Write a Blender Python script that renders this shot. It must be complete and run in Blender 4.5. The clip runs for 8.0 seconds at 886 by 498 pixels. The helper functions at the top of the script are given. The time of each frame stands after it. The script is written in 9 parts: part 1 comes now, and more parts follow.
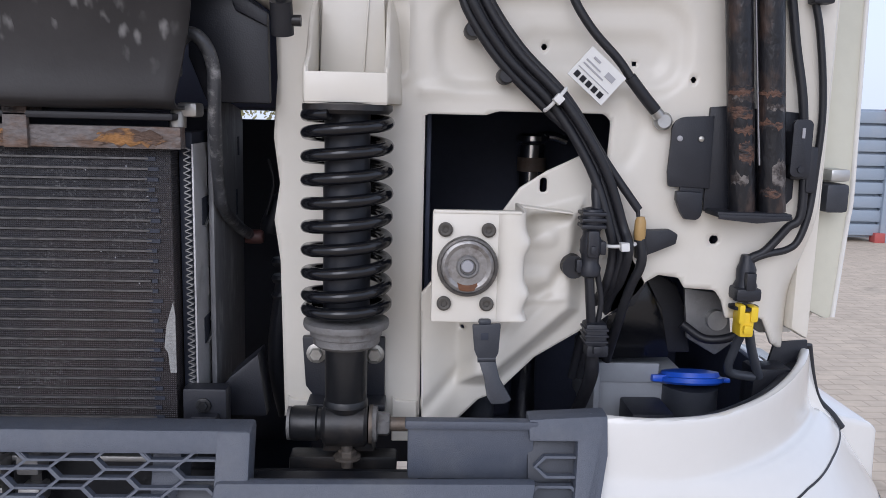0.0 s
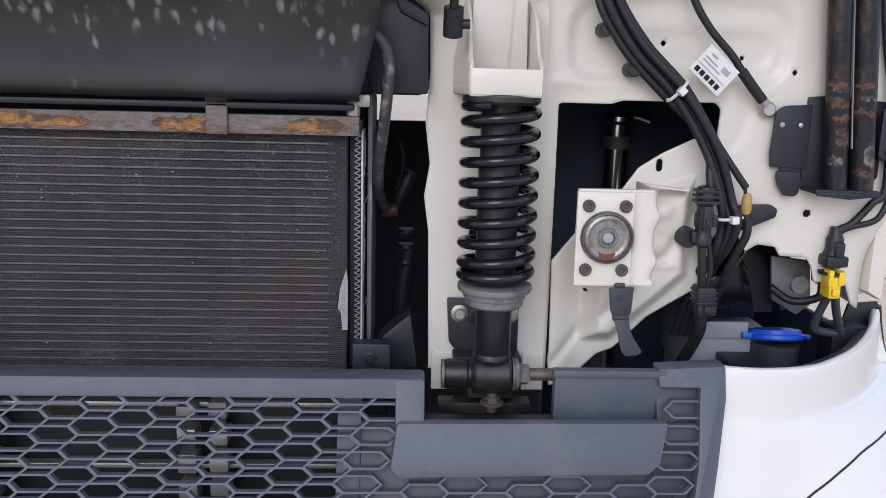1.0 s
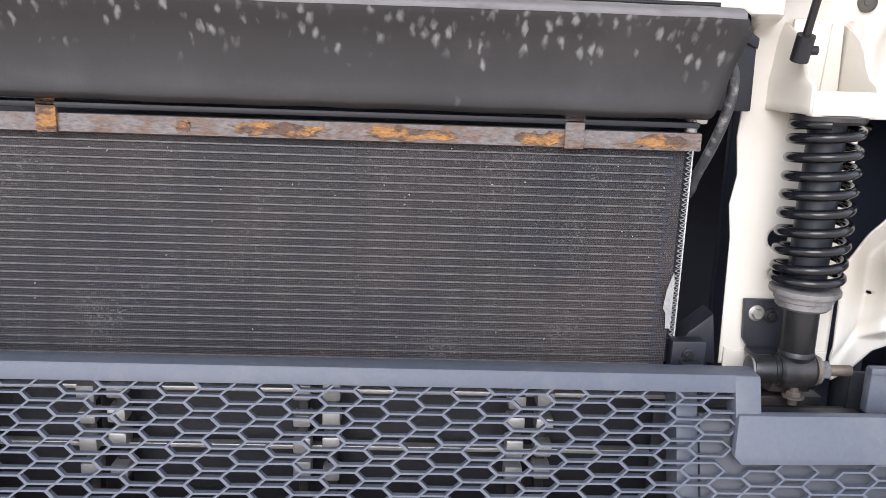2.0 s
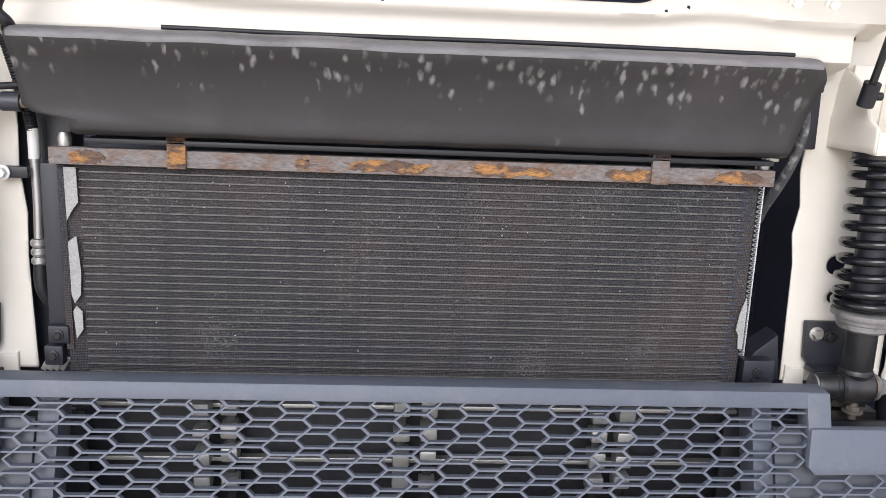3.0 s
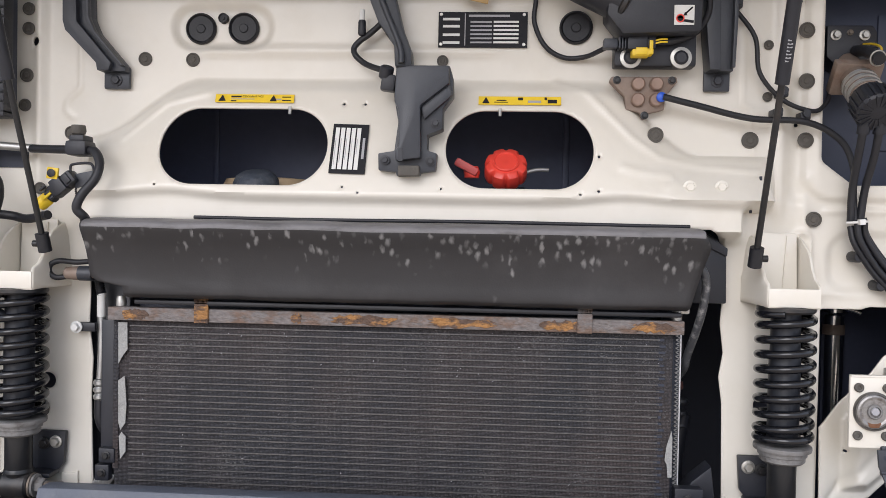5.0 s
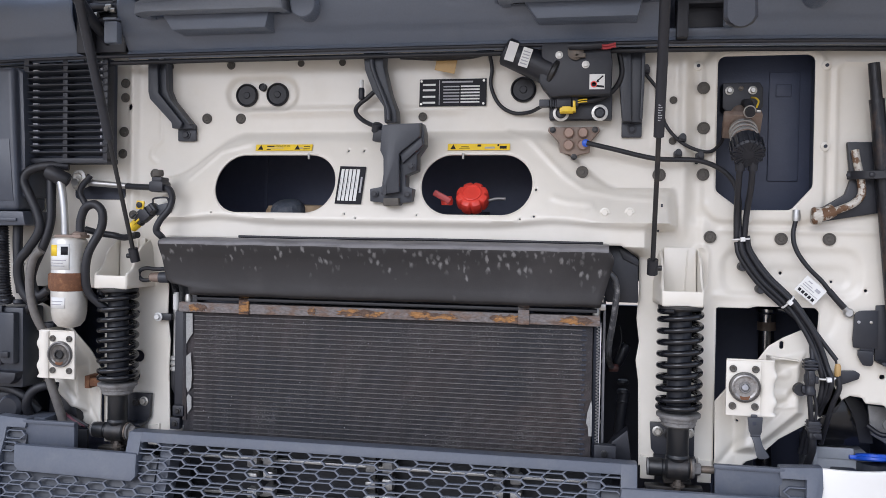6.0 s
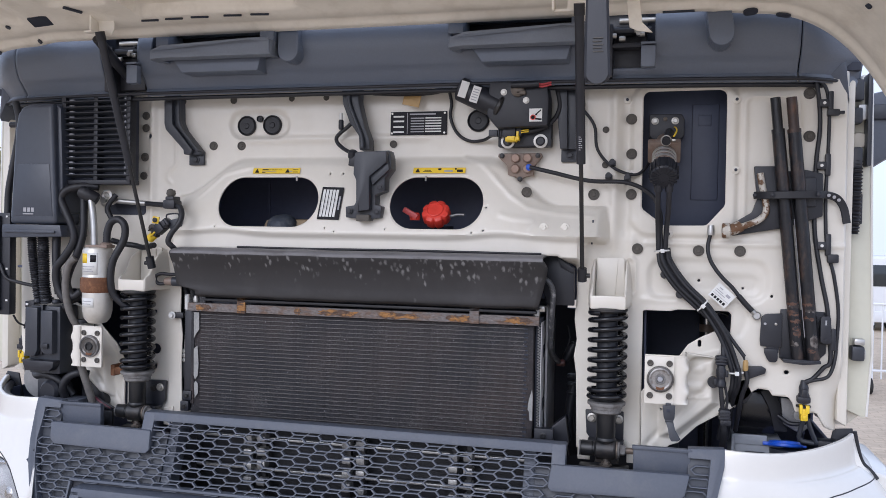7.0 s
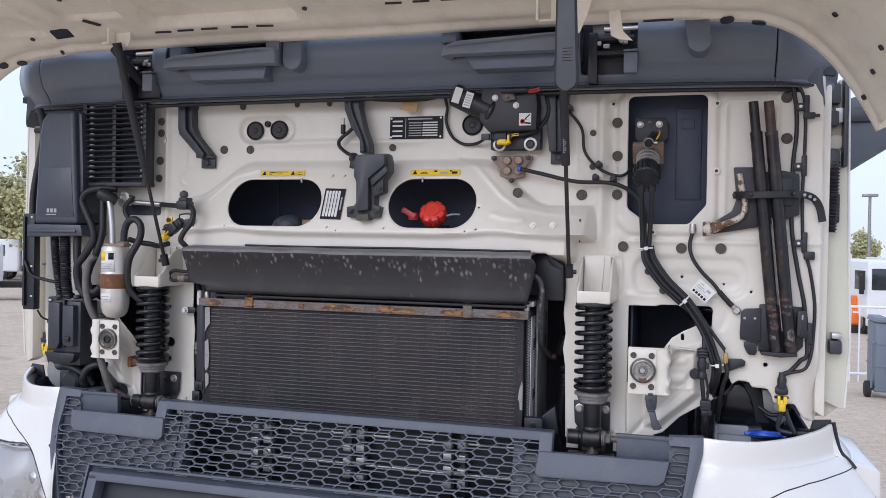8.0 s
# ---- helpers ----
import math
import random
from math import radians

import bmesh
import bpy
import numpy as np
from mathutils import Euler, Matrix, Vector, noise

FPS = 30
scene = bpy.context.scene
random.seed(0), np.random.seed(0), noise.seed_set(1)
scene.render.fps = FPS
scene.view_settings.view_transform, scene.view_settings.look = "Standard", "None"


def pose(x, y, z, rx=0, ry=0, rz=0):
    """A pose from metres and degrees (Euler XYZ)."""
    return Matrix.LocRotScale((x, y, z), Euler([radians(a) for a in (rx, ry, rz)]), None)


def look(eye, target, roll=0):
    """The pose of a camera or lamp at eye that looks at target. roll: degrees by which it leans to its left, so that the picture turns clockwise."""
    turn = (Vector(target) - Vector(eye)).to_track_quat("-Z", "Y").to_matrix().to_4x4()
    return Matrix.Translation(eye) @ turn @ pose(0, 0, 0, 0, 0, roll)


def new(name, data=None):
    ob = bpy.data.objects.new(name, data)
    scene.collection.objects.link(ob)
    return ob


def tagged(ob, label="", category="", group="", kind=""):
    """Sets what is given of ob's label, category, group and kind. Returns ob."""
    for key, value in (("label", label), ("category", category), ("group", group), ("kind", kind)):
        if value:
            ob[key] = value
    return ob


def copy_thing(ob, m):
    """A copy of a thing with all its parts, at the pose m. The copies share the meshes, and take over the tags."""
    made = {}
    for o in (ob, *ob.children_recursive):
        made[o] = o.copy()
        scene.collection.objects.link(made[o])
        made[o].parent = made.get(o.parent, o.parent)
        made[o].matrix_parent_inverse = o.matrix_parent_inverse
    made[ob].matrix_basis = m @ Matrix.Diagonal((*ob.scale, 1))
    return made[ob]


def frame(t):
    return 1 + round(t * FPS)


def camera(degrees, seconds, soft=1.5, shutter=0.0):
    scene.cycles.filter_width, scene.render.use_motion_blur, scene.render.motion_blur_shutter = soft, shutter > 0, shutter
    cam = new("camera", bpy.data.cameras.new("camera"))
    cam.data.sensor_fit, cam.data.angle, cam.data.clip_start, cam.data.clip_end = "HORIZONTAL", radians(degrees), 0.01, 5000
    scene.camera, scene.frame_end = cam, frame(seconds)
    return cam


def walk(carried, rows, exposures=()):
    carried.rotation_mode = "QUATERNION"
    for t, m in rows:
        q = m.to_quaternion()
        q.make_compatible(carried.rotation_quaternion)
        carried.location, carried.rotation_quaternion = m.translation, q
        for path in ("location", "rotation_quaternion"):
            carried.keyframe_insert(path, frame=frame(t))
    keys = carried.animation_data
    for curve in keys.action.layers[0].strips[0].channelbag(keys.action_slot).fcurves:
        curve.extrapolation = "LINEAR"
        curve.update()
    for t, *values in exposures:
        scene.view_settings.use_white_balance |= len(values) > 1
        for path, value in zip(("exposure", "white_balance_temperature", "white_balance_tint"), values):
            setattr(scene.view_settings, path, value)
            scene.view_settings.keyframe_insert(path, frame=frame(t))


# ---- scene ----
cam = camera(55.8, 8.0, soft=0.8)
PATH = [
    (0, (0.775, -1.018, 1.564), (0.847, 0.954, 1.242), 1.4),
    (0.2, (0.755, -1.032, 1.564), (0.838, 0.929, 1.182), 1.4),
    (0.5, (0.725, -1.053, 1.565), (0.808, 0.901, 1.147), 1.5),
    (0.7, (0.668, -1.091, 1.576), (0.793, 0.860, 1.156), 1.5),
    (1, (0.579, -1.148, 1.593), (0.673, 0.808, 1.189), 1.5),
    (1.2, (0.487, -1.202, 1.599), (0.568, 0.756, 1.199), 1.4),
    (1.5, (0.344, -1.254, 1.601), (0.43, 0.702, 1.192), 1.4),
    (1.8, (0.206, -1.251, 1.611), (0.295, 0.701, 1.183), 1.5),
    (2, (0.127, -1.213, 1.634), (0.214, 0.733, 1.179), 2.1),
    (3.3, (-0.058, -1.312, 1.673), (0.076, 0.641, 1.265), 2.3),
    (3.5, (-0.063, -1.318, 1.668), (0.069, 0.638, 1.274), 2.3),
    (4, (-0.044, -1.355, 1.664), (0.097, 0.604, 1.283), 2.3),
    (4.2, (-0.015, -1.398, 1.669), (0.060, 0.565, 1.293), 2.3),
    (4.5, (0.025, -1.484, 1.678), (0.004, 0.496, 1.391), 1.7),
    (4.7, (0.085, -1.527, 1.684), (0.034, 0.464, 1.502), 1.4),
    (5, (0.192, -1.584, 1.695), (0.06, 0.411, 1.648), 1.1),
    (5.2, (0.264, -1.659, 1.699), (0.052, 0.329, 1.661), 1.0),
    (6.3, (0.62, -2.154, 1.739), (0.205, -0.198, 1.697), 1.0),
    (6.5, (0.686, -2.213, 1.741), (0.237, -0.265, 1.709), 1.1),
    (7, (0.824, -2.3, 1.753), (0.325, -0.363, 1.72), 1.0),
    (7.5, (0.913, -2.371, 1.737), (0.387, -0.442, 1.713), 1.0),
    (8, (0.94, -2.393, 1.737), (0.381, -0.473, 1.714), 1.0),
]
EXPOSURES = [(0, -0.12, 5630, 15), (0.5, -0.1, 5630, 15), (1, 0.05, 5690, 15), (1.5, 0.42, 5800, 14), (2, 1.05, 5900, 14), (3.3, 0.79, 6000, 13), (4, 0.76, 6000, 13), (4.5, 0.71, 6000, 13), (5, 0.38, 5970, 13), (5.2, 0.33, 5930, 13), (6.3, 0.17, 5570, 14), (7, 0.03, 5570, 15), (8, -0.03, 5600, 15)]
walk(cam, [(t, look(eye, target, roll)) for t, eye, target, roll in PATH], EXPOSURES)

# ---- world, sun, exposure ----
SUN_EL, SUN_AZ = 27.0, 197.0
world = bpy.data.worlds.new("sky")
scene.world = world
world.use_nodes = True
wn, wl = world.node_tree.nodes, world.node_tree.links
sky = wn.new("ShaderNodeTexSky")
sky.sky_type = "NISHITA"
sky.sun_disc = False
sky.sun_elevation, sky.sun_rotation = radians(SUN_EL), radians(SUN_AZ)
sky.dust_density = 4.0
haze = wn.new("ShaderNodeMix")
haze.data_type = "RGBA"
haze.inputs["Factor"].default_value = 0.84
wl.new(sky.outputs["Color"], haze.inputs["A"])
haze.inputs["B"].default_value = (6.9, 7.2, 7.8, 1)
wl.new(haze.outputs["Result"], wn["Background"].inputs["Color"])
wn["Background"].inputs["Strength"].default_value = 0.15
sun_data = bpy.data.lights.new("sun", "SUN")
sun_data.energy, sun_data.angle, sun_data.color = 1.15, radians(40), (1.0, 0.96, 0.91)
sun = new("sun", sun_data)
sun.matrix_world = look((-2.5, -8, 5.4), (0, 0, 1.2))


# ---- materials ----
def material(name, color, rough=0.5, metal=0.0, spots=None, spot_scale=8.0, spot_amount=0.4, grain=0.12, grain_scale=60.0,
             bump=0.02, bump_scale=180.0, coat=0.0, spec=0.5, stretch=(1, 1, 1), rough_var=0.12, edge=(0.5, 0.72)):
    """A surface with two scales of variation: soft patches of a second colour and a fine grain, with a little relief."""
    m = bpy.data.materials.new(name)
    m.use_nodes = True
    n, l = m.node_tree.nodes, m.node_tree.links
    b = n["Principled BSDF"]
    b.inputs["Metallic"].default_value = metal
    b.inputs["Coat Weight"].default_value = coat
    b.inputs["Coat Roughness"].default_value = 0.15
    b.inputs["Specular IOR Level"].default_value = spec
    co = n.new("ShaderNodeTexCoord")
    mp = n.new("ShaderNodeMapping")
    mp.inputs["Scale"].default_value = stretch
    l.new(co.outputs["Object"], mp.inputs["Vector"])
    big = n.new("ShaderNodeTexNoise")
    big.inputs["Scale"].default_value, big.inputs["Detail"].default_value, big.inputs["Roughness"].default_value = spot_scale, 6.0, 0.65
    fine = n.new("ShaderNodeTexNoise")
    fine.inputs["Scale"].default_value, fine.inputs["Detail"].default_value = grain_scale, 4.0
    for t in (big, fine):
        l.new(mp.outputs["Vector"], t.inputs["Vector"])
    ramp = n.new("ShaderNodeValToRGB")
    ramp.color_ramp.elements[0].position, ramp.color_ramp.elements[1].position = edge
    ramp.color_ramp.elements[0].color = (0, 0, 0, 1)
    ramp.color_ramp.elements[1].color = (spot_amount, spot_amount, spot_amount, 1)
    l.new(big.outputs["Fac"], ramp.inputs["Fac"])
    patch = n.new("ShaderNodeMix")
    patch.data_type = "RGBA"
    patch.inputs["A"].default_value = (*color, 1)
    patch.inputs["B"].default_value = (*(spots or [c * 0.6 for c in color]), 1)
    l.new(ramp.outputs["Color"], patch.inputs["Factor"])
    hue = n.new("ShaderNodeMapRange")
    hue.inputs["To Min"].default_value, hue.inputs["To Max"].default_value = 1 - grain, 1 + grain
    l.new(fine.outputs["Fac"], hue.inputs["Value"])
    mul = n.new("ShaderNodeVectorMath")
    mul.operation = "SCALE"
    l.new(patch.outputs["Result"], mul.inputs[0])
    l.new(hue.outputs["Result"], mul.inputs["Scale"])
    l.new(mul.outputs["Vector"], b.inputs["Base Color"])
    rr = n.new("ShaderNodeMapRange")
    rr.inputs["To Min"].default_value, rr.inputs["To Max"].default_value = max(0.03, rough - rough_var), min(1, rough + rough_var)
    l.new(big.outputs["Fac"], rr.inputs["Value"])
    l.new(rr.outputs["Result"], b.inputs["Roughness"])
    if bump:
        bt = n.new("ShaderNodeTexNoise")
        bt.inputs["Scale"].default_value, bt.inputs["Detail"].default_value = bump_scale, 3.0
        l.new(mp.outputs["Vector"], bt.inputs["Vector"])
        bp = n.new("ShaderNodeBump")
        bp.inputs["Strength"].default_value, bp.inputs["Distance"].default_value = 1.0, bump * 0.014
        l.new(bt.outputs["Fac"], bp.inputs["Height"])
        l.new(bp.outputs["Normal"], b.inputs["Normal"])
    return m


PAINT = material("cab paint", (0.71, 0.675, 0.60), 0.36, spots=(0.64, 0.595, 0.50), spot_scale=6, spot_amount=0.45, grain=0.04, grain_scale=30, bump=0.006, bump_scale=40, coat=0.15)
PAINT_GLOSS = material("gloss white paint", (0.73, 0.715, 0.675), 0.22, spots=(0.77, 0.75, 0.70), spot_scale=4, grain=0.02, bump=0.0, coat=0.6)
HATCH_PAINT = material("dusty cream paint", (0.86, 0.81, 0.71), 0.5, spots=(0.58, 0.52, 0.42), spot_scale=9, spot_amount=0.45, grain=0.05, bump=0.01, bump_scale=60)
GREY_PLASTIC = material("dark grey plastic", (0.081, 0.092, 0.118), 0.45, spots=(0.15, 0.155, 0.165), spot_scale=11, spot_amount=0.45, grain=0.12, grain_scale=160, bump=0.03, bump_scale=900)
COWL_PLASTIC = material("faded grey cowl plastic", (0.126, 0.148, 0.192), 0.34, spots=(0.155, 0.173, 0.21), spot_scale=5, spot_amount=0.6, grain=0.08, grain_scale=200, bump=0.03, bump_scale=900)
BLACK_PLASTIC = material("black plastic", (0.0145, 0.016, 0.0225), 0.45, spots=(0.030, 0.031, 0.038), spot_scale=12, spot_amount=0.5, grain=0.15, bump=0.02, bump_scale=500)
RUBBER = material("black rubber", (0.0115, 0.012, 0.016), 0.5, spots=(0.028, 0.029, 0.033), spot_scale=20, spot_amount=0.4, bump=0.02, bump_scale=300)
SPRING_BLACK = material("black spring enamel", (0.007, 0.0075, 0.010), 0.16, spots=(0.016, 0.016, 0.016), spot_scale=25, bump=0.01, bump_scale=150)
DARK_STEEL = material("dark painted steel", (0.012, 0.0125, 0.014), 0.4, spots=(0.07, 0.055, 0.045), spot_scale=18, spot_amount=0.5, bump=0.03, bump_scale=120)
SHROUD_MAT = material("dusty black moulding", (0.0255, 0.0246, 0.0262), 0.5, spots=(0.048, 0.0455, 0.0465), spot_scale=4, spot_amount=0.7, grain=0.08, bump=0.01, bump_scale=300)


def add_splashes(m):
    """Dried splashes: sparse soft ovals of pale dust, thicker towards the top."""
    n, l = m.node_tree.nodes, m.node_tree.links
    b = n["Principled BSDF"]
    base = b.inputs["Base Color"].links[0].from_socket
    co = n.new("ShaderNodeTexCoord")
    mp = n.new("ShaderNodeMapping")
    mp.inputs["Scale"].default_value = (1.0, 0.0, 0.62)
    l.new(co.outputs["Object"], mp.inputs["Vector"])
    wob = n.new("ShaderNodeTexNoise")
    wob.inputs["Scale"].default_value, wob.inputs["Detail"].default_value = 90.0, 2.0
    l.new(mp.outputs["Vector"], wob.inputs["Vector"])
    shift = n.new("ShaderNodeVectorMath")
    shift.operation = "MULTIPLY_ADD"
    shift.inputs[1].default_value = (0.012, 0.012, 0.012)
    l.new(wob.outputs["Color"], shift.inputs[0])
    l.new(mp.outputs["Vector"], shift.inputs[2])
    cell = n.new("ShaderNodeTexVoronoi")
    cell.inputs["Scale"].default_value = 72.0
    l.new(shift.outputs["Vector"], cell.inputs["Vector"])
    zone = n.new("ShaderNodeTexNoise")
    zone.inputs["Scale"].default_value, zone.inputs["Detail"].default_value = 7.0, 2.0
    l.new(mp.outputs["Vector"], zone.inputs["Vector"])
    spot = n.new("ShaderNodeMapRange")
    spot.interpolation_type = "SMOOTHSTEP"
    spot.inputs["From Min"].default_value, spot.inputs["From Max"].default_value = 0.06, 0.46
    spot.inputs["To Min"].default_value, spot.inputs["To Max"].default_value = 1.0, 0.0
    l.new(cell.outputs["Distance"], spot.inputs["Value"])
    high = n.new("ShaderNodeSeparateXYZ")
    l.new(co.outputs["Object"], high.inputs["Vector"])
    band = n.new("ShaderNodeMapRange")
    band.inputs["From Min"].default_value, band.inputs["From Max"].default_value = 0.005, 0.075
    band.inputs["To Min"].default_value, band.inputs["To Max"].default_value = -0.42, 0.34
    l.new(high.outputs["Z"], band.inputs["Value"])
    chance = n.new("ShaderNodeSeparateColor")
    l.new(cell.outputs["Color"], chance.inputs["Color"])
    lot = n.new("ShaderNodeMath")
    lot.operation = "MULTIPLY_ADD"
    l.new(zone.outputs["Fac"], lot.inputs[0])
    lot.inputs[1].default_value = 0.9
    l.new(chance.outputs["Red"], lot.inputs[2])
    total = n.new("ShaderNodeMath")
    l.new(lot.outputs["Value"], total.inputs[0])
    l.new(band.outputs["Result"], total.inputs[1])
    drift = n.new("ShaderNodeMath")
    drift.operation = "MULTIPLY_ADD"
    drift.inputs[1].default_value = 0.22
    l.new(high.outputs["X"], drift.inputs[0])
    l.new(total.outputs["Value"], drift.inputs[2])
    gate = n.new("ShaderNodeMapRange")
    gate.interpolation_type = "SMOOTHSTEP"
    gate.inputs["From Min"].default_value, gate.inputs["From Max"].default_value = 0.96, 1.36
    l.new(drift.outputs["Value"], gate.inputs["Value"])
    both = n.new("ShaderNodeMath")
    both.operation = "MULTIPLY"
    l.new(spot.outputs["Result"], both.inputs[0])
    l.new(gate.outputs["Result"], both.inputs[1])
    mix = n.new("ShaderNodeMix")
    mix.data_type = "RGBA"
    mix.inputs["B"].default_value = (0.205, 0.202, 0.20, 1)
    l.new(both.outputs["Value"], mix.inputs["Factor"])
    l.new(base, mix.inputs["A"])
    l.new(mix.outputs["Result"], b.inputs["Base Color"])


add_splashes(SHROUD_MAT)
ALUMINIUM = material("dull aluminium", (0.50, 0.50, 0.49), 0.42, metal=0.85, spots=(0.32, 0.31, 0.29), spot_scale=30, bump=0.02, bump_scale=200)
ALU_DARK = material("weathered aluminium", (0.30, 0.30, 0.30), 0.5, metal=0.6, spots=(0.12, 0.115, 0.11), spot_scale=14, spot_amount=0.7, grain=0.15, bump=0.04, bump_scale=160)
ZINC = material("zinc plated steel", (0.46, 0.45, 0.42), 0.4, metal=0.8, spots=(0.28, 0.25, 0.2), spot_scale=40, bump=0.03, bump_scale=220)
RUST = material("flaking rust", (0.105, 0.068, 0.050), 0.9, spots=(0.32, 0.163, 0.058), spot_scale=70, spot_amount=1.0, grain=0.6, grain_scale=260, bump=0.5, bump_scale=170, stretch=(0.5, 1, 1), edge=(0.47, 0.58))
RUST_BAR = material("rusted grey bar", (0.165, 0.148, 0.142), 0.75, spots=(0.15, 0.095, 0.066), spot_scale=34, spot_amount=0.85, grain=0.6, grain_scale=200, bump=0.35, bump_scale=150, stretch=(0.5, 1, 1), edge=(0.46, 0.60))
RUST_BROWN = material("brown rusted band", (0.15, 0.065, 0.03), 0.8, spots=(0.26, 0.13, 0.06), spot_scale=60, spot_amount=0.8, grain=0.35, bump=0.12, bump_scale=200)
RED = material("red plastic", (0.82, 0.07, 0.045), 0.38, spots=(0.55, 0.03, 0.02), grain=0.05, bump=0.01)
YELLOW = material("yellow plastic", (0.80, 0.56, 0.02), 0.4, spots=(0.6, 0.4, 0.03), spot_scale=30, grain=0.05, bump=0.0)
BLUE = material("blue plastic", (0.02, 0.09, 0.55), 0.35, spots=(0.03, 0.12, 0.6), grain=0.05, bump=0.0)
LABEL_WHITE = material("white label", (0.72, 0.72, 0.70), 0.55, spots=(0.6, 0.6, 0.58), spot_scale=30, grain=0.04, bump=0.0)
LABEL_BLACK = material("black label", (0.009, 0.009, 0.013), 0.6, grain=0.05, bump=0.0, spec=0.3)
LABEL_GREY = material("grey print", (0.36, 0.36, 0.38), 0.5, grain=0.05, bump=0.0)
PLUG_MAT = material("grey rubber plug", (0.085, 0.078, 0.068), 0.7, spots=(0.13, 0.12, 0.10), spot_scale=60, grain=0.2, bump=0.05, bump_scale=300)
# Blue black for dark parts; it also stands for unlit shade in gaps.
CORE_DARK = material("engine bay and gap black", (0.024, 0.029, 0.046), 0.6, spots=(0.03, 0.034, 0.045), spot_scale=6, bump=0.02)
# Darker than the bay black: the shade behind the lattice is put into it.
DEEP_BLACK = material("deep black for core and shade", (0.010, 0.011, 0.015), 0.6, spots=(0.018, 0.019, 0.024), spot_scale=14, grain=0.3, grain_scale=120, bump=0.05, bump_scale=200)
BRASS = material("tan connector", (0.42, 0.27, 0.10), 0.5, grain=0.15, spot_scale=40, bump=0.02)
WORN_STEEL = material("worn grey steel", (0.13, 0.112, 0.095), 0.55, metal=0.4, spots=(0.20, 0.15, 0.11), spot_scale=50, spot_amount=0.8, grain=0.25, bump=0.06)
HOUSING_BLUE = material("weathered black housing", (0.046, 0.053, 0.071), 0.34, spots=(0.078, 0.085, 0.102), spot_scale=5, spot_amount=0.6, grain=0.12, bump=0.02, bump_scale=500)
BROWN_STEEL = material("rust stained steel", (0.24, 0.185, 0.15), 0.6, metal=0.2, spots=(0.19, 0.11, 0.07), spot_scale=40, spot_amount=0.7, grain=0.2, bump=0.05)


# ---- mesh helpers ----
def thing(name, at, label, category, group="", kind=""):
    ob = new(name)
    ob.empty_display_size = 0.02
    ob.location = at
    return tagged(ob, label, category, group, kind)


def origin_of(ob):
    at = Vector((0, 0, 0))
    while ob:
        at += ob.location
        ob = ob.parent
    return at


def part(name, bm, mat, parent=None, label="", smooth=35):
    """Links a bmesh, built in world places, as one mesh object under parent."""
    me = bpy.data.meshes.new(name)
    bm.to_mesh(me)
    bm.free()
    me.materials.append(mat)
    if parent:
        me.transform(Matrix.Translation(-origin_of(parent)))
    if smooth:
        me.shade_smooth()
        me.set_sharp_from_angle(angle=radians(smooth))
    ob = new(name, me)
    ob.parent = parent
    return tagged(ob, label)


def mesh_of(verts, faces):
    bm = bmesh.new()
    vs = [bm.verts.new(v) for v in verts]
    for f in faces:
        try:
            bm.faces.new([vs[i] for i in f])
        except ValueError:
            pass
    return bm


def join(*bms):
    out = bms[0]
    for b in bms[1:]:
        me = bpy.data.meshes.new("tmp")
        b.to_mesh(me)
        b.free()
        out.from_mesh(me)
        bpy.data.meshes.remove(me)
    return out


def box(x0, x1, y0, y1, z0, z1, bevel=0.004, segs=2):
    bm = bmesh.new()
    bmesh.ops.create_cube(bm, size=1)
    bmesh.ops.transform(bm, matrix=Matrix.Translation(((x0 + x1) / 2, (y0 + y1) / 2, (z0 + z1) / 2)) @ Matrix.Diagonal((abs(x1 - x0), abs(y1 - y0), abs(z1 - z0), 1)), verts=bm.verts)
    if bevel:
        bmesh.ops.bevel(bm, geom=bm.edges[:], offset=bevel, segments=segs, profile=0.6, affect="EDGES", clamp_overlap=True)
    return bm


def turned(bm, m):
    bmesh.ops.transform(bm, matrix=m, verts=bm.verts)
    return bm


def slab(outline, y0, y1, bevel=0.003, segs=2):
    """An outline of (x, z) places, given depth from y0 to y1."""
    bm = bmesh.new()
    f = bm.faces.new([bm.verts.new((x, y0, z)) for x, z in outline])
    if f.calc_area() and f.normal.y > 0:
        f.normal_flip()
    r = bmesh.ops.extrude_face_region(bm, geom=[f])
    for v in r["geom"]:
        if isinstance(v, bmesh.types.BMVert):
            v.co.y = y1
    bmesh.ops.recalc_face_normals(bm, faces=bm.faces)
    if bevel:
        bmesh.ops.bevel(bm, geom=bm.edges[:], offset=bevel, segments=segs, profile=0.6, affect="EDGES", clamp_overlap=True)
    return bm


def rounded(x0, x1, z0, z1, r, n=6):
    pts = []
    for cx, cz, a in ((x1 - r, z1 - r, 0), (x0 + r, z1 - r, 90), (x0 + r, z0 + r, 180), (x1 - r, z0 + r, 270)):
        for i in range(n + 1):
            t = radians(a + 90 * i / n)
            pts.append((cx + r * math.cos(t), cz + r * math.sin(t)))
    return pts


def side_slab(outline, x0, x1, bevel=0.002):
    """An outline of (y, z) places, given width from x0 to x1."""
    bm = slab(outline, 0.0, x1 - x0, bevel)
    for v in bm.verts:
        v.co = Vector((x0 + v.co.y, v.co.x, v.co.z))
    bmesh.ops.recalc_face_normals(bm, faces=bm.faces)
    return bm


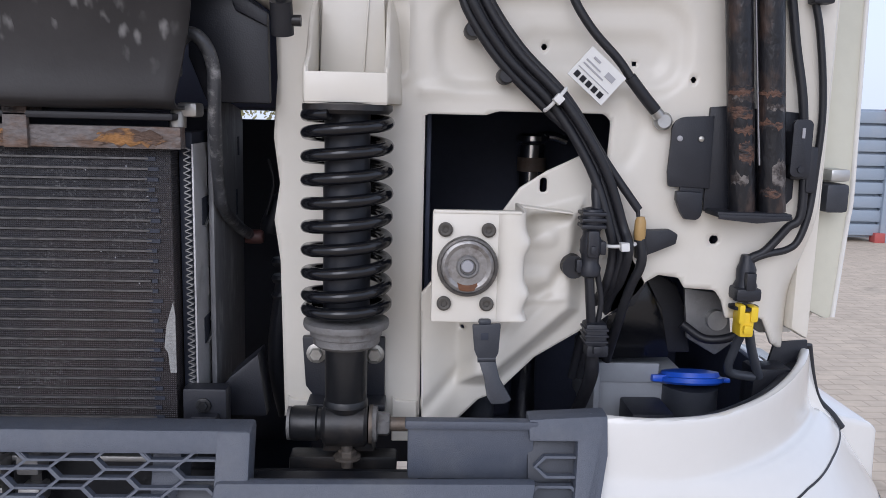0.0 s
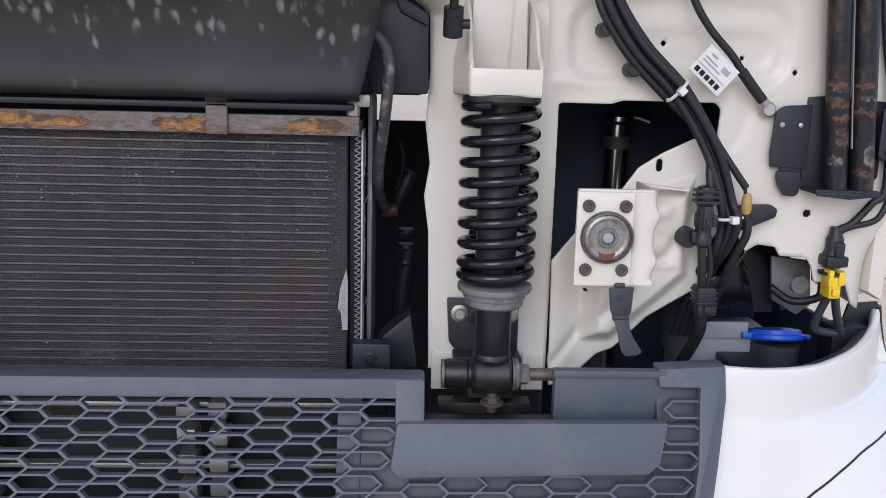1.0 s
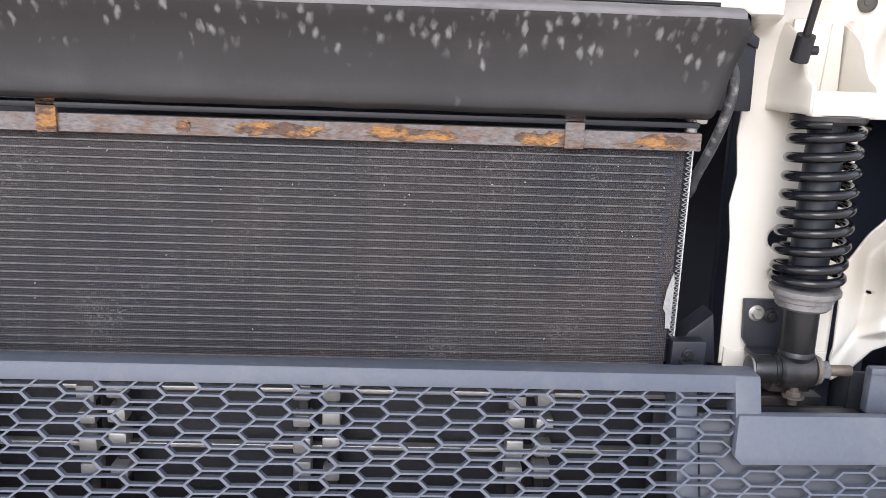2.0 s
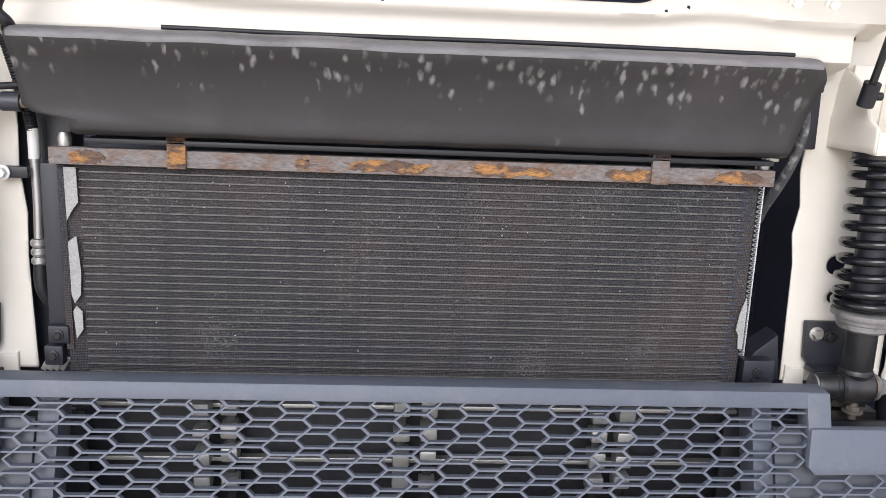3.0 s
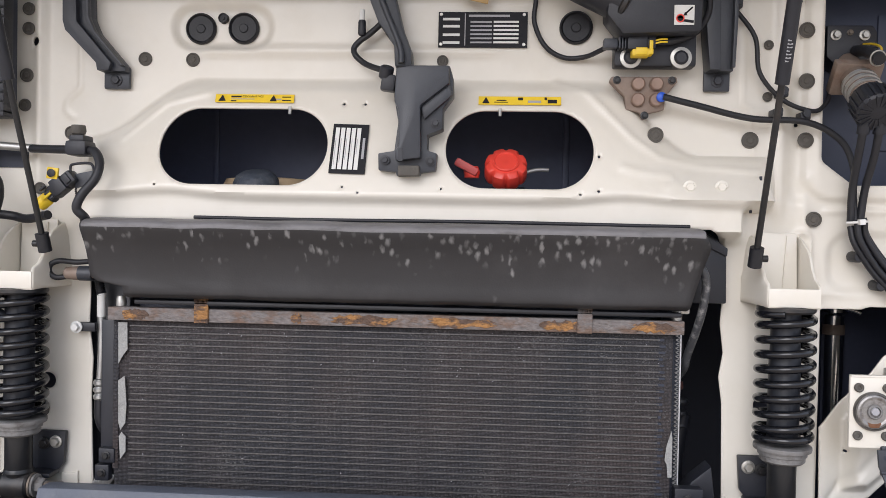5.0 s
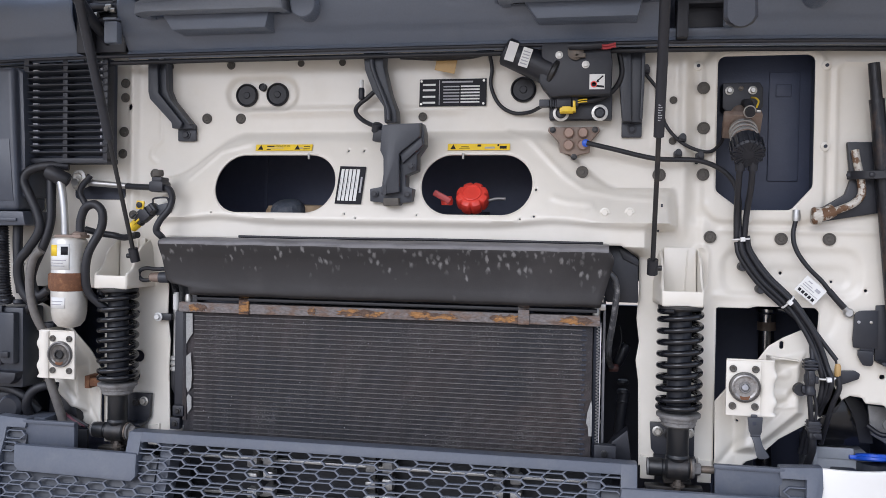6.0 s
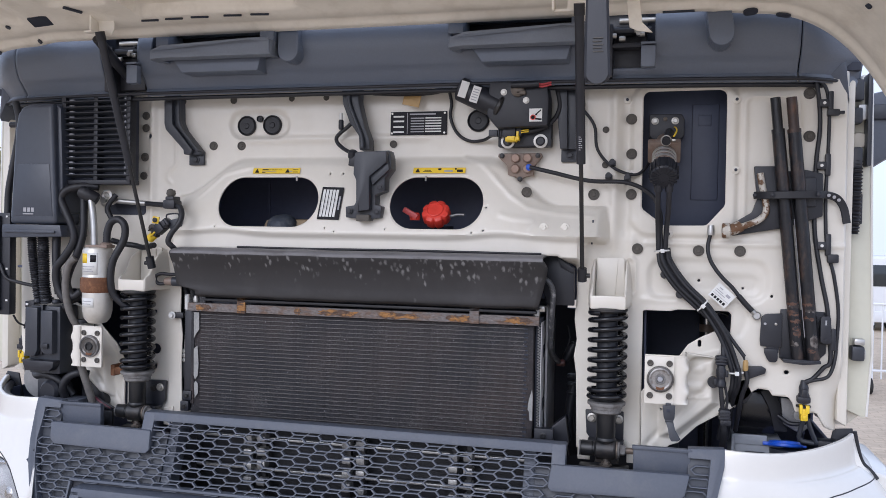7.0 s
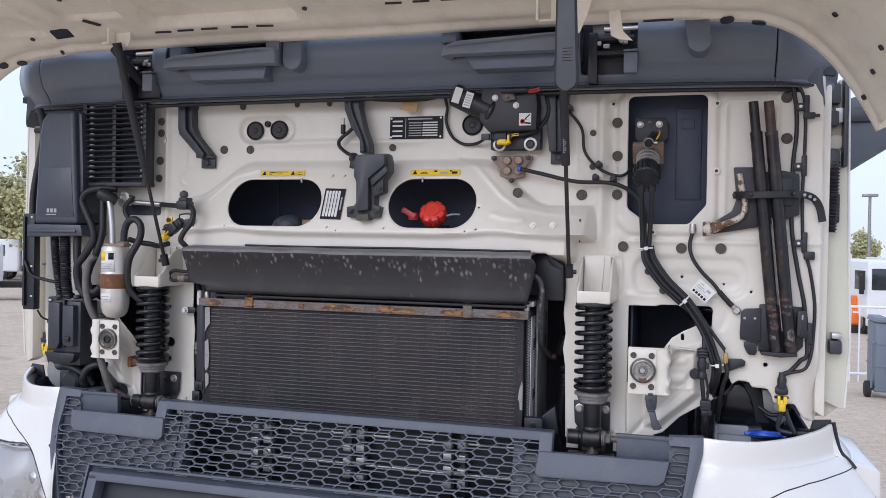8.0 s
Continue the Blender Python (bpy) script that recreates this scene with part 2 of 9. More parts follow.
def lathe(profile, at, axis="z", seg=28):
    """Turns (radius, height) pairs round an axis through at."""
    verts, faces = [], []
    for r, h in profile:
        for i in range(seg):
            t = 2 * math.pi * i / seg
            verts.append((r * math.cos(t), r * math.sin(t), h))
    for j in range(len(profile) - 1):
        for i in range(seg):
            k = (i + 1) % seg
            faces.append((j * seg + i, j * seg + k, (j + 1) * seg + k, (j + 1) * seg + i))
    faces.append(tuple(range(seg))[::-1])
    faces.append(tuple((len(profile) - 1) * seg + i for i in range(seg)))
    bm = mesh_of(verts, faces)
    turn = {"z": Matrix(), "y": pose(0, 0, 0, 90, 0, 0), "x": pose(0, 0, 0, 0, 90, 0)}[axis]
    return turned(bm, Matrix.Translation(at) @ turn)


def smooth_path(pts, per=8):
    p = [Vector(q) for q in pts]
    p = [p[0] * 2 - p[1]] + p + [p[-1] * 2 - p[-2]]
    out = []
    for i in range(1, len(p) - 2):
        for k in range(per):
            t = k / per
            a, b, c, d = p[i - 1], p[i], p[i + 1], p[i + 2]
            out.append(0.5 * (2 * b + (c - a) * t + (2 * a - 5 * b + 4 * c - d) * t * t + (3 * b - a - 3 * c + d) * t ** 3))
    return out + [p[-2]]


def tube(pts, r, seg=10, per=8, ridges=0.0, pitch=0.006, raw=False):
    """A round tube along a smooth path; ridges and pitch make it corrugated."""
    seg = max(seg, 12)
    path = [Vector(q) for q in pts] if raw else smooth_path(pts, per)
    if ridges:
        fine = []
        for a, b in zip(path, path[1:]):
            n = max(1, int((b - a).length / (pitch / 4)))
            fine += [a.lerp(b, k / n) for k in range(n)]
        path = fine + [path[-1]]
    verts, faces = [], []
    side = None
    run = 0.0
    for i, p in enumerate(path):
        d = (path[min(i + 1, len(path) - 1)] - path[max(i - 1, 0)]).normalized()
        if side is None:
            side = d.orthogonal().normalized()
        side = (side - d * side.dot(d)).normalized()
        up = d.cross(side)
        if i:
            run += (p - path[i - 1]).length
        rr = r + (ridges * math.sin(2 * math.pi * run / pitch) if ridges else 0)
        for k in range(seg):
            t = 2 * math.pi * k / seg
            verts.append(p + side * (rr * math.cos(t)) + up * (rr * math.sin(t)))
    for j in range(len(path) - 1):
        for i in range(seg):
            k = (i + 1) % seg
            faces.append((j * seg + i, j * seg + k, (j + 1) * seg + k, (j + 1) * seg + i))
    faces.append(tuple(range(seg))[::-1])
    faces.append(tuple((len(path) - 1) * seg + i for i in range(seg)))
    bm = mesh_of(verts, faces)
    bmesh.ops.recalc_face_normals(bm, faces=bm.faces)
    return bm


def ribbon(pts, half, thick, per=6):
    """A flat upright band along a smooth path, seen on its broad side from the front."""
    path = smooth_path(pts, per)
    verts, faces = [], []
    for i, p in enumerate(path):
        d = (path[min(i + 1, len(path) - 1)] - path[max(i - 1, 0)]).normalized()
        out = Vector((0, -1, 0))
        out = (out - d * out.dot(d)).normalized()
        up = d.cross(out)
        for a, b in ((-half, 0), (-half * 0.85, thick), (half * 0.85, thick), (half, 0), (half, -thick), (-half, -thick)):
            verts.append(p + up * a + out * b)
    for j in range(len(path) - 1):
        for k in range(6):
            m = (k + 1) % 6
            faces.append((j * 6 + k, j * 6 + m, j * 6 + 6 + m, j * 6 + 6 + k))
    faces += [tuple(range(6)), tuple((len(path) - 1) * 6 + k for k in range(6))]
    bm = mesh_of(verts, faces)
    bmesh.ops.recalc_face_normals(bm, faces=bm.faces)
    return bm


def hexbolt(at, r, h, axis="y"):
    """A hexagon head with a washer, facing -y or along an axis."""
    head = lathe([(r, 0), (r, h * 0.85), (r * 0.85, h)], (0, 0, 0), "z", 6)
    washer = lathe([(r * 1.45, -0.001), (r * 1.45, h * 0.2), (r * 1.3, h * 0.25)], (0, 0, 0), "z", 20)
    bm = join(head, washer)
    turn = {"y": pose(0, 0, 0, 90, 0, 0), "x": pose(0, 0, 0, 0, 90, 0), "z": Matrix()}[axis]
    return turned(bm, Matrix.Translation(at) @ turn)


# distance fields for openings, over arrays of x and z: negative inside
def d_box(x0, x1, z0, z1, r=0.02):
    def f(x, z):
        qx, qz = np.abs(x - (x0 + x1) / 2) - (x1 - x0) / 2 + r, np.abs(z - (z0 + z1) / 2) - (z1 - z0) / 2 + r
        return np.hypot(np.maximum(qx, 0), np.maximum(qz, 0)) + np.minimum(np.maximum(qx, qz), 0) - r
    return f


def d_disc(cx, cz, r):
    return lambda x, z: np.hypot(x - cx, z - cz) - r


def d_poly(pts, r=0.0):
    def f(x, z):
        d = np.full(x.shape, 1e9)
        inside = np.zeros(x.shape, bool)
        for (ax, az), (bx, bz) in zip(pts, pts[1:] + pts[:1]):
            ex, ez = bx - ax, bz - az
            t = np.clip(((x - ax) * ex + (z - az) * ez) / (ex * ex + ez * ez), 0, 1)
            d = np.minimum(d, np.hypot(x - ax - t * ex, z - az - t * ez))
            cross = ((az > z) != (bz > z)) & (x < (bx - ax) * (z - az) / ((bz - az) or 1e-9) + ax)
            inside ^= cross
        return np.where(inside, -d, d) - r
    return f


def sstep(a, b, v):
    t = np.clip((v - a) / (b - a), 0, 1)
    return t * t * (3 - 2 * t)


def pressed_sheet(name, x0, x1, z0, z1, step, height, holes, thick, mat, parent=None, label=""):
    """A pressed panel: y = height(x, z), with openings whose rims follow the distance fields."""
    nx, nz = int(round((x1 - x0) / step)) + 1, int(round((z1 - z0) / step)) + 1
    gx, gz = np.meshgrid(np.linspace(x0, x1, nx), np.linspace(z0, z1, nz))
    keep = np.ones((nz - 1, nx - 1), bool)
    mx, mz = (gx[:-1, :-1] + gx[1:, 1:]) / 2, (gz[:-1, :-1] + gz[1:, 1:]) / 2

    def field(x, z):
        return np.minimum.reduce([h(x, z) for h in holes])
    if holes:
        keep = field(mx, mz) > 0
        used = np.zeros((nz, nx), int)
        for a, b in ((0, 0), (0, 1), (1, 0), (1, 1)):
            used[a:nz - 1 + a, b:nx - 1 + b] += keep
        rim = (used > 0) & (used < 4)
        rim[0, :] = rim[-1, :] = False
        rim[:, 0] = rim[:, -1] = False
        for _ in range(3):
            d = field(gx, gz)
            e = step * 0.1
            dx, dz = (field(gx + e, gz) - field(gx - e, gz)) / (2 * e), (field(gx, gz + e) - field(gx, gz - e)) / (2 * e)
            n = np.maximum(np.hypot(dx, dz), 0.3)
            move = rim & (np.abs(d) < 2 * step)
            gx = np.where(move, gx - d * dx / n ** 2, gx)
            gz = np.where(move, gz - d * dz / n ** 2, gz)
    gy = height(gx, gz)
    verts = np.stack([gx, gy, gz], -1).reshape(-1, 3)
    j, i = np.nonzero(keep)
    faces = np.stack([j * nx + i, j * nx + i + 1, (j + 1) * nx + i + 1, (j + 1) * nx + i], -1)
    used_ids = np.unique(faces)
    remap = np.zeros(len(verts), int)
    remap[used_ids] = np.arange(len(used_ids))
    me = bpy.data.meshes.new(name)
    at = origin_of(parent) if parent else Vector((0, 0, 0))
    me.from_pydata((verts[used_ids] - np.array(at)).tolist(), [], remap[faces].tolist())
    me.materials.append(mat)
    me.shade_smooth()
    me.set_sharp_from_angle(angle=radians(50))
    ob = new(name, me)
    ob.parent = parent
    sol = ob.modifiers.new("thickness", "SOLIDIFY")
    sol.thickness, sol.offset = thick, -1.0
    return tagged(ob, label)


# ---- ground and sky line ----
SLOPE = 0.0192


def ground():
    bm = bmesh.new()
    bmesh.ops.create_grid(bm, x_segments=60, y_segments=60, size=600)
    m = material("worn yard paving", (0.54, 0.44, 0.33), 0.85, spots=(0.40, 0.32, 0.235), spot_scale=0.35, spot_amount=0.8, grain=0.25, grain_scale=9, bump=0.2, bump_scale=30)
    n, l = m.node_tree.nodes, m.node_tree.links
    b = n["Principled BSDF"]
    base = b.inputs["Base Color"].links[0].from_socket
    co = n.new("ShaderNodeTexCoord")
    brick = n.new("ShaderNodeTexBrick")
    brick.inputs["Scale"].default_value = 1.0
    brick.inputs["Brick Width"].default_value, brick.inputs["Row Height"].default_value, brick.inputs["Mortar Size"].default_value = 0.21, 0.105, 0.007
    brick.inputs["Color1"].default_value, brick.inputs["Color2"].default_value, brick.inputs["Mortar"].default_value = (1.03, 1.03, 1.02, 1), (0.95, 0.95, 0.95, 1), (0.82, 0.81, 0.80, 1)
    l.new(co.outputs["Object"], brick.inputs["Vector"])
    oil = n.new("ShaderNodeTexNoise")
    oil.inputs["Scale"].default_value, oil.inputs["Detail"].default_value = 1.3, 5.0
    l.new(co.outputs["Object"], oil.inputs["Vector"])
    dark = n.new("ShaderNodeMapRange")
    dark.inputs["From Min"].default_value, dark.inputs["From Max"].default_value = 0.62, 0.74
    dark.inputs["To Min"].default_value, dark.inputs["To Max"].default_value = 1.0, 0.55
    l.new(oil.outputs["Fac"], dark.inputs["Value"])
    laid = n.new("ShaderNodeVectorMath")
    laid.operation = "MULTIPLY"
    l.new(base, laid.inputs[0])
    l.new(brick.outputs["Color"], laid.inputs[1])
    worn = n.new("ShaderNodeVectorMath")
    worn.operation = "SCALE"
    l.new(laid.outputs["Vector"], worn.inputs[0])
    l.new(dark.outputs["Result"], worn.inputs["Scale"])
    l.new(worn.outputs["Vector"], b.inputs["Base Color"])
    for v in bm.verts:
        v.co.z = -SLOPE * v.co.y
    ob = part("ground", bm, m)
    tagged(ob, "worn brownish grey yard paving under the truck", "ground", kind="structure")


ground()


# ---- the cab front ----
def zt(x):
    """Height of the crease over the service panel."""
    return 1.975 - 0.135 * sstep(0.36, 0.56, x) - 0.11 * sstep(-0.38, -0.60, x)


def firewall_y(x, z):
    y = np.zeros_like(x)
    # the service panel leans forward towards its lower flange
    t = zt(x)
    s = np.clip((t - z) / (t - 1.755), 0, 1)
    s = s * 0.86 + 0.14 * sstep(0.0, 0.12, s)
    inside = sstep(0.70, 0.665, x) * sstep(-0.625, -0.575, x)
    drop = sstep(1.734, 1.755, z + 0.012 * np.exp(-((np.abs(x) - 0.42) / 0.09) ** 2) * -1)
    y -= 0.100 * s * inside * drop
    lip = (1 - drop) * inside * sstep(1.672, 1.70, z) * sstep(0.645, 0.615, np.abs(x))
    y -= 0.084 * lip
    # vertical swages and framed fields
    def bead(d, w, h):
        return -h * np.exp(-(d / w) ** 2)
    y += bead(np.abs(x) - 0.705, 0.012, 0.010) * sstep(1.70, 1.76, z)
    y += 0.006 * sstep(0.012, -0.012, d_box(0.725, 0.765, 1.76, 2.15)(x, z))
    y += bead(d_box(1.035, 1.165, 1.80, 2.125)(x, z), 0.006, 0.005)
    y += 0.008 * sstep(0.010, -0.010, d_box(0.80, 1.10, 1.592, 1.700, 0.04)(x, z))
    y += bead(z - 1.742, 0.006, 0.006) * sstep(0.78, 0.80, x)
    y += -0.010 * sstep(0.010, -0.004, d_box(0.752, 1.012, 1.765, 2.165, 0.05)(x, z))
    y += 0.010 * sstep(0.008, -0.008, d_box(-0.44, -0.25, 2.035, 2.115, 0.04)(x, z))
    y += bead(z - 2.03, 0.010, 0.004) * sstep(0.30, 0.26, np.abs(x + 0.1))
    y += bead(d_box(0.735, 0.765, 1.60, 1.70, 0.014)(x, z), 0.005, 0.006)
    # seams of the spot welded patches and soft pads
    def line(pts, w, h):
        d = np.full(x.shape, 1e9)
        for (ax, az), (bx, bz) in zip(pts, pts[1:]):
            ex, ez = bx - ax, bz - az
            q = np.clip(((x - ax) * ex + (z - az) * ez) / (ex * ex + ez * ez), 0, 1)
            d = np.minimum(d, np.hypot(x - ax - q * ex, z - az - q * ez))
        return bead(d, w, h)
    y += line([(0.633, 2.15), (0.637, 1.937), (0.654, 1.926), (0.657, 1.845)], 0.004, 0.0025)
    y += line([(-0.625, 2.15), (-0.624, 1.958), (-0.651, 1.932), (-0.654, 1.913), (-0.639, 1.899)], 0.004, 0.0025)
    y += line([(0.292, 1.972), (0.347, 1.954), (0.389, 1.910), (0.431, 1.866), (0.479, 1.832), (0.554, 1.818), (0.654, 1.809)], 0.006, 0.005)
    y += line([(0.41, 1.812), (0.44, 1.803), (0.494, 1.798), (0.501, 1.785), (0.487, 1.777)], 0.007, 0.004)
    y += line([(-0.36, 1.945), (-0.44, 1.925), (-0.52, 1.855)], 0.005, 0.004)
    y += line([(0.752, 1.80), (0.755, 1.703)], 0.010, 0.005) + line([(1.043, 1.577), (1.049, 1.554), (1.043, 1.527), (1.033, 1.508)], 0.008, -0.003)
    y += 0.005 * sstep(0.010, -0.010, d_box(0.896, 1.076, 1.615, 1.660, 0.02)(x, z))
    y += line([(0.787, 1.590), (0.963, 1.597)], 0.008, 0.004)
    y += 0.0025 * np.sin(x * 9.0 + z * 4.0) * sstep(1.45, 1.6, z) * sstep(0.66, 0.72, x)
    # the outer edges turn back round the cab's corners
    y += 0.10 * sstep(1.274, 1.302, x) ** 1.5
    y += 1.25 * np.maximum(-x - 1.185, 0)
    y += 0.020 * sstep(1.44, 1.30, z) * sstep(1.16, 1.24, np.abs(x)) + 0.055 * sstep(1.47, 1.33, z) * sstep(1.226, 1.295, np.abs(x))
    return y


HOLES = [
    d_poly([(-0.596, 1.703), (-0.604, 1.66), (-0.601, 1.56), (-0.603, 1.50), (-0.595, 1.43), (-0.598, 1.36), (-0.593, 1.18), (-0.593, 0.9), (0.617, 0.9), (0.617, 1.19), (0.613, 1.38), (0.606, 1.43), (0.613, 1.475), (0.606, 1.53), (0.611, 1.60), (0.609, 1.672), (0.565, 1.703)]),
    d_poly([(0.787, 1.562), (0.86, 1.562), (0.875, 1.567), (1.004, 1.567), (1.012, 1.558), (1.000, 1.30), (1.055, 1.345), (1.067, 1.361), (1.082, 1.370), (1.108, 1.367), (1.116, 1.354), (1.155, 1.352), (1.165, 1.338), (1.172, 1.316), (1.226, 1.312), (1.236, 1.296), (1.250, 1.274), (1.270, 1.262), (1.30, 1.258), (1.45, 1.255), (1.45, 0.9), (0.787, 0.9)]),
    d_poly([(-0.787, 1.562), (-1.012, 1.562), (-1.004, 1.35), (-1.10, 1.37), (-1.175, 1.345), (-1.19, 1.29), (-1.27, 1.272), (-1.45, 1.27), (-1.45, 0.9), (-0.787, 0.9)]),
    d_poly([(0.795, 2.125), (0.970, 2.125), (0.971, 1.850), (0.935, 1.808), (0.842, 1.807), (0.796, 1.842)], 0.018),
    d_box(-0.440, -0.124, 1.769, 1.915, 0.072),
    d_box(0.093, 0.359, 1.769, 1.915, 0.072),
]
for hx, hz, hr in ((0.929, 1.645, 0.004), (1.039, 1.628, 0.004), (1.109, 1.610, 0.004), (1.149, 1.416, 0.006), (0.334, 1.760, 0.003), (0.366, 1.767, 0.003), (0.087, 1.767, 0.003),
                   (-0.062, 1.758, 0.003), (-0.09, 1.768, 0.003), (-0.437, 1.768, 0.003), (-0.10, 1.925, 0.003), (-0.06, 1.925, 0.003), (0.368, 1.83, 0.003),
                   (-0.713, 2.045, 0.009), (-0.69, 1.50, 0.006), (0.736, 1.90, 0.004), (-0.686, 1.384, 0.016), (-0.692, 1.330, 0.010), (0.686, 1.380, 0.016), (0.688, 1.326, 0.010)):
    HOLES.append(d_disc(hx, hz, hr))
wall = pressed_sheet("wall_front", -1.30, 1.302, 1.18, 2.185, 0.005, firewall_y, HOLES, 0.004, PAINT)
tagged(wall, "cream painted pressed steel cab front wall with openings", "wall", kind="structure")


def support_brace(sign):
    """The cream gusset behind each round cab mounting."""
    ob = thing("gusset_plate", (sign * 0.88, 0.03, 1.35), "cream painted pressed gusset plate behind a cab mounting", "bracket", "gusset plates")
    pts = [(0.786, 1.345), (0.800, 1.36), (0.885, 1.446), (0.905, 1.475), (0.937, 1.496), (0.989, 1.521), (1.03, 1.50), (1.03, 1.318), (1.001, 1.303), (0.932, 1.260),
           (0.885, 1.212), (0.862, 1.203), (0.835, 1.175), (0.790, 1.160)]
    def h(x, z):
        a = np.abs(x)
        y = 0.006 - 0.030 * sstep(0.0, -0.028, d_poly([(0.83, 1.22), (0.88, 1.22), (0.99, 1.32), (0.99, 1.47), (0.92, 1.45), (0.83, 1.36)])(a, z))
        y -= 0.02 * sstep(0.84, 0.79, a)
        for zo in (1.418, 1.367):
            y -= 0.005 * sstep(0.008, -0.008, d_box(0.890, 0.946, zo - 0.010, zo + 0.010, 0.0095)(a, z))
        y -= 0.0025 * np.exp(-((z - 1.340 - 0.10 * (a - 0.93)) / 0.004) ** 2) * sstep(0.90, 0.915, a) * sstep(0.97, 0.955, a)
        return y + 0.006 * np.exp(-((a - 0.80 - (z - 1.2) * 0.9) / 0.012) ** 2)
    outline = d_poly([(sign * x, z) for x, z in pts])
    pressed_sheet("plate", min(sign * 0.77, sign * 1.05), max(sign * 0.77, sign * 1.05), 1.14, 1.54, 0.003, h, [lambda x, z: -outline(x, z), d_box(sign * 0.934 - 0.0045, sign * 0.934 + 0.0045, 1.47, 1.488, 0.004),
                  d_disc(sign * 0.838, 1.30, 0.003)], 0.004, PAINT, ob)


support_brace(1)
support_brace(-1)


LAMP_GLASS = bpy.data.materials.new("lamp glass")
LAMP_GLASS.use_nodes = True
lamp_node = LAMP_GLASS.node_tree.nodes["Principled BSDF"]
lamp_node.inputs["Transmission Weight"].default_value, lamp_node.inputs["Roughness"].default_value, lamp_node.inputs["IOR"].default_value = 1.0, 0.03, 1.45
CHROME = material("lamp chrome", (0.75, 0.75, 0.76), 0.12, metal=1.0, grain=0.02, bump=0.0, rough_var=0.05)
LAMP_INNER = material("lamp housing grey", (0.48, 0.48, 0.49), 0.3, metal=0.3, grain=0.04, bump=0.0)


def corner_bumper(sign):
    ob = thing("bumper_corner", (sign * 1.1, 0, 1.0), "glossy white bumper corner with a curved upper edge", "bumper", "bumper corners")
    # plan curve of the outer skin, from the grille round to the cab's side
    plan = smooth_path([(0.975, -0.146, 0), (0.985, -0.150, 0), (1.05, -0.155, 0), (1.13, -0.13, 0), (1.22, -0.06, 0), (1.30, 0.04, 0), (1.345, 0.13, 0), (1.36, 0.24, 0), (1.362, 0.34, 0)], 8)
    top = [1.238, 1.238, 1.236, 1.234, 1.237, 1.243, 1.252, 1.258, 1.258]
    rows = []
    for i, p in enumerate(plan):
        u = i / (len(plan) - 1) * 8
        k = min(int(u), 7)
        zt_ = top[k] + (top[k + 1] - top[k]) * (u - k)
        fl = float(sstep(2.0, 4.5, u))
        nrm = Vector((p.x - 0.9, p.y - 0.35, 0)).normalized()
        rows.append([(p + nrm * o, zz) for zz, o in ((zt_ - 0.012, -0.016), (zt_, -0.012), (zt_ + 0.001, -0.004), (zt_ - 0.006, 0.0), (1.175, 0.006), (1.165, 0.009 + 0.012 * fl), (1.150, 0.013 + 0.026 * fl), (1.10, 0.024 + 0.050 * fl), (1.03, 0.042 + 0.080 * fl), (0.95, 0.06 + 0.11 * fl), (0.85, 0.07 + 0.13 * fl))])
    seam = ((0.90, 0.90), (0.952, 0.946), (1.042, 1.035), (1.112, 1.082), (1.15, 1.104), (1.19, 1.122), (1.25, 1.134), (1.32, 1.138), (1.60, 1.138))
    sx, sz = [p[0] for p in seam], [p[1] for p in seam]
    upper, wing, lower, line = [], [], [], []
    for i, row in enumerate(rows):
        pull = float(sstep(len(rows) * 0.33, 0, i))
        col = [Vector((p.x - 0.42 * pull * max(0.0, 1.17 - zz), p.y - 0.36 * pull * max(0.0, 1.20 - zz), zz)) for p, zz in row]
        col = smooth_path(col, 8)
        cut, mid = len(col) - 3, col[-3]
        for k in range(20, len(col) - 2):
            f0 = col[k].z - float(np.interp(col[k].x, sx, sz))
            f1 = col[k + 1].z - float(np.interp(col[k + 1].x, sx, sz))
            if f0 >= 0 > f1:
                cut, mid = k, col[k].lerp(col[k + 1], f0 / (f0 - f1))
                break
        def spread(pts, n):
            run = [0.0]
            for a, b in zip(pts, pts[1:]):
                run.append(run[-1] + (b - a).length)
            out = []
            for f in np.linspace(0, run[-1], n):
                k = min(max(0, int(np.searchsorted(run, f)) - 1), len(pts) - 2)
                out.append(pts[k].lerp(pts[k + 1], (f - run[k]) / max(1e-9, run[k + 1] - run[k])))
            return out
        # past the end of the upright rim only the shoulder goes on
        start = 0 if row[0][0].y < 0.108 else next(k for k, q in enumerate(col) if k > 8 and q.z < 1.172)
        upper.append(spread(col[start:cut + 1] + [mid], 70))
        below = spread([mid] + col[cut + 1:], 60)
        edge_k = next((k for k, q in enumerate(below) if q.z < 1.06), 59)
        wing.append(spread(below[:max(edge_k, 1) + 1], 24))
        lower.append(spread(below[min(edge_k, 58):], 20))
        line.append(mid)
    def grid(cols, shift=0.0):
        w = len(cols[0])
        out = Vector((0.9, 0.35, 0))
        verts = []
        for c in cols:
            for v in c:
                d = Vector((v.x - out.x, v.y - out.y, 0)).normalized() * shift
                verts.append((sign * (v.x + d.x), v.y + d.y, v.z))
        bm = mesh_of(verts, [(i * w + k, (i + 1) * w + k, (i + 1) * w + k + 1, i * w + k + 1) for i in range(len(cols) - 1) for k in range(w - 1)])
        bmesh.ops.recalc_face_normals(bm, faces=bm.faces)
        return bm
    skin = part("skin", grid(upper), PAINT_GLOSS, ob)
    skin.modifiers.new("thickness", "SOLIDIFY").thickness = 0.004
    flank = part("wing_panel", grid(wing), PAINT_GLOSS, ob, "glossy white wing panel above the lamp")
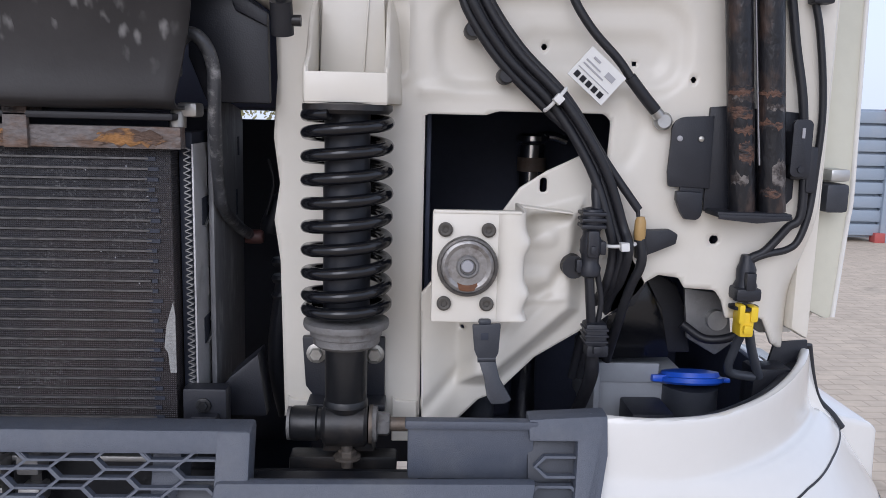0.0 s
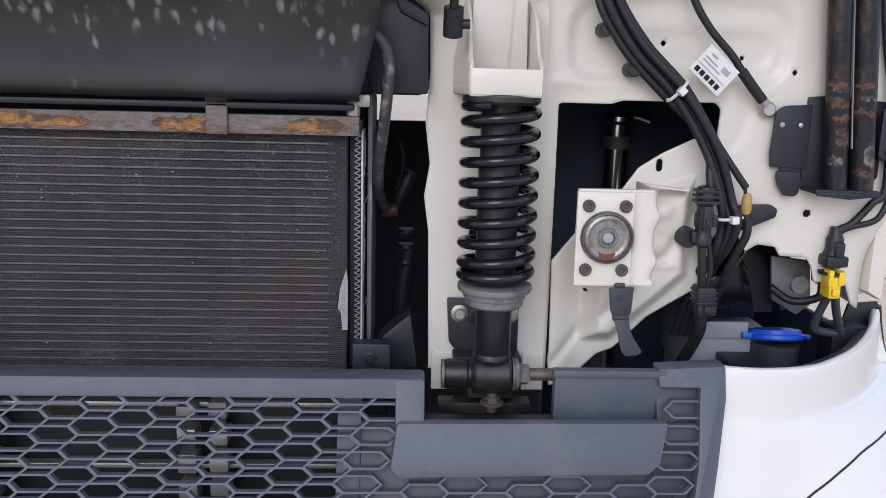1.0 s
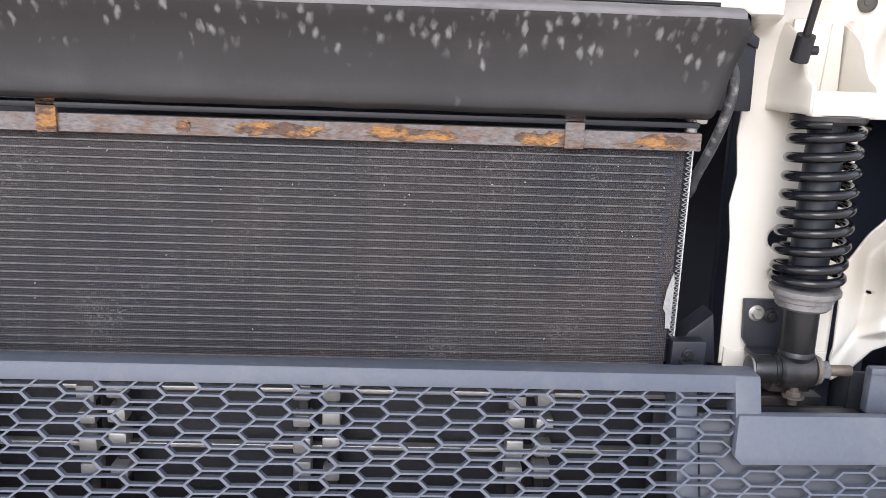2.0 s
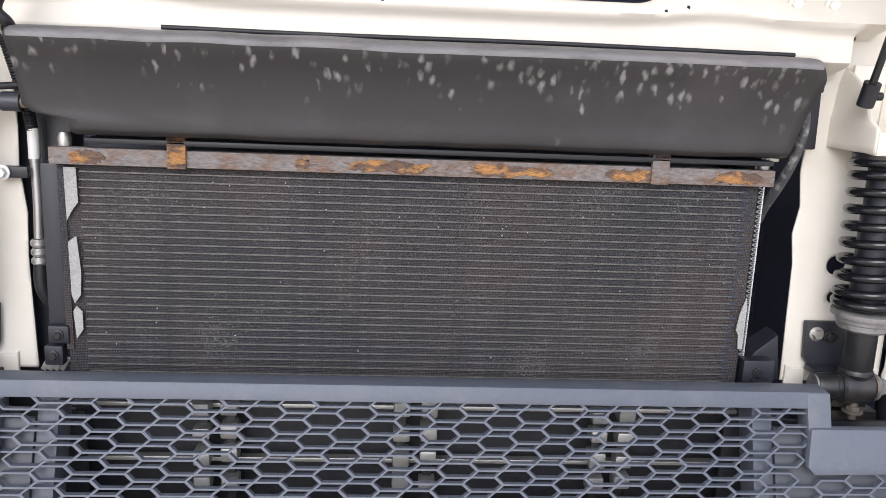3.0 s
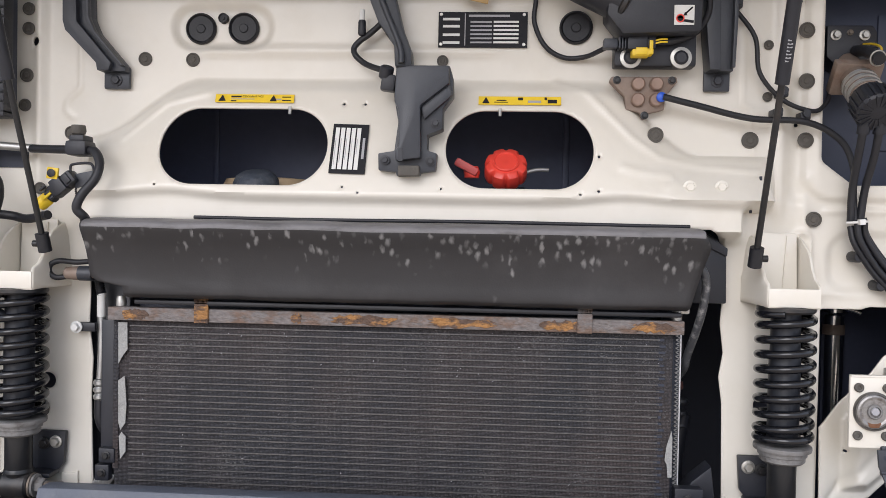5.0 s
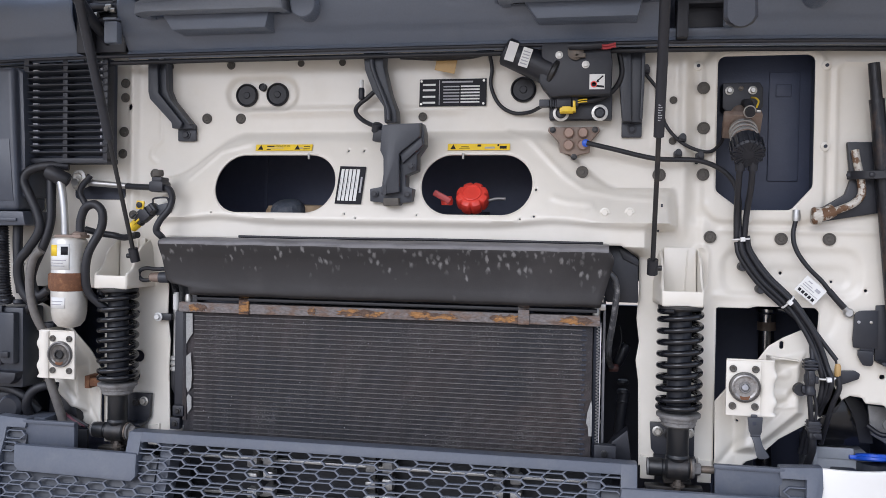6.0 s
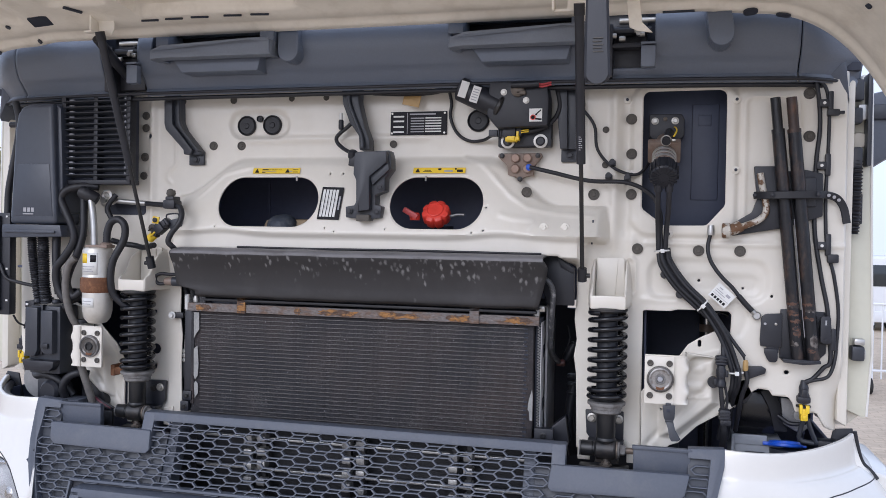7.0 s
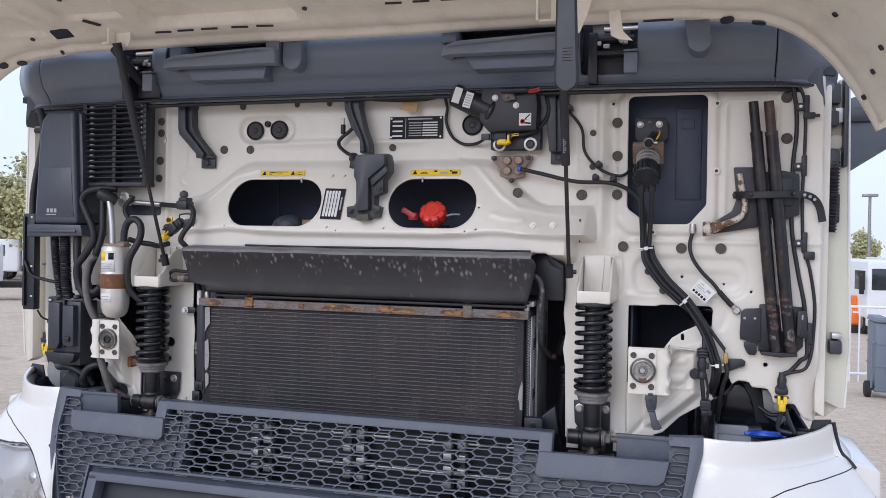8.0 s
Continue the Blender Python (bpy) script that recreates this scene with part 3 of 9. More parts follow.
    flank.modifiers.new("thickness", "SOLIDIFY").thickness = 0.004
    step = slab([(sign * x, z) for x, z in ((1.388, 1.149), (1.450, 1.131), (1.462, 1.120), (1.470, 0.86), (1.36, 0.86), (1.372, 1.11))], 0.105, 0.50, 0.010, 3)
    for v in step.verts:
        v.co.y += 0.30 * max(0.0, abs(v.co.x) - 1.38)
    part("wing_step", step, PAINT_GLOSS, ob, "glossy white outer wing step")
    part("seam_strip", tube([(sign * v.x, v.y, v.z - 0.001) for v in line], 0.0016, 8, 1), RUBBER, ob, "black rubber seam")
    lamp = thing("headlamp", (sign * 1.2, 0.0, 0.95), "clear headlamp with chrome inside the white bumper corner", "headlamp", "headlamps")
    lens = part("lens", grid(lower, -0.001), LAMP_GLASS, lamp, "clear lens")
    lens.modifiers.new("thickness", "SOLIDIFY").thickness = 0.004
    lens.visible_shadow = False
    bowl = part("housing", grid(lower, -0.045), LAMP_INNER, lamp, "pale grey lamp housing")
    bowl.modifiers.new("thickness", "SOLIDIFY").thickness = 0.003
    part("chrome_strip", tube([(sign * (c[0].x - 0.012), c[0].y + 0.012, c[0].z - 0.020) for c in lower], 0.008, 10, 1), CHROME, lamp, "chrome trim strip")
    for i, dz in ((6, 0.05), (12, 0.09), (18, 0.12)):
        v = lower[i][0]
        part("reflector", lathe([(0.012, 0.02), (0.040, 0.004), (0.046, 0.0), (0.048, 0.004)], (sign * (v.x - 0.012), v.y + 0.03, v.z - dz), "y", 28), CHROME, lamp, "bright reflector bowl")
    edge = slab([(sign * x, z) for x, z in ((0.976, 1.19), (1.0, 1.19), (0.972, 1.08), (0.93, 0.95), (0.905, 0.84), (0.83, 0.84), (0.90, 1.02))], -0.140, -0.132, 0.002)
    for v in edge.verts:
        v.co.y -= (1.234 - v.co.z) * 0.36
    part("inner_edge", edge, PAINT_GLOSS, ob)
    part("end_seal", tube([(sign * 1.336, 0.112, 1.252), (sign * 1.346, 0.113, 1.205), (sign * 1.357, 0.112, 1.172), (sign * 1.378, 0.108, 1.150), (sign * 1.392, 0.104, 1.132)], 0.0065, 10, 5), RUBBER, ob, "black rubber end seal")
    part("inner_liner", tube([(sign * (p.x - 0.025 * (p.x - 0.9)), p.y + 0.02, 1.215) for p in plan[3:] if p.y < 0.085], 0.016, 8, 1), BLACK_PLASTIC, ob, "black inner liner")
    part("end_wall", slab([(sign * 1.283, 1.258), (sign * 1.330, 1.262), (sign * 1.334, 1.170), (sign * 1.262, 1.170)], 0.100, 0.106, 0.002), BLACK_PLASTIC, ob, "black end wall of the tub")


corner_bumper(1)
corner_bumper(-1)


# ---- grille ----
def gy(z):
    return -0.166 - (1.234 - z) * 0.36


BLIND_GREY = material("charcoal blind panel", (0.045, 0.050, 0.062), 0.5, spots=(0.06, 0.064, 0.075), spot_scale=8, spot_amount=0.5, grain=0.1, bump=0.02, bump_scale=600)


def grille():
    ob = thing("front_grille", (0, -0.17, 1.1), "dark grey plastic front grille with a hexagon lattice", "grille")
    def bent(bm):
        for v in bm.verts:
            v.co.y += gy(v.co.z) + 0.166
        return bm
    def setback(z):
        return 0.017 * float(sstep(1.12, 1.20, z))
    part("top_strip", bent(box(-0.607, 0.607, -0.170, -0.132, 1.204, 1.2275, 0.004)), GREY_PLASTIC, ob)
    for s in (-1, 1):
        part("side_upright", bent(box(s * 0.572, s * 0.608, -0.171, -0.134, 1.124, 1.227, 0.004)), GREY_PLASTIC, ob)
        part("smooth_panel", bent(slab([(s * 0.574, 1.180), (s * 0.566, 1.128), (s * 0.576, 1.117), (s * 0.882, 1.122), (s * 0.898, 1.134), (s * 0.910, 1.182)], -0.177, -0.160, 0.006)), GREY_PLASTIC, ob)
        # Black floor stands for the open dark notch.
        part("notch_floor", box(s * 0.600, s * 0.785, -0.185, -0.10, 1.140, 1.152, 0.003), BLACK_PLASTIC, ob)
        part("flap", box(s * 0.773, s * 0.912, -0.150, -0.132, 1.165, 1.230, 0.004), GREY_PLASTIC, ob)
        part("flap_lip", box(s * 0.770, s * 0.916, -0.155, -0.140, 1.224, 1.234, 0.003), GREY_PLASTIC, ob)
        rim = bent(slab([(s * 0.905, 1.236), (s * 0.992, 1.2405), (s * 0.991, 1.20), (s * 0.972, 1.13), (s * 0.960, 1.07), (s * 0.915, 0.95), (s * 0.868, 0.84), (s * 0.840, 0.84), (s * 0.888, 0.95), (s * 0.936, 1.07), (s * 0.947, 1.13), (s * 0.956, 1.19), (s * 0.958, 1.214), (s * 0.905, 1.214)], -0.170, -0.140, 0.003))
        for v in rim.verts:
            v.co.y += setback(v.co.z)
        part("outer_frame", rim, GREY_PLASTIC, ob)
        part("blind_panel", bent(slab([(s * 0.53, 1.17), (s * 0.955, 1.17), (s * 0.950, 1.12), (s * 0.885, 0.93), (s * 0.53, 0.93)], -0.148, -0.140, 0.002)), BLIND_GREY, ob)
        part("blind_panel", bent(box(s * 0.905, s * 0.965, -0.137, -0.130, 1.165, 1.217, 0.002)), BLIND_GREY, ob)
        part("inset_edge", bent(box(s * 0.500, s * 0.53, -0.142, -0.09, 0.86, 1.21, 0.002)), GREY_PLASTIC, ob)
    # Added dark sheets hide the yard and stand for shade behind the lattice.
    for s in (-1, 1):
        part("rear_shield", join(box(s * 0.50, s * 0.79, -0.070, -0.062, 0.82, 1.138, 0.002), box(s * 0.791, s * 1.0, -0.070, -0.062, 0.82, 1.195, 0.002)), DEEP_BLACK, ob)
    verts, faces = [], []
    inner, outer, deep = (0.0277, 0.0170, 0.0081), (0.0312, 0.0191, 0.0104), 0.007
    def ring(w, f, h):
        return [(-w, 0), (-f, h), (f, h), (w, 0), (f, -h), (-f, -h)]
    for i in range(-60, 61):
        for j in range(-60, 61):
            cx, cz = -0.037 - 0.046 * i + 0.036 * j, 1.197 - 0.009 * i - 0.018 * j
            if not 0.90 < cz < 1.214 or abs(cx) > 0.950 - 0.30 * max(0.0, 1.10 - cz):
                continue
            if cz > 1.204 and abs(cx) > 0.55 or (cz > 1.185 and 0.575 < abs(cx) < 0.93) or (1.112 < cz and 0.57 < abs(cx) < 0.91):
                continue
            if cz < 1.034 and abs(cx) < 0.80:
                continue
            b = len(verts)
            for y in (-0.166 - 0.0002 * ((i + 2 * j) % 5), -0.166 + deep):
                for r in (ring(*inner), ring(*outer)):
                    for x, z in r:
                        verts.append((cx + x, y + gy(cz + z) + 0.166 + (setback(cz + z) if abs(cx) > 0.90 else 0.0), cz + z))
            for k in range(6):
                m = (k + 1) % 6
                faces.append((b + k, b + m, b + 6 + m, b + 6 + k))
                faces.append((b + k, b + 12 + k, b + 12 + m, b + m))
                faces.append((b + 6 + k, b + 6 + m, b + 18 + m, b + 18 + k))
    lattice = part("hexagon_lattice", mesh_of(verts, faces), GREY_PLASTIC, ob, smooth=0)
    tagged(lattice, kind="stuff")
    # the lower opening's rim and frame
    part("lattice_rim", bent(box(-0.805, 0.805, -0.172, -0.150, 1.029, 1.036, 0.002)), GREY_PLASTIC, ob)
    for s in (-1, 1):
        part("lattice_rim", bent(box(s * 0.799, s * 0.806, -0.172, -0.150, 0.84, 1.0285, 0.002)), GREY_PLASTIC, ob)
    for x0, x1, z0, z1 in ((-0.77, 0.77, 0.998, 1.022), (-0.77, -0.738, 0.80, 1.018), (0.738, 0.77, 0.80, 1.018)):
        part("lower_frame", bent(box(x0, x1, -0.205, -0.150, z0, z1, 0.006)), GREY_PLASTIC, ob)
    # Black sheet stands for the dark inside the lower opening.
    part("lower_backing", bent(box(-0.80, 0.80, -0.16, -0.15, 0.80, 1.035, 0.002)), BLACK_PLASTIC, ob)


grille()


# ---- cooling pack ----
def core_material():
    m = bpy.data.materials.new("dusty fin pack")
    m.use_nodes = True
    n, l = m.node_tree.nodes, m.node_tree.links
    b = n["Principled BSDF"]
    co = n.new("ShaderNodeTexCoord")
    mp = n.new("ShaderNodeMapping")
    l.new(co.outputs["Object"], mp.inputs["Vector"])
    w1 = n.new("ShaderNodeTexWave")
    w1.bands_direction = "X"
    w1.inputs["Scale"].default_value, w1.inputs["Distortion"].default_value = 130.0, 1.5
    w1.inputs["Detail Scale"].default_value = 4.0
    w2 = n.new("ShaderNodeTexWave")
    w2.bands_direction = "Z"
    w2.inputs["Scale"].default_value, w2.inputs["Distortion"].default_value = 125.0, 0.8
    dirt = n.new("ShaderNodeTexNoise")
    dirt.inputs["Scale"].default_value, dirt.inputs["Detail"].default_value = 4.0, 6.0
    for t in (w1, w2, dirt):
        l.new(mp.outputs["Vector"], t.inputs["Vector"])
    ramp = n.new("ShaderNodeValToRGB")
    ramp.color_ramp.elements[0].color, ramp.color_ramp.elements[1].color = (0.034, 0.034, 0.040, 1), (0.063, 0.0505, 0.0495, 1)
    ramp.color_ramp.elements[0].position, ramp.color_ramp.elements[1].position = 0.42, 0.64
    l.new(dirt.outputs["Fac"], ramp.inputs["Fac"])
    mx = n.new("ShaderNodeMath")
    mx.operation = "MULTIPLY"
    l.new(w1.outputs["Fac"], mx.inputs[0])
    l.new(w2.outputs["Fac"], mx.inputs[1])
    rng = n.new("ShaderNodeMapRange")
    rng.inputs["To Min"].default_value, rng.inputs["To Max"].default_value = 0.40, 2.6
    l.new(mx.outputs["Value"], rng.inputs["Value"])
    sc = n.new("ShaderNodeVectorMath")
    sc.operation = "SCALE"
    l.new(ramp.outputs["Color"], sc.inputs[0])
    l.new(rng.outputs["Result"], sc.inputs["Scale"])
    speck = n.new("ShaderNodeTexNoise")
    speck.inputs["Scale"].default_value, speck.inputs["Detail"].default_value = 420.0, 2.0
    zone = n.new("ShaderNodeTexNoise")
    zone.inputs["Scale"].default_value, zone.inputs["Detail"].default_value = 9.0, 3.0
    for t in (speck, zone):
        l.new(mp.outputs["Vector"], t.inputs["Vector"])
    total = n.new("ShaderNodeMath")
    total.operation = "MULTIPLY_ADD"
    l.new(zone.outputs["Fac"], total.inputs[0])
    total.inputs[1].default_value = 0.6
    l.new(speck.outputs["Fac"], total.inputs[2])
    caught = n.new("ShaderNodeMapRange")
    caught.inputs["From Min"].default_value, caught.inputs["From Max"].default_value = 0.93, 1.10
    caught.inputs["To Max"].default_value = 0.8
    l.new(total.outputs["Value"], caught.inputs["Value"])
    dusty = n.new("ShaderNodeMix")
    dusty.data_type = "RGBA"
    dusty.inputs["B"].default_value = (0.15, 0.148, 0.145, 1)
    l.new(caught.outputs["Result"], dusty.inputs["Factor"])
    l.new(sc.outputs["Vector"], dusty.inputs["A"])
    l.new(dusty.outputs["Result"], b.inputs["Base Color"])
    b.inputs["Roughness"].default_value = 0.6
    bp = n.new("ShaderNodeBump")
    bp.inputs["Distance"].default_value = 0.0015
    l.new(mx.outputs["Value"], bp.inputs["Height"])
    l.new(bp.outputs["Normal"], b.inputs["Normal"])
    return m


FIN_CORE = core_material()
TUBE_METAL = material("dark fin tube", (0.112, 0.108, 0.107), 0.42, metal=0.4, spots=(0.046, 0.045, 0.047), spot_scale=26, spot_amount=0.95, grain=0.6, grain_scale=220, bump=0.03)


SIDE_ALU = material("grimy aluminium side", (0.55, 0.55, 0.56), 0.5, metal=0.25, spots=(0.20, 0.195, 0.19), spot_scale=14, spot_amount=0.6, grain=0.15, bump=0.04, bump_scale=160)


def cooling_pack():
    ob = thing("condenser", (0, -0.06, 1.2), "dark dusty finned condenser with horizontal tubes behind a fine screen", "condenser")
    part("fin_core", box(-0.515, 0.5055, -0.078, -0.045, 1.19, 1.522, 0.002), FIN_CORE, ob)
    n = 28
    one = box(-0.488, 0.479, -0.0026, 0.0026, -0.0011, 0.0011, 0)
    row = None
    for i in range(n):
        z = 1.1955 + i * 0.0115
        if row is None:
            row = part("fin_tube", one, TUBE_METAL, ob, smooth=0)
            row.data.transform(Matrix.Translation(ob.location))
            tube_mesh = row.data
        else:
            row = new("fin_tube", tube_mesh)
            row.parent = ob
        row.location = Vector((0.002 + random.uniform(-0.002, 0.002), -0.0786, z)) - ob.location
    rnd = random.Random(21)
    for i in range(n):
        z = 1.1955 + i * 0.0115
        w = rnd.uniform(0.007, 0.013)
        part("tube_end", box(0.4795 + rnd.uniform(-0.004, 0.002), 0.4795 + w, -0.0800, -0.0775, z - 0.0024, z + 0.0018, 0), CORE_DARK, ob, smooth=0)
    # crimped fins stand between the screen and the side plate
    fins = []
    for i in range(78):
        z = 1.232 + i * 0.0037
        fins.append(turned(box(-0.0042, 0.0042, -0.0030, 0.0030, -0.0006, 0.0006, 0), pose(0.5178, -0.0575, z, 0, 24 if i % 2 else -24, 0)))
    tagged(part("edge_fin", join(*fins), ALU_DARK, ob, smooth=0), kind="stuff")
    part("side_tank", box(0.5222, 0.5245, -0.0570, 0.033, 1.222, 1.522, 0.0006), SIDE_ALU, ob, "dull aluminium side plate")
    part("rear_tank", box(0.507, 0.5220, -0.0520, 0.050, 1.20, 1.535, 0.001), CORE_DARK, ob)
    for z in (1.425, 1.280):
        part("side_slot", side_slab([(-0.024, z), (-0.024, z + 0.032), (0.009, z + 0.033), (0.001, z + 0.024), (0.011, z + 0.017), (0.001, z + 0.009), (-0.017, z - 0.001)], 0.5240, 0.5254, 0.0), CORE_DARK, ob, "torn slot")
        part("foil_curl", tube([(0.526, 0.013, z + 0.034), (0.529, 0.005, z + 0.025), (0.528, 0.015, z + 0.017), (0.529, 0.003, z + 0.008), (0.526, -0.015, z - 0.002)], 0.0012, 6, 4), ALUMINIUM, ob, "bright torn foil edge")
    for z0, z1 in ((1.470, 1.505), (1.335, 1.370), (1.392, 1.400)):
        part("side_slit", box(0.5242, 0.5252, 0.001, 0.006, z0, z1, 0.0), CHROME, ob, "thin bright slit")
    part("side_tank", box(-0.545, -0.518, -0.070, 0.05, 1.215, 1.515, 0.004), BLACK_PLASTIC, ob)
    bar = thing("rust_bar", (0, -0.09, 1.53), "rusty flat steel bar across the top of the condenser", "bar")
    part("bar", box(-0.522, 0.521, -0.094, -0.074, 1.517, 1.541, 0.0015), RUST_BAR, bar)
    for x0, w in ((-0.495, 0.05), (-0.18, 0.02), (-0.11, 0.125), (0.07, 0.12), (0.27, 0.075), (0.43, 0.075)):
        pts = []
        for k in range(40):
            a = 2 * math.pi * k / 40
            pts.append((x0 + w / 2 + (w / 2) * math.cos(a) * random.uniform(0.78, 1.10), 1.5285 + 0.0105 * math.copysign(abs(math.sin(a)) ** 0.5, math.sin(a)) * random.uniform(0.5, 1.08)))
        part("rust_scab", slab(pts, -0.0952, -0.0938, 0.0004, 1), RUST, bar, "thick orange flaking rust")
    for x, mat in ((-0.345, RUST), (0.347, RUST_BAR)):
        part("clip", join(box(x - 0.013, x + 0.013, -0.100, -0.092, 1.516, 1.560, 0.0015), box(x - 0.013, x + 0.013, -0.100, -0.06, 1.552, 1.560, 0.0015)), mat, bar, "bent steel retaining clip")
    for x in (-0.507, 0.512):
        part("end_plug", lathe([(0.009, 0), (0.0095, 0.012), (0.007, 0.02)], (x, -0.07, 1.540), "z", 16), ZINC, bar)
    part("foot_bracket", join(box(0.513, 0.563, -0.085, -0.06, 1.19, 1.243, 0.003), box(0.525, 0.555, -0.10, -0.08, 1.195, 1.215, 0.003)), BLACK_PLASTIC, ob, "black mounting foot")
    part("foot_bolt", hexbolt((0.537, -0.087, 1.224), 0.006, 0.006), DARK_STEEL, ob)
    for x0, x1, z0, z1 in ((-0.541, -0.511, 1.250, 1.277), (-0.548, -0.521, 1.216, 1.246)):
        part("foot_bracket", box(x0, x1, -0.086, -0.062, z0, z1, 0.003), BLACK_PLASTIC, ob, "black mounting foot")
        part("foot_bolt", hexbolt(((x0 + x1) / 2, -0.087, (z0 + z1) / 2), 0.0055, 0.005), DARK_STEEL, ob)
    part("left_cheek", slab(rounded(-0.66, -0.535, 1.10, 1.586, 0.010), 0.030, 0.042, 0.003), BLACK_PLASTIC, ob, "black plastic side cheek")
    rad = thing("radiator", (0, 0.1, 1.2), "black radiator standing behind the condenser", "radiator")
    part("core", box(-0.53, 0.527, 0.06, 0.16, 1.0, 1.56, 0.006), CORE_DARK, rad)
    part("lower_core", box(-0.53, 0.555, -0.03, 0.05, 0.85, 1.185, 0.004), DEEP_BLACK, rad)


cooling_pack()


def wind_shroud():
    ob = thing("air_deflector", (0, -0.13, 1.6), "dusty black curved air deflector with dried splashes over the condenser", "deflector")
    prof = [(-0.080, 1.704), (-0.115, 1.703), (-0.150, 1.699), (-0.161, 1.691), (-0.155, 1.676), (-0.143, 1.655), (-0.134, 1.630), (-0.128, 1.600), (-0.126, 1.575), (-0.121, 1.566), (-0.100, 1.560), (-0.07, 1.560)]
    prof = [(p.y, p.z) for p in smooth_path([(0, y, z) for y, z in prof], 3)]
    n = 70
    verts, faces = [], []
    for i in range(n + 1):
        u = -1 + 2 * i / n
        for y, z in prof:
            f = (z - 1.56) / 0.14
            xe = 0.478 + 0.058 * float(sstep(0.17, 0.24, f)) + 0.008 * f if u < 0 else 0.521 + 0.028 * min(1.0, max(0.0, f) / 0.75) - 0.012 * float(sstep(0.78, 1.0, f))
            verts.append((u * xe, y + 0.004 * noise.noise((u * 4, z * 9, 0)), z + 0.002 * noise.noise((u * 6, 3, z * 5))))
    w = len(prof)
    for i in range(n):
        for k in range(w - 1):
            faces.append((i * w + k, i * w + k + 1, (i + 1) * w + k + 1, (i + 1) * w + k))
    bm = mesh_of(verts, faces)
    bmesh.ops.recalc_face_normals(bm, faces=bm.faces)
    skin = part("moulding", bm, SHROUD_MAT, ob)
    sol = skin.modifiers.new("thickness", "SOLIDIFY")
    sol.thickness = 0.004
    part("end_panel", slab([(0.515, 1.702), (0.562, 1.702), (0.585, 1.690), (0.606, 1.668), (0.608, 1.569), (0.535, 1.569), (0.515, 1.62)], -0.034, -0.022, 0.004), BLACK_PLASTIC, ob)
    part("end_fold", slab([(0.560, 1.700), (0.607, 1.670), (0.606, 1.655), (0.570, 1.672)], -0.040, -0.030, 0.003), BLACK_PLASTIC, ob)
    scuff = material("scuffed grey edge", (0.17, 0.165, 0.17), 0.6, spots=(0.06, 0.056, 0.055), spot_scale=22, spot_amount=0.9, grain=0.25, grain_scale=90, bump=0.05, stretch=(0.35, 1, 1))
    edge = [p for p in prof if p[1] > 1.683]
    sv, sf = [], []
    for i in range(n + 1):
        u = -1 + 2 * i / n
        for y, z in edge:
            sv.append((u * (0.5375 if u > 0 else 0.540), y - 0.0015 + 0.004 * noise.noise((u * 4, z * 9, 0)), z + 0.0015 + 0.002 * noise.noise((u * 6, 3, z * 5))))
    ew = len(edge)
    for i in range(n):
        for k in range(ew - 1):
            sf.append((i * ew + k, i * ew + k + 1, (i + 1) * ew + k + 1, (i + 1) * ew + k))
    part("scuffed_edge", mesh_of(sv, sf), scuff, ob, "scuffed pale upper edge")
    # Black strip stands in for the shaded gap between wall lip and deflector.
    part("upper_seal", tube([(x, -0.098, 1.7085 + 0.0015 * noise.noise((x * 3, 0, 0))) for x in np.linspace(-0.36, 0.525, 30)], 0.0034, 12, 2), RUBBER, ob, "black strip drawn for the dark gap under the wall lip")
    part("lower_seal", box(-0.47, 0.515, -0.10, -0.055, 1.548, 1.556, 0.003), RUBBER, ob, "dusty black rubber seal")


wind_shroud()


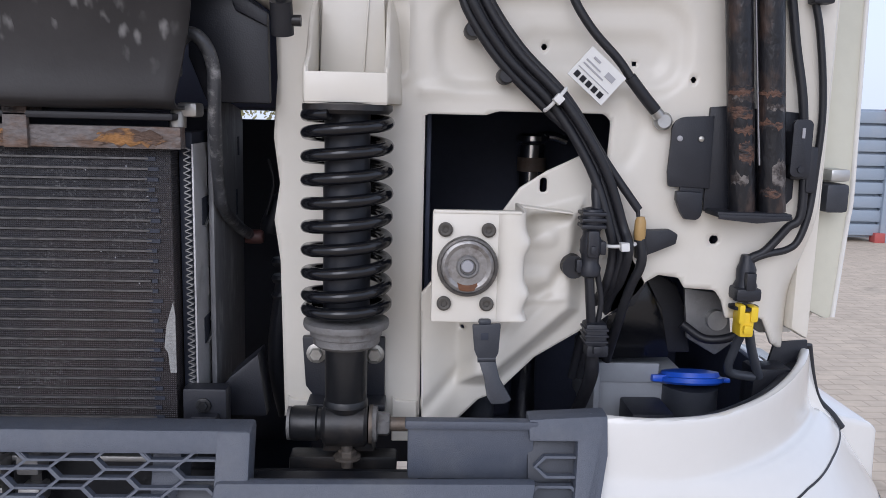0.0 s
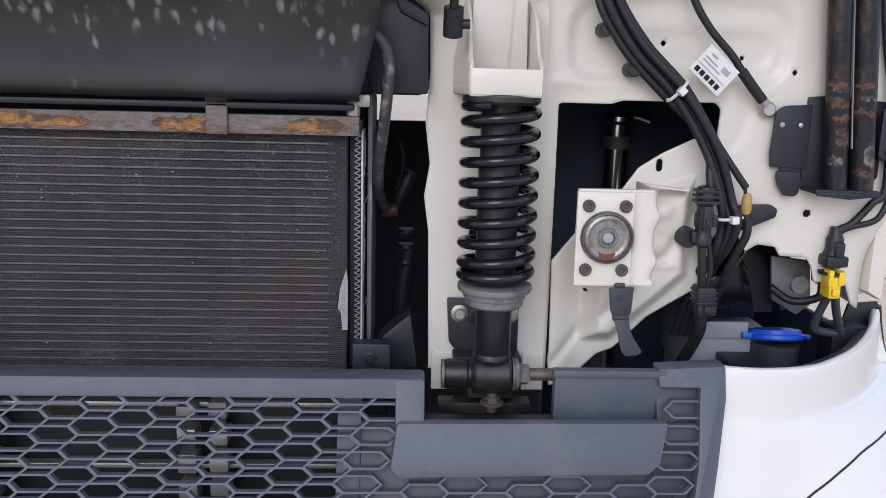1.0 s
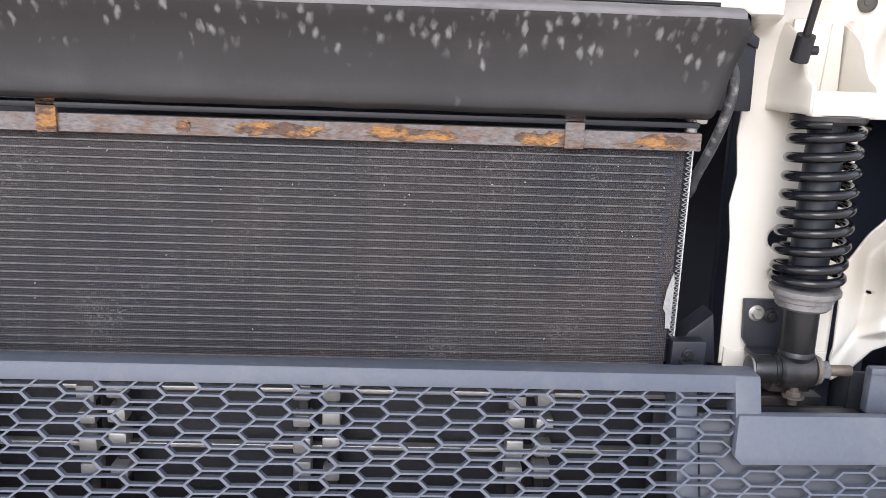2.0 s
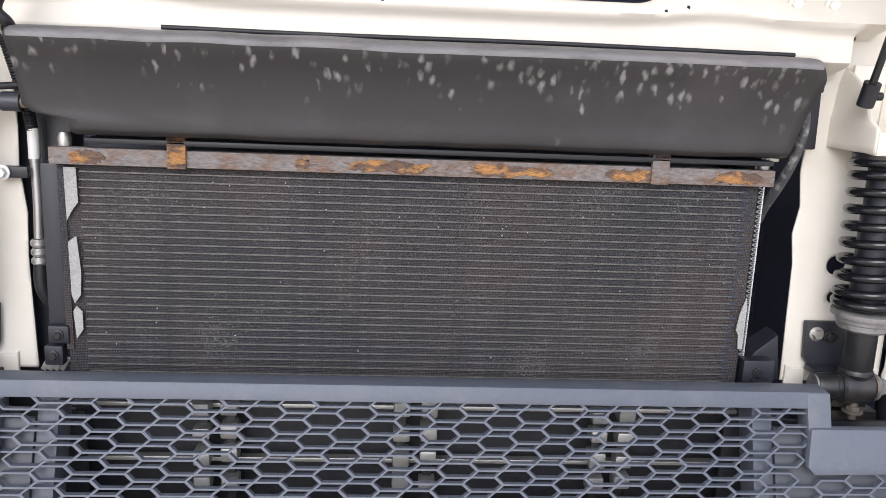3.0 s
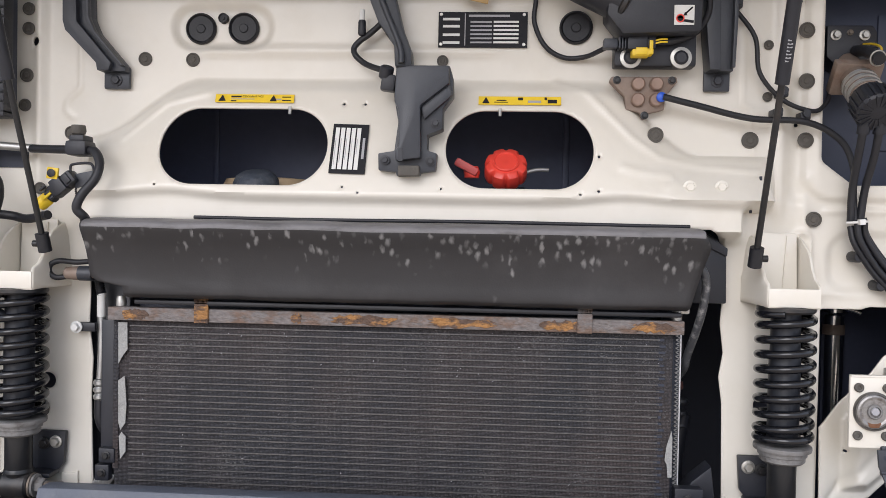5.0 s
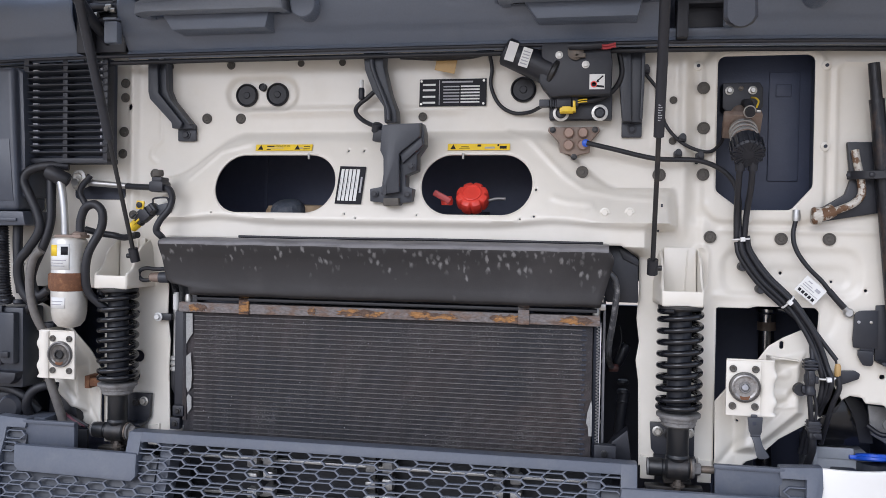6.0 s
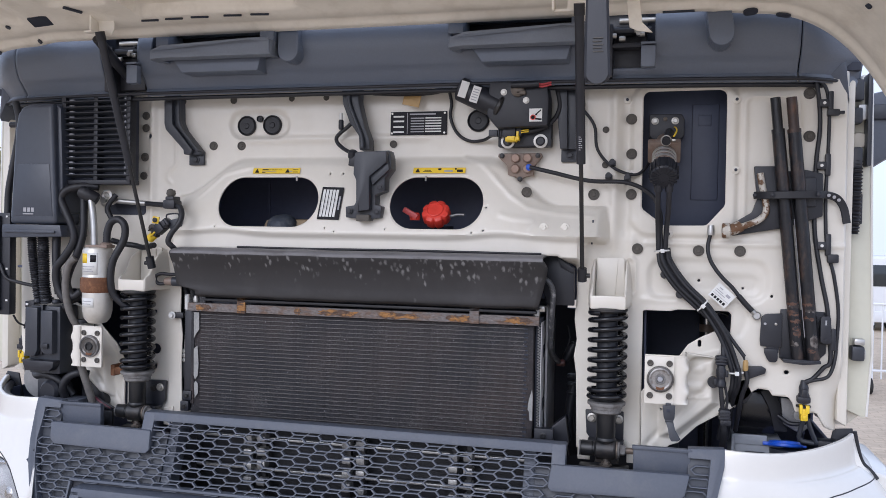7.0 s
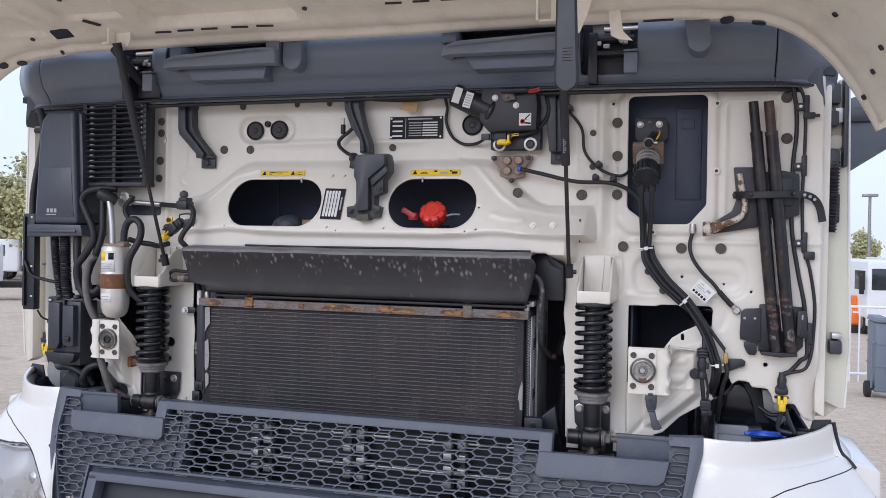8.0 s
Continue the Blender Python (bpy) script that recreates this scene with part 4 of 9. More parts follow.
# ---- spring struts ----
CUP_METAL = material("grimy cast aluminium", (0.20, 0.195, 0.19), 0.6, metal=0.3, spots=(0.07, 0.06, 0.05), spot_scale=40, spot_amount=0.8, grain=0.2, bump=0.06, bump_scale=200)
def spring_strut(sign):
    x, y = sign * 0.700, -0.076
    ob = thing("spring_strut", (x, y, 1.2), "black coil spring over a black cab suspension damper", "spring strut", "cab spring struts")
    pts = []
    turns, zb, zt_, r = 9.6, 1.334, 1.560, 0.0450
    n = int(turns * 26)
    for i in range(n + 1):
        f = i / n
        a = 2 * math.pi * turns * f + 0.6
        g = f
        if f < 0.12:
            g = f * 0.55
        elif f > 0.93:
            g = 1 - (1 - f) * 0.55
        else:
            g = 0.066 + (f - 0.12) / 0.81 * (0.9615 - 0.066)
        pts.append((x + r * math.cos(a), y + r * math.sin(a), zb + (zt_ - zb) * g))
    part("coil_spring", tube(pts, 0.0072, 16, raw=True), SPRING_BLACK, ob)
    part("upper_seat", lathe([(0.046, 0), (0.050, 0.004), (0.050, 0.010), (0.03, 0.014)], (x, y, 1.560), "z", 32), DARK_STEEL, ob)
    part("inner_tube", lathe([(0.027, 0), (0.027, 0.15), (0.0255, 0.155), (0.0255, 0.23)], (x, y, 1.330), "z", 28), BLACK_PLASTIC, ob)
    part("spring_cup", lathe([(0.026, -0.027), (0.034, -0.026), (0.0385, -0.022), (0.0385, -0.014), (0.0415, -0.0125), (0.0420, -0.0050), (0.0485, -0.0035), (0.0495, 0.000), (0.0490, 0.004), (0.045, 0.006), (0.03, 0.006)], (x, y, 1.322), "z", 32), CUP_METAL, ob, "weathered aluminium spring cup")
    part("damper_body", lathe([(0.022, 0), (0.0245, 0.005), (0.0245, 0.095)], (x, y, 1.218), "z", 28), DARK_STEEL, ob)
    part("eye", lathe([(0.023, -0.026), (0.0265, -0.022), (0.0265, 0.022), (0.023, 0.026)], (x, y, 1.200), "x", 28), DARK_STEEL, ob)
    part("eye_weld", lathe([(0.0245, 0), (0.0262, 0.003), (0.0258, 0.007), (0.0245, 0.010)], (x, y, 1.222), "z", 28), DARK_STEEL, ob)
    part("pivot_tube", lathe([(0.016, -0.036), (0.0195, -0.035), (0.0205, -0.032), (0.0205, -0.006), (0.0185, -0.004), (0.0185, 0), (0.021, 0.003), (0.021, 0.030)], (x - 0.028, y, 1.200), "x", 24), DARK_STEEL, ob)
    part("pivot_washer", lathe([(0.023, 0), (0.023, 0.004)], (x + 0.0275, y, 1.200), "x", 24), WORN_STEEL, ob, "grey worn steel washer")
    part("pivot_nut", hexbolt((x + 0.0325, y, 1.200), 0.0145, 0.019, "x"), CUP_METAL, ob, "worn zinc plated nut")
    part("pivot_stud", lathe([(0.0075, 0), (0.0085, 0.002), (0.0085, 0.034)], (x + 0.051, y, 1.200), "x", 14), WORN_STEEL, ob)
    part("pivot_head", hexbolt((x - 0.0665, y, 1.200), 0.0135, 0.012, "x"), CUP_METAL, ob)
    part("yoke", slab([(x - 0.03, 1.16), (x + 0.035, 1.16), (x + 0.02, 1.195), (x - 0.015, 1.195)], y + 0.01, y + 0.06, 0.004), DARK_STEEL, ob)
    part("lower_stud", lathe([(0.007, 0), (0.007, 0.034)], (x + 0.002, y - 0.004, 1.148), "z", 14), WORN_STEEL, ob, "worn steel stud")
    part("lower_nut", hexbolt((x + 0.002, y - 0.004, 1.160), 0.011, 0.009, "z"), WORN_STEEL, ob)
    part("carrier", box(x - 0.070, x + 0.060, y + 0.02, y + 0.05, 1.128, 1.150, 0.004), DARK_STEEL, ob)
    # what carries the strut
    seat = thing("strut_mount", (x, -0.05, 1.58), "cream painted spring seat pressed into the cab pillar", "strut mount", "strut mounts")
    xa, xb = x - 0.043, x + 0.045
    part("front_band", box(xa, xb, -0.116, -0.111, 1.572, 1.604, 0.002), PAINT, seat)
    part("floor", box(xa, xb, -0.114, 0.002, 1.570, 1.575, 0.002), PAINT, seat)
    cheek = [(-0.114, 1.572), (-0.114, 1.603), (-0.109, 1.611), (-0.090, 1.620), (-0.076, 1.636), (-0.066, 1.655), (-0.050, 1.672), (-0.028, 1.684), (0.0, 1.695), (0.004, 1.572)]
    part("cheek", side_slab(cheek, xa, xa + 0.004), PAINT, seat)
    part("cheek", side_slab(cheek, xb - 0.004, xb), PAINT, seat)
    for rim, way, wide in ((xa, -1, 0.016 if sign > 0 else 0.014), (xb, 1, 0.014 if sign > 0 else 0.016)):
        rows_, faces_ = [], []
        edge = smooth_path([(0, y_, z_) for y_, z_ in cheek[:-1]], 3)
        for p in edge:
            for k in range(9):
                f = k / 8
                rows_.append((rim + way * wide * f * min(1.0, -p.y / 0.10 + 0.05), p.y * (1 - float(sstep(0.0, 1.0, f))) + 0.003 * f, p.z))
        for j in range(len(edge) - 1):
            for k in range(8):
                faces_.append((j * 9 + k, j * 9 + k + 1, (j + 1) * 9 + k + 1, (j + 1) * 9 + k))
        fair = mesh_of(rows_, faces_)
        bmesh.ops.recalc_face_normals(fair, faces=fair.faces)
        part("fairing", fair, PAINT, seat, smooth=60).modifiers.new("thickness", "SOLIDIFY").thickness = 0.003
    part("pocket_back", slab([(xa + 0.004, 1.575), (xb - 0.004, 1.575), (xb - 0.008, 1.700), (xa + 0.008, 1.700)], -0.012, -0.005, 0.003), PAINT, seat)
    part("pocket_seam", slab([(x + 0.012, 1.60), (x + 0.014, 1.60), (x + 0.020, 1.695), (x + 0.018, 1.695)], -0.016, -0.010, 0.001), PAINT, seat)
    plate = thing("damper_bracket", (x, 0, 1.25), "black steel bracket bolted to the cream pillar behind the damper", "bracket", "damper brackets")
    part("plate", slab([(x - sign * 0.059, 1.288), (x + sign * 0.043, 1.288), (x + sign * 0.043, 1.205), (x - sign * 0.040, 1.205), (x - sign * 0.055, 1.225)], -0.016, -0.004, 0.003), BLACK_PLASTIC, plate)
    part("fold", box(x - 0.05, x + 0.045, -0.05, -0.01, 1.205, 1.214, 0.003), BLACK_PLASTIC, plate)
    part("dark_bolt", hexbolt((x - sign * 0.017, -0.018, 1.264), 0.008, 0.008), DARK_STEEL, plate)
    for dx in (-0.041, 0.030):
        part("nut", hexbolt((x + sign * dx, -0.018, 1.268), 0.0085, 0.010), ZINC, plate, "dull zinc plated nut")


spring_strut(1)
spring_strut(-1)
for s in (-1, 1):
    ob = thing("pillar_foot", (s * 0.70, 0.0, 1.18), "cream painted foot plate lapped over the lower end of a pillar", "foot plate", "pillar foot plates")
    for xa, xb in ((0.6215, 0.655), (0.752, 0.7835)):
        part("lap", slab([(s * xa, 1.150), (s * xb, 1.150), (s * xb, 1.2035), (s * (xa + xb) / 2, 1.2030), (s * (xa + 0.006), 1.2040), (s * xa, 1.2085)], -0.0055, 0.0005, 0.0012, 1), PAINT, ob)


# ---- cowl under the windscreen ----
def cowl_y(x, z):
    a = np.abs(x)
    y = -0.080 - 0.058 * np.sin(np.clip((z - 2.165) / 0.21, 0, 1) * math.pi * 0.92)
    y = y - 0.006 * sstep(2.207, 2.213, z)
    y = y + 0.05 * (a / 1.15) ** 4 + 0.075 * sstep(1.14, 1.34, a) ** 1.6
    y -= 0.012 * sstep(2.177, 2.169, z)
    return y


COWL_CUTS = [d_box(-0.622, -0.212, 2.245, 2.328, 0.010), d_box(0.280, 0.650, 2.245, 2.328, 0.010), d_box(0.655, 0.805, 2.190, 2.345, 0.006), d_box(-0.800, -0.672, 2.10, 2.335, 0.006), d_box(1.1515, 1.1555, 2.10, 2.5, 0.0005), d_box(-1.137, -1.133, 2.10, 2.5, 0.0005)]
cowl = thing("windscreen_cowl", (0, -0.1, 2.16), "dark grey plastic cowl panel below the windscreen with grab handles", "cowl panel")
pressed_sheet("panel", -1.32, 1.32, 2.154, 2.40, 0.007, cowl_y, COWL_CUTS, 0.004, COWL_PLASTIC, cowl)


# Paler copy of the cowl plastic: light on the handle fronts put into colour.
HANDLE_LIT = material("lit handle plastic", (0.165, 0.186, 0.225), 0.42, spots=(0.20, 0.22, 0.255), spot_scale=14, spot_amount=0.6, grain=0.10, grain_scale=200, bump=0.03, bump_scale=900)


def handle(x0, x1):
    # Black instead of cowl grey: the pocket's shadow is put into its colour.
    part("pocket", box(x0 - 0.03, x1 + 0.01, -0.050, -0.040, 2.235, 2.34, 0.004), BLACK_PLASTIC, cowl, "black sheet standing for the shade behind the handle")
    part("pocket_roof", box(x0 - 0.03, x1 + 0.01, -0.115, -0.045, 2.330, 2.336, 0.002), COWL_PLASTIC, cowl)
    bar = slab([(x0, 2.236), (x0 + 0.004, 2.264), (x0 + 0.05, 2.272), (x1 - 0.06, 2.282), (x1 - 0.012, 2.286), (x1, 2.280), (x1, 2.238), (x1 - 0.03, 2.236), (x0 + 0.04, 2.236)], -0.230, -0.186, 0.006, 2)
    for v in bar.verts:
        v.co.y += 0.030 * (2 * (v.co.x - x0) / (x1 - x0) - 1) ** 4
    part("grab_handle", bar, HANDLE_LIT, cowl, "grab handle coloured paler for its lit front")
    part("handle_end", box(x0 + 0.002, x0 + 0.026, -0.204, -0.10, 2.238, 2.266, 0.005), COWL_PLASTIC, cowl)
    part("handle_end", box(x1 - 0.030, x1 - 0.002, -0.204, -0.10, 2.242, 2.282, 0.005), COWL_PLASTIC, cowl)
    part("lower_lip", slab([(x0 + 0.055, 2.246), (x1 - 0.045, 2.246), (x1 - 0.055, 2.203), (x0 + 0.085, 2.203)], -0.170, -0.10, 0.005), COWL_PLASTIC, cowl)
    part("handle_block", box(x0 - 0.012, x0 + 0.030, -0.15, -0.07, 2.285, 2.326, 0.004), COWL_PLASTIC, cowl)
    part("handle_block", box(x1 - 0.045, x1 - 0.002, -0.18, -0.07, 2.268, 2.322, 0.004), COWL_PLASTIC, cowl)


handle(-0.590, -0.212)
handle(0.285, 0.645)
for x in (-0.178, 0.955):
    tip = [(x + 0.006 + 0.030 * math.cos(radians(t)), 2.252 + 0.030 * math.sin(radians(t))) for t in range(180, 361, 15)]
    boss = slab([(x - 0.038, 2.37)] + tip + [(x + 0.020, 2.37)], -0.180, -0.10, 0.014, 3)
    for v in boss.verts:
        v.co.y += 0.035 * max(0.0, (v.co.z - 2.26) / 0.11)
    part("nozzle_boss", boss, COWL_PLASTIC, cowl)
part("drip_rail", tube([(x, float(cowl_y(np.array(x), np.array(2.165))) - 0.006, 2.161) for x in np.linspace(-1.26, 1.26, 40)], 0.0045, 8, 2), BLACK_PLASTIC, cowl)
part("under_rail", tube([(x, float(cowl_y(np.array(x), np.array(2.165))) + 0.018, 2.149) for x in np.linspace(-1.24, 1.24, 40)], 0.006, 8, 2), RUBBER, cowl)


# ---- the raised front hatch ----
def hatch():
    ob = thing("front_hatch", (0, -0.2, 2.33), "raised cream painted front hatch seen from below", "hatch")
    n, mrows = 300, 110
    verts, faces = [], []
    def rear(x):
        return -0.172 + 0.045 * float(sstep(0.90, 1.05, abs(x))) + 0.055 * float(sstep(1.05, 1.42, abs(x)))
    def pocket(x, y, x0, x1, y1, r, soft):
        return float(sstep(0.0, -soft, d_box(x0, x1, -1.2, y1, r)(np.array(x), np.array(y))))
    def under(x, y):
        """Height of the hatch's pressed underside."""
        a, v = abs(x), (rear(x) - y) / 0.78
        z = 2.325 + 0.10 * v - (3.92 if x > 0 else 1.62) * max(0.0, a - 1.0) ** 2.8
        z -= 0.018 * float(sstep(0.06, 0.02, v)) + 0.012 * math.exp(-((v - 0.10) / 0.055) ** 2) * float(sstep(0.0, 0.35, abs(x + 0.35)) * 0.4 + 0.6)
        z -= 0.006 * math.exp(-((a - 0.885) / 0.018) ** 2) * float(sstep(0.08, 0.2, v)) + 0.005 * math.exp(-((x - 0.02 - 0.06 * v) / 0.02) ** 2) * float(sstep(0.1, 0.2, v))
        z += 0.028 * pocket(x, y, -0.565, -0.09, -0.288, 0.03, 0.010) + 0.014 * pocket(x, y, -0.80, -0.60, -0.365, 0.03, 0.010)
        z += 0.028 * pocket(x, y, 0.14, 0.56, -0.36, 0.06, 0.012) + 0.020 * pocket(x, y, 0.72, 1.0, -0.30, 0.05, 0.012) + 0.010 * pocket(x, y, -1.12, -0.93, -0.27, 0.04, 0.012)
        return z
    for j in range(mrows + 1):
        for i in range(n + 1):
            x = 1.39 * (-1 + 2 * i / n)
            y = rear(x) - (j / mrows) ** 1.3 * 0.78
            verts.append((x, y, under(x, y)))
    for j in range(mrows):
        for i in range(n):
            a = j * (n + 1) + i
            faces.append((a, a + 1, a + n + 2, a + n + 1))
    skin = part("inner_skin", mesh_of(verts, faces), HATCH_PAINT, ob, smooth=50)
    sol = skin.modifiers.new("thickness", "SOLIDIFY")
    sol.thickness, sol.offset = 0.03, -1.0
    def mark(name, x, y, w, d, turn, r, up=0.0, mat=CORE_DARK):
        bm = slab(rounded(-w / 2, w / 2, -d / 2, d / 2, r), 0.0, 0.004, 0.0, 1)
        e = 0.004
        nrm = Vector((-(under(x + e, y) - under(x - e, y)) / (2 * e), -(under(x, y + e) - under(x, y - e)) / (2 * e), 1)).normalized()
        turn_m = Vector((0, 0, 1)).rotation_difference(nrm).to_matrix().to_4x4()
        part(name, turned(bm, Matrix.Translation((x, y, under(x, y) + up - 0.001)) @ turn_m @ pose(0, 0, 0, -90, 0, turn)), mat, ob, "dark opening in the skin")
    mark("square_hole", -0.87, -0.300, 0.055, 0.045, 12, 0.003)
    for x, y in ((1.104, -0.136), (1.027, -0.150), (-1.245, -0.135), (-1.174, -0.130)):
        mark("oval_hole", x, y, 0.034, 0.024, 0, 0.0115)
    for x in (-0.539, -0.465, -0.387, -0.289, -0.21):
        mark("slot", x, -0.272, 0.052, 0.0045, 3, 0.002)
    for x in (0.20, 0.275, 0.35, 0.425, 0.50):
        mark("slot", x, -0.350, 0.045, 0.0045, 2, 0.002)
    mark("slot", -0.725, -0.350, 0.05, 0.012, 55, 0.003)
    mark("slot", 0.859, -0.188, 0.075, 0.005, 0, 0.002)
    for x, y in ((1.347, -0.251), (1.339, -0.374), (1.354, -0.116), (-0.975, -0.175), (-0.726, -0.480), (-1.018, -0.255), (-0.05, -0.352), (1.255, -0.309)):
        mark("small_hole", x, y, 0.013, 0.016, 20, 0.006)
    for s in (-1, 1):
        x, yb = (0.66, -0.322) if s > 0 else (-0.672, -0.278)
        if s < 0:
            part("strut_bracket", join(slab([(x - 0.030, 2.345), (x + 0.022, 2.345), (x + 0.023, 2.306), (x + 0.014, 2.290), (x - 0.008, 2.289), (x - 0.024, 2.300)], yb, yb + 0.006, 0.002), box(x - 0.062, x - 0.026, yb - 0.016, yb + 0.005, 2.298, 2.304, 0.002), box(x - 0.033, x - 0.027, yb - 0.03, yb + 0.006, 2.298, 2.345, 0.002)), HATCH_PAINT, ob)
            continue
        part("strut_bracket", join(slab([(x - 0.055, 2.345), (x + 0.050, 2.345), (x + 0.034, 2.29), (x + 0.016, 2.25), (x - 0.006, 2.252), (x - 0.026, 2.268), (x - 0.030, 2.285), (x - 0.055, 2.285)], yb, yb + 0.006, 0.002), box(x - 0.085, x - 0.030, yb - 0.016, yb + 0.005, 2.279, 2.285, 0.002), box(x - 0.088, x - 0.082, yb - 0.03, yb + 0.006, 2.28, 2.335, 0.002)), HATCH_PAINT, ob)
    part("hinge_arm", tube([(-0.735, -0.235, 2.296), (-0.735, -0.19, 2.27), (-0.735, -0.14, 2.24), (-0.735, -0.06, 2.20)], 0.014, 10, 4), BLACK_PLASTIC, ob, "black hinge arm")
    # the pull band hangs down from the skin, wider and rounded at its free end
    band = []
    for f in np.linspace(0, 1, 9):
        band.append((0.703 + 0.008 * f, -0.775 + 0.018 * (1 - f) ** 2, 2.425 - 0.375 * f, 0.0165 + 0.0070 * f ** 1.5))
    for a in (20, 45, 70, 85):
        band.append((0.711, -0.775, 2.050 - 0.0215 * math.sin(radians(a)), 0.0235 * math.cos(radians(a)) + 0.0015))
    bv = [(x + sx * w, y + sy * 0.006, z) for x, y, z, w in band for sx, sy in ((-1, -0.4), (-0.8, -1), (0.8, -1), (1, -0.4), (1, 1), (-1, 1))]
    bf = [(6 * i + k, 6 * i + (k + 1) % 6, 6 * i + 6 + (k + 1) % 6, 6 * i + 6 + k) for i in range(len(band) - 1) for k in range(6)]
    strap = part("pull_band", mesh_of(bv, bf + [tuple(range(6)), tuple(6 * (len(band) - 1) + k for k in range(6))]), BLACK_PLASTIC, ob, "wide black pull band")
    for k in range(5):
        part("print_bar", box(0.703, 0.721 - 0.003 * (k % 2), -0.7828, -0.7808, 2.085 + k * 0.006, 2.0865 + k * 0.006, 0), PLUG_MAT, strap, smooth=0)
    part("hinge_tongue", slab([(0.735, 2.35), (0.765, 2.35), (0.775, 2.27), (0.80, 2.245), (0.765, 2.25), (0.745, 2.26)], -0.24, -0.233, 0.002), HATCH_PAINT, ob)


hatch()


def gas_strut(sign):
    lo, hi = Vector((sign * 0.634, -0.112, 1.655)), Vector((0.636, -0.352, 2.278)) if sign > 0 else Vector((-0.676, -0.297, 2.284))
    ob = thing("gas_strut", lo, "black gas strut holding the front hatch open", "gas strut", "hatch gas struts")
    d = hi - lo
    part("rod", tube([lo, lo + d * 0.5], 0.0055, 12, 1, raw=True), DARK_STEEL, ob)
    part("cylinder", tube([lo + d * 0.45, hi], 0.0112, 18, 1, raw=True), BLACK_PLASTIC, ob)
    if sign > 0:
        for k in range(7):
            at = lo + d * (0.50 + 0.008 * k)
            part("print_bar", box(at.x - 0.004, at.x + (0.004 if k % 3 else 0.001), at.y - 0.0119, at.y - 0.0108, at.z - 0.0012, at.z + 0.0012, 0), LABEL_GREY, ob, smooth=0)
    part("ball_socket", tube([lo - d * 0.022, lo + d * 0.03], 0.012, 14, 1, raw=True), RUBBER, ob)
    part("ball_socket", tube([hi - d * 0.02, hi + d * 0.02], 0.013, 14, 1, raw=True), RUBBER, ob)
    part("ball_stud", lathe([(0.006, -0.002), (0.006, 0.020)] if sign > 0 else [(0.006, -0.020), (0.006, 0.002)], lo, "x", 12), DARK_STEEL, ob)


gas_strut(1)
gas_strut(-1)


# ---- cab shell behind the front wall ----
def cab_shell():
    for s in (-1, 1):
        ob = part("wall_side", box(s * 1.335, s * 1.36, 0.135, 1.7, 1.30, 2.2, 0.01), PAINT_GLOSS)
        tagged(ob, "white cab side wall behind the front corner", "wall", kind="structure")
    # Added sheets, coloured dark, so that gaps into the engine space read as shade.
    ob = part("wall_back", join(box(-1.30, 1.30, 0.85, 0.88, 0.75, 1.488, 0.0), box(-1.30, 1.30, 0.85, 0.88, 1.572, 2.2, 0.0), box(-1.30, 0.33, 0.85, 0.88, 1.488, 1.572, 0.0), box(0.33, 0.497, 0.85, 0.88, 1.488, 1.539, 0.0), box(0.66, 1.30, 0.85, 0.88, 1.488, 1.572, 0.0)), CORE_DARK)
    tagged(ob, "added dark sheet closing the engine space, with a slit of daylight", "wall", kind="structure")
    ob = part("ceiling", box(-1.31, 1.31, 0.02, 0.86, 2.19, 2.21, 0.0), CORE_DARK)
    tagged(ob, "added dark sheet closing the engine space from above", "ceiling", kind="structure")


cab_shell()


def solo(name, bm, mat, label, category, group="", smooth=35):
    return tagged(part(name, bm, mat, None, "", smooth), label, category, group)


# ---- what closes the space behind the wall ----
NAVY_LINING = material("navy black lining", (0.060, 0.070, 0.115), 0.6, spots=(0.085, 0.092, 0.13), spot_scale=9, grain=0.15, bump=0.02)


def linings():
    for s in (-1, 1):
        ob = thing("inner_wing", (s * 1.04, 0.2, 1.0), "black inner wing behind the bumper corner", "inner wing", "inner wings")
        part("back", box(s * 0.79, s * 1.30, 0.50, 0.52, 0.80, 1.62, 0.002), NAVY_LINING, ob)
        part("floor", box(s * 0.79, s * 1.30, -0.02, 0.498, 0.98, 1.0, 0.002), NAVY_LINING, ob)
        part("side", box(s * 1.275, s * 1.285, 0.02, 0.498, 1.002, 1.215, 0.002), NAVY_LINING, ob)
        part("upper_side", box(s * 1.22, s * 1.23, 0.20, 0.498, 1.217, 1.60, 0.002), NAVY_LINING, ob)
        part("inner_side", box(s * 0.790, s * 0.796, 0.06, 0.498, 1.002, 1.60, 0.002), NAVY_LINING, ob)
        part("roof", box(s * 0.79, s * 1.23, 0.03, 0.498, 1.622, 1.63, 0.002), NAVY_LINING, ob)
    ob = part("cowl_backing", box(-1.18, 1.18, -0.030, -0.018, 2.19, 2.40, 0.002), CORE_DARK)
    tagged(ob, "black lining behind the cowl panel", "lining")


linings()


# ---- cab mountings ----
BUSH_GREY = material("grey stained dish", (0.30, 0.29, 0.28), 0.38, metal=0.6, spots=(0.10, 0.075, 0.06), spot_scale=55, spot_amount=0.8, grain=0.25, bump=0.05)
BUSH_RIM = material("dark worn rim", (0.10, 0.095, 0.09), 0.35, metal=0.6, spots=(0.22, 0.20, 0.18), spot_scale=60, spot_amount=0.6, grain=0.2, bump=0.04)


